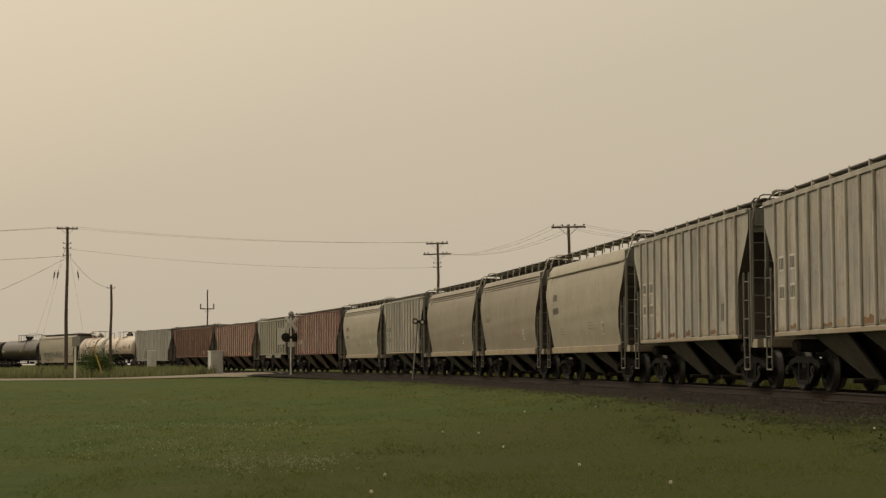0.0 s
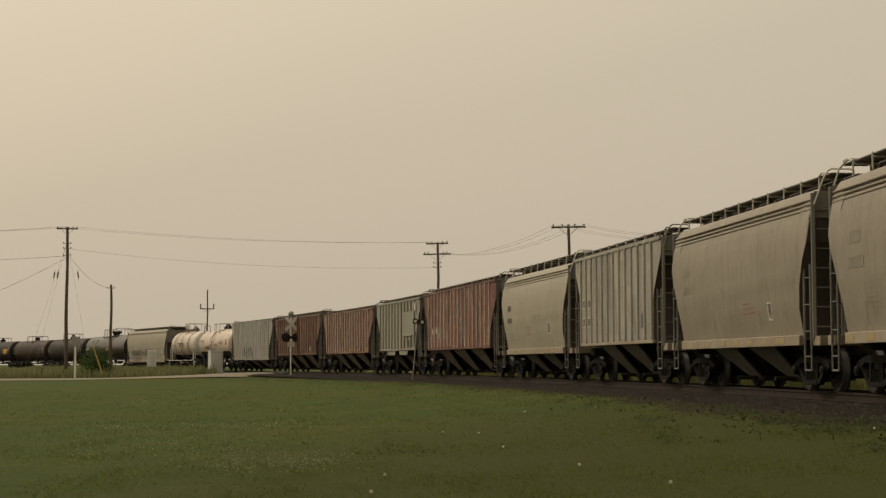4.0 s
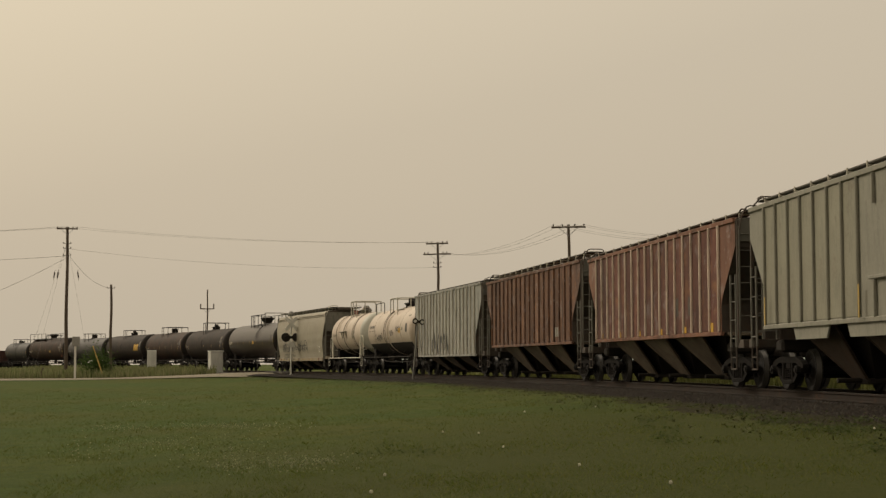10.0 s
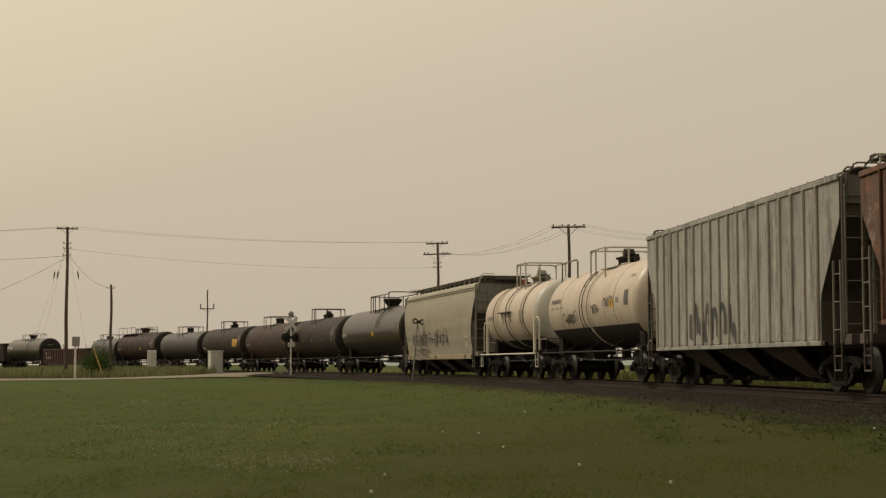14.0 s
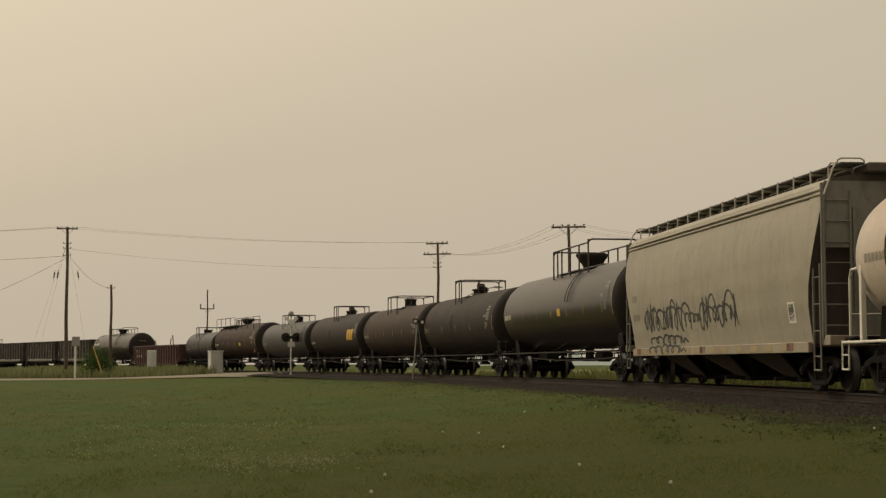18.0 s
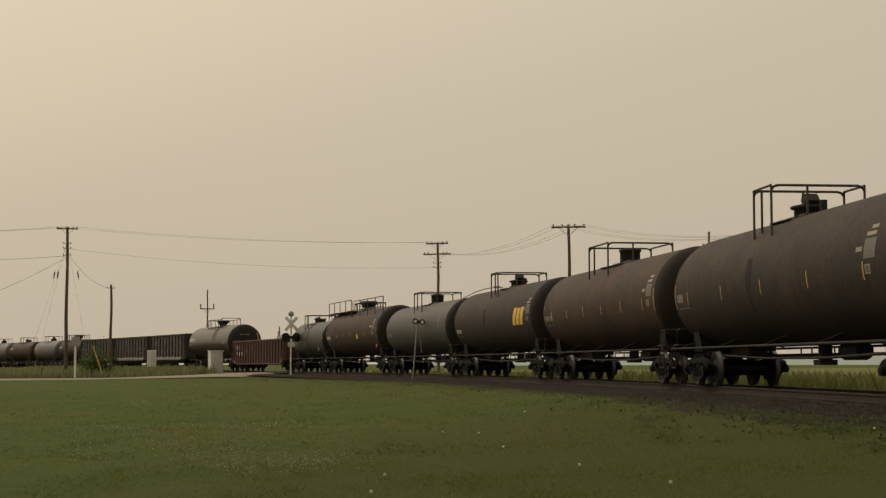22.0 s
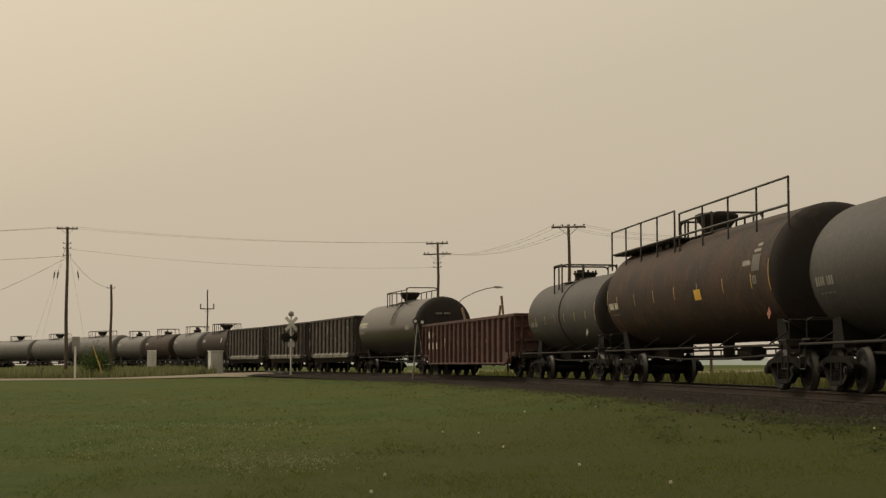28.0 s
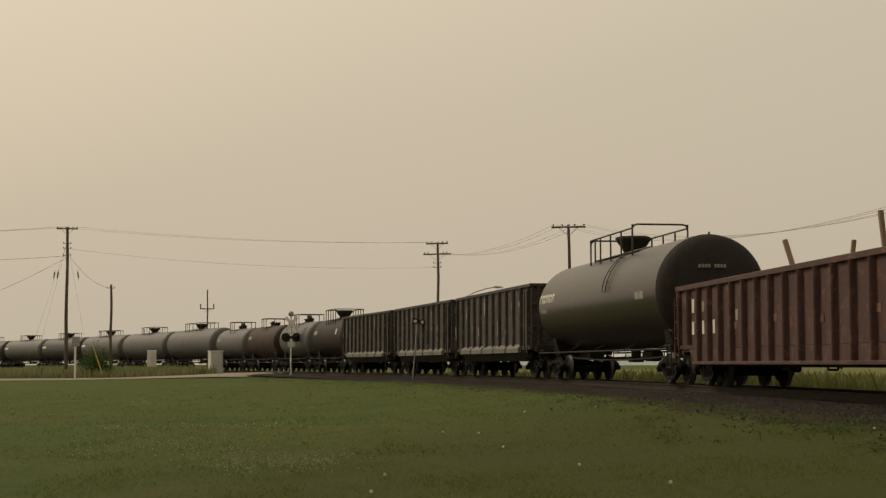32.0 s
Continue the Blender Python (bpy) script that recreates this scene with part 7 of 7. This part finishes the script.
# ---- ties: those beside the near stretch singly, the rest as one ----
tie_mesh = Geo().box((0, 0, 0), (2.6, 0.22, 0.17), ch=0.015).mesh("tie", M_TIE)
bed = bpy.data.objects["ballast_bed"]
g = Geo()
for k in range(int((640 + 400) / 0.55)):
    s = -400 + k * 0.55
    p = on_line(s)
    turn_ = math.degrees(float(np.interp(s, S_GRID, head_s)))
    if -2 <= s < 110:
        part("tie", tie_mesh, None, bed, "", pose(p.x, p.y, 0.552, 0, 0, turn_))
    else:
        g.box((p.x, p.y, 0.552), (2.6, 0.22, 0.17), (0, 0, turn_), 0.015)
tagged(part("far_ties", g, M_TIE, bed), kind="stuff")


# ---- motion: the train runs towards the camera at about 37 km/h ----
def motions():
    times = [float(t) for t in range(33)]
    for car, s0, centres in CARS:
        rows_ = []
        for t in times:
            s = s0 - gone(t)
            a, b = on_line(s - centres / 2), on_line(s + centres / 2)
            d = a - b
            m = (a + b) / 2
            rows_.append((t, pose(m.x, m.y, RAIL, 0, 0, math.degrees(math.atan2(d.y, d.x)))))
        walk(car, rows_)
    # the saloon car comes along from the east
    lane = [(t, pose(22.9 + 12.0 * (31.6 - t), 230.0, 0.0, 0, 0, 180)) for t in (0.0, 8.0, 16.0, 24.0, 32.0)]
    walk(saloon, lane)
    for w in CAR_WHEELS:
        x, y, z = w.matrix_basis.translation
        walk(w, [(0.04 * k, pose(x, y, z, 0, math.degrees(12.0 * 0.04 * k / 0.32) % 360, 0)) for k in range(801)])
    # wheels roll: one turning action for each axle place, shared by all wheelsets there
    for ax in (-0.89, 0.89):
        sets = [o for o in scene.objects if o.name.split(".")[0] == "wheelset" and abs(o.matrix_basis.translation.x - ax) < 0.01]
        spin = [(k / FPS, pose(ax, 0, WHEEL_R, 0, math.degrees(gone(k / FPS) / WHEEL_R) % 360, 0)) for k in range(32 * FPS + 1)]
        walk(sets[0], spin)
        act, slot = sets[0].animation_data.action, sets[0].animation_data.action_slot
        for o in sets[1:]:
            o.rotation_mode = "QUATERNION"
            o.animation_data_create().action = act
            o.animation_data.action_slot = slot


motions()
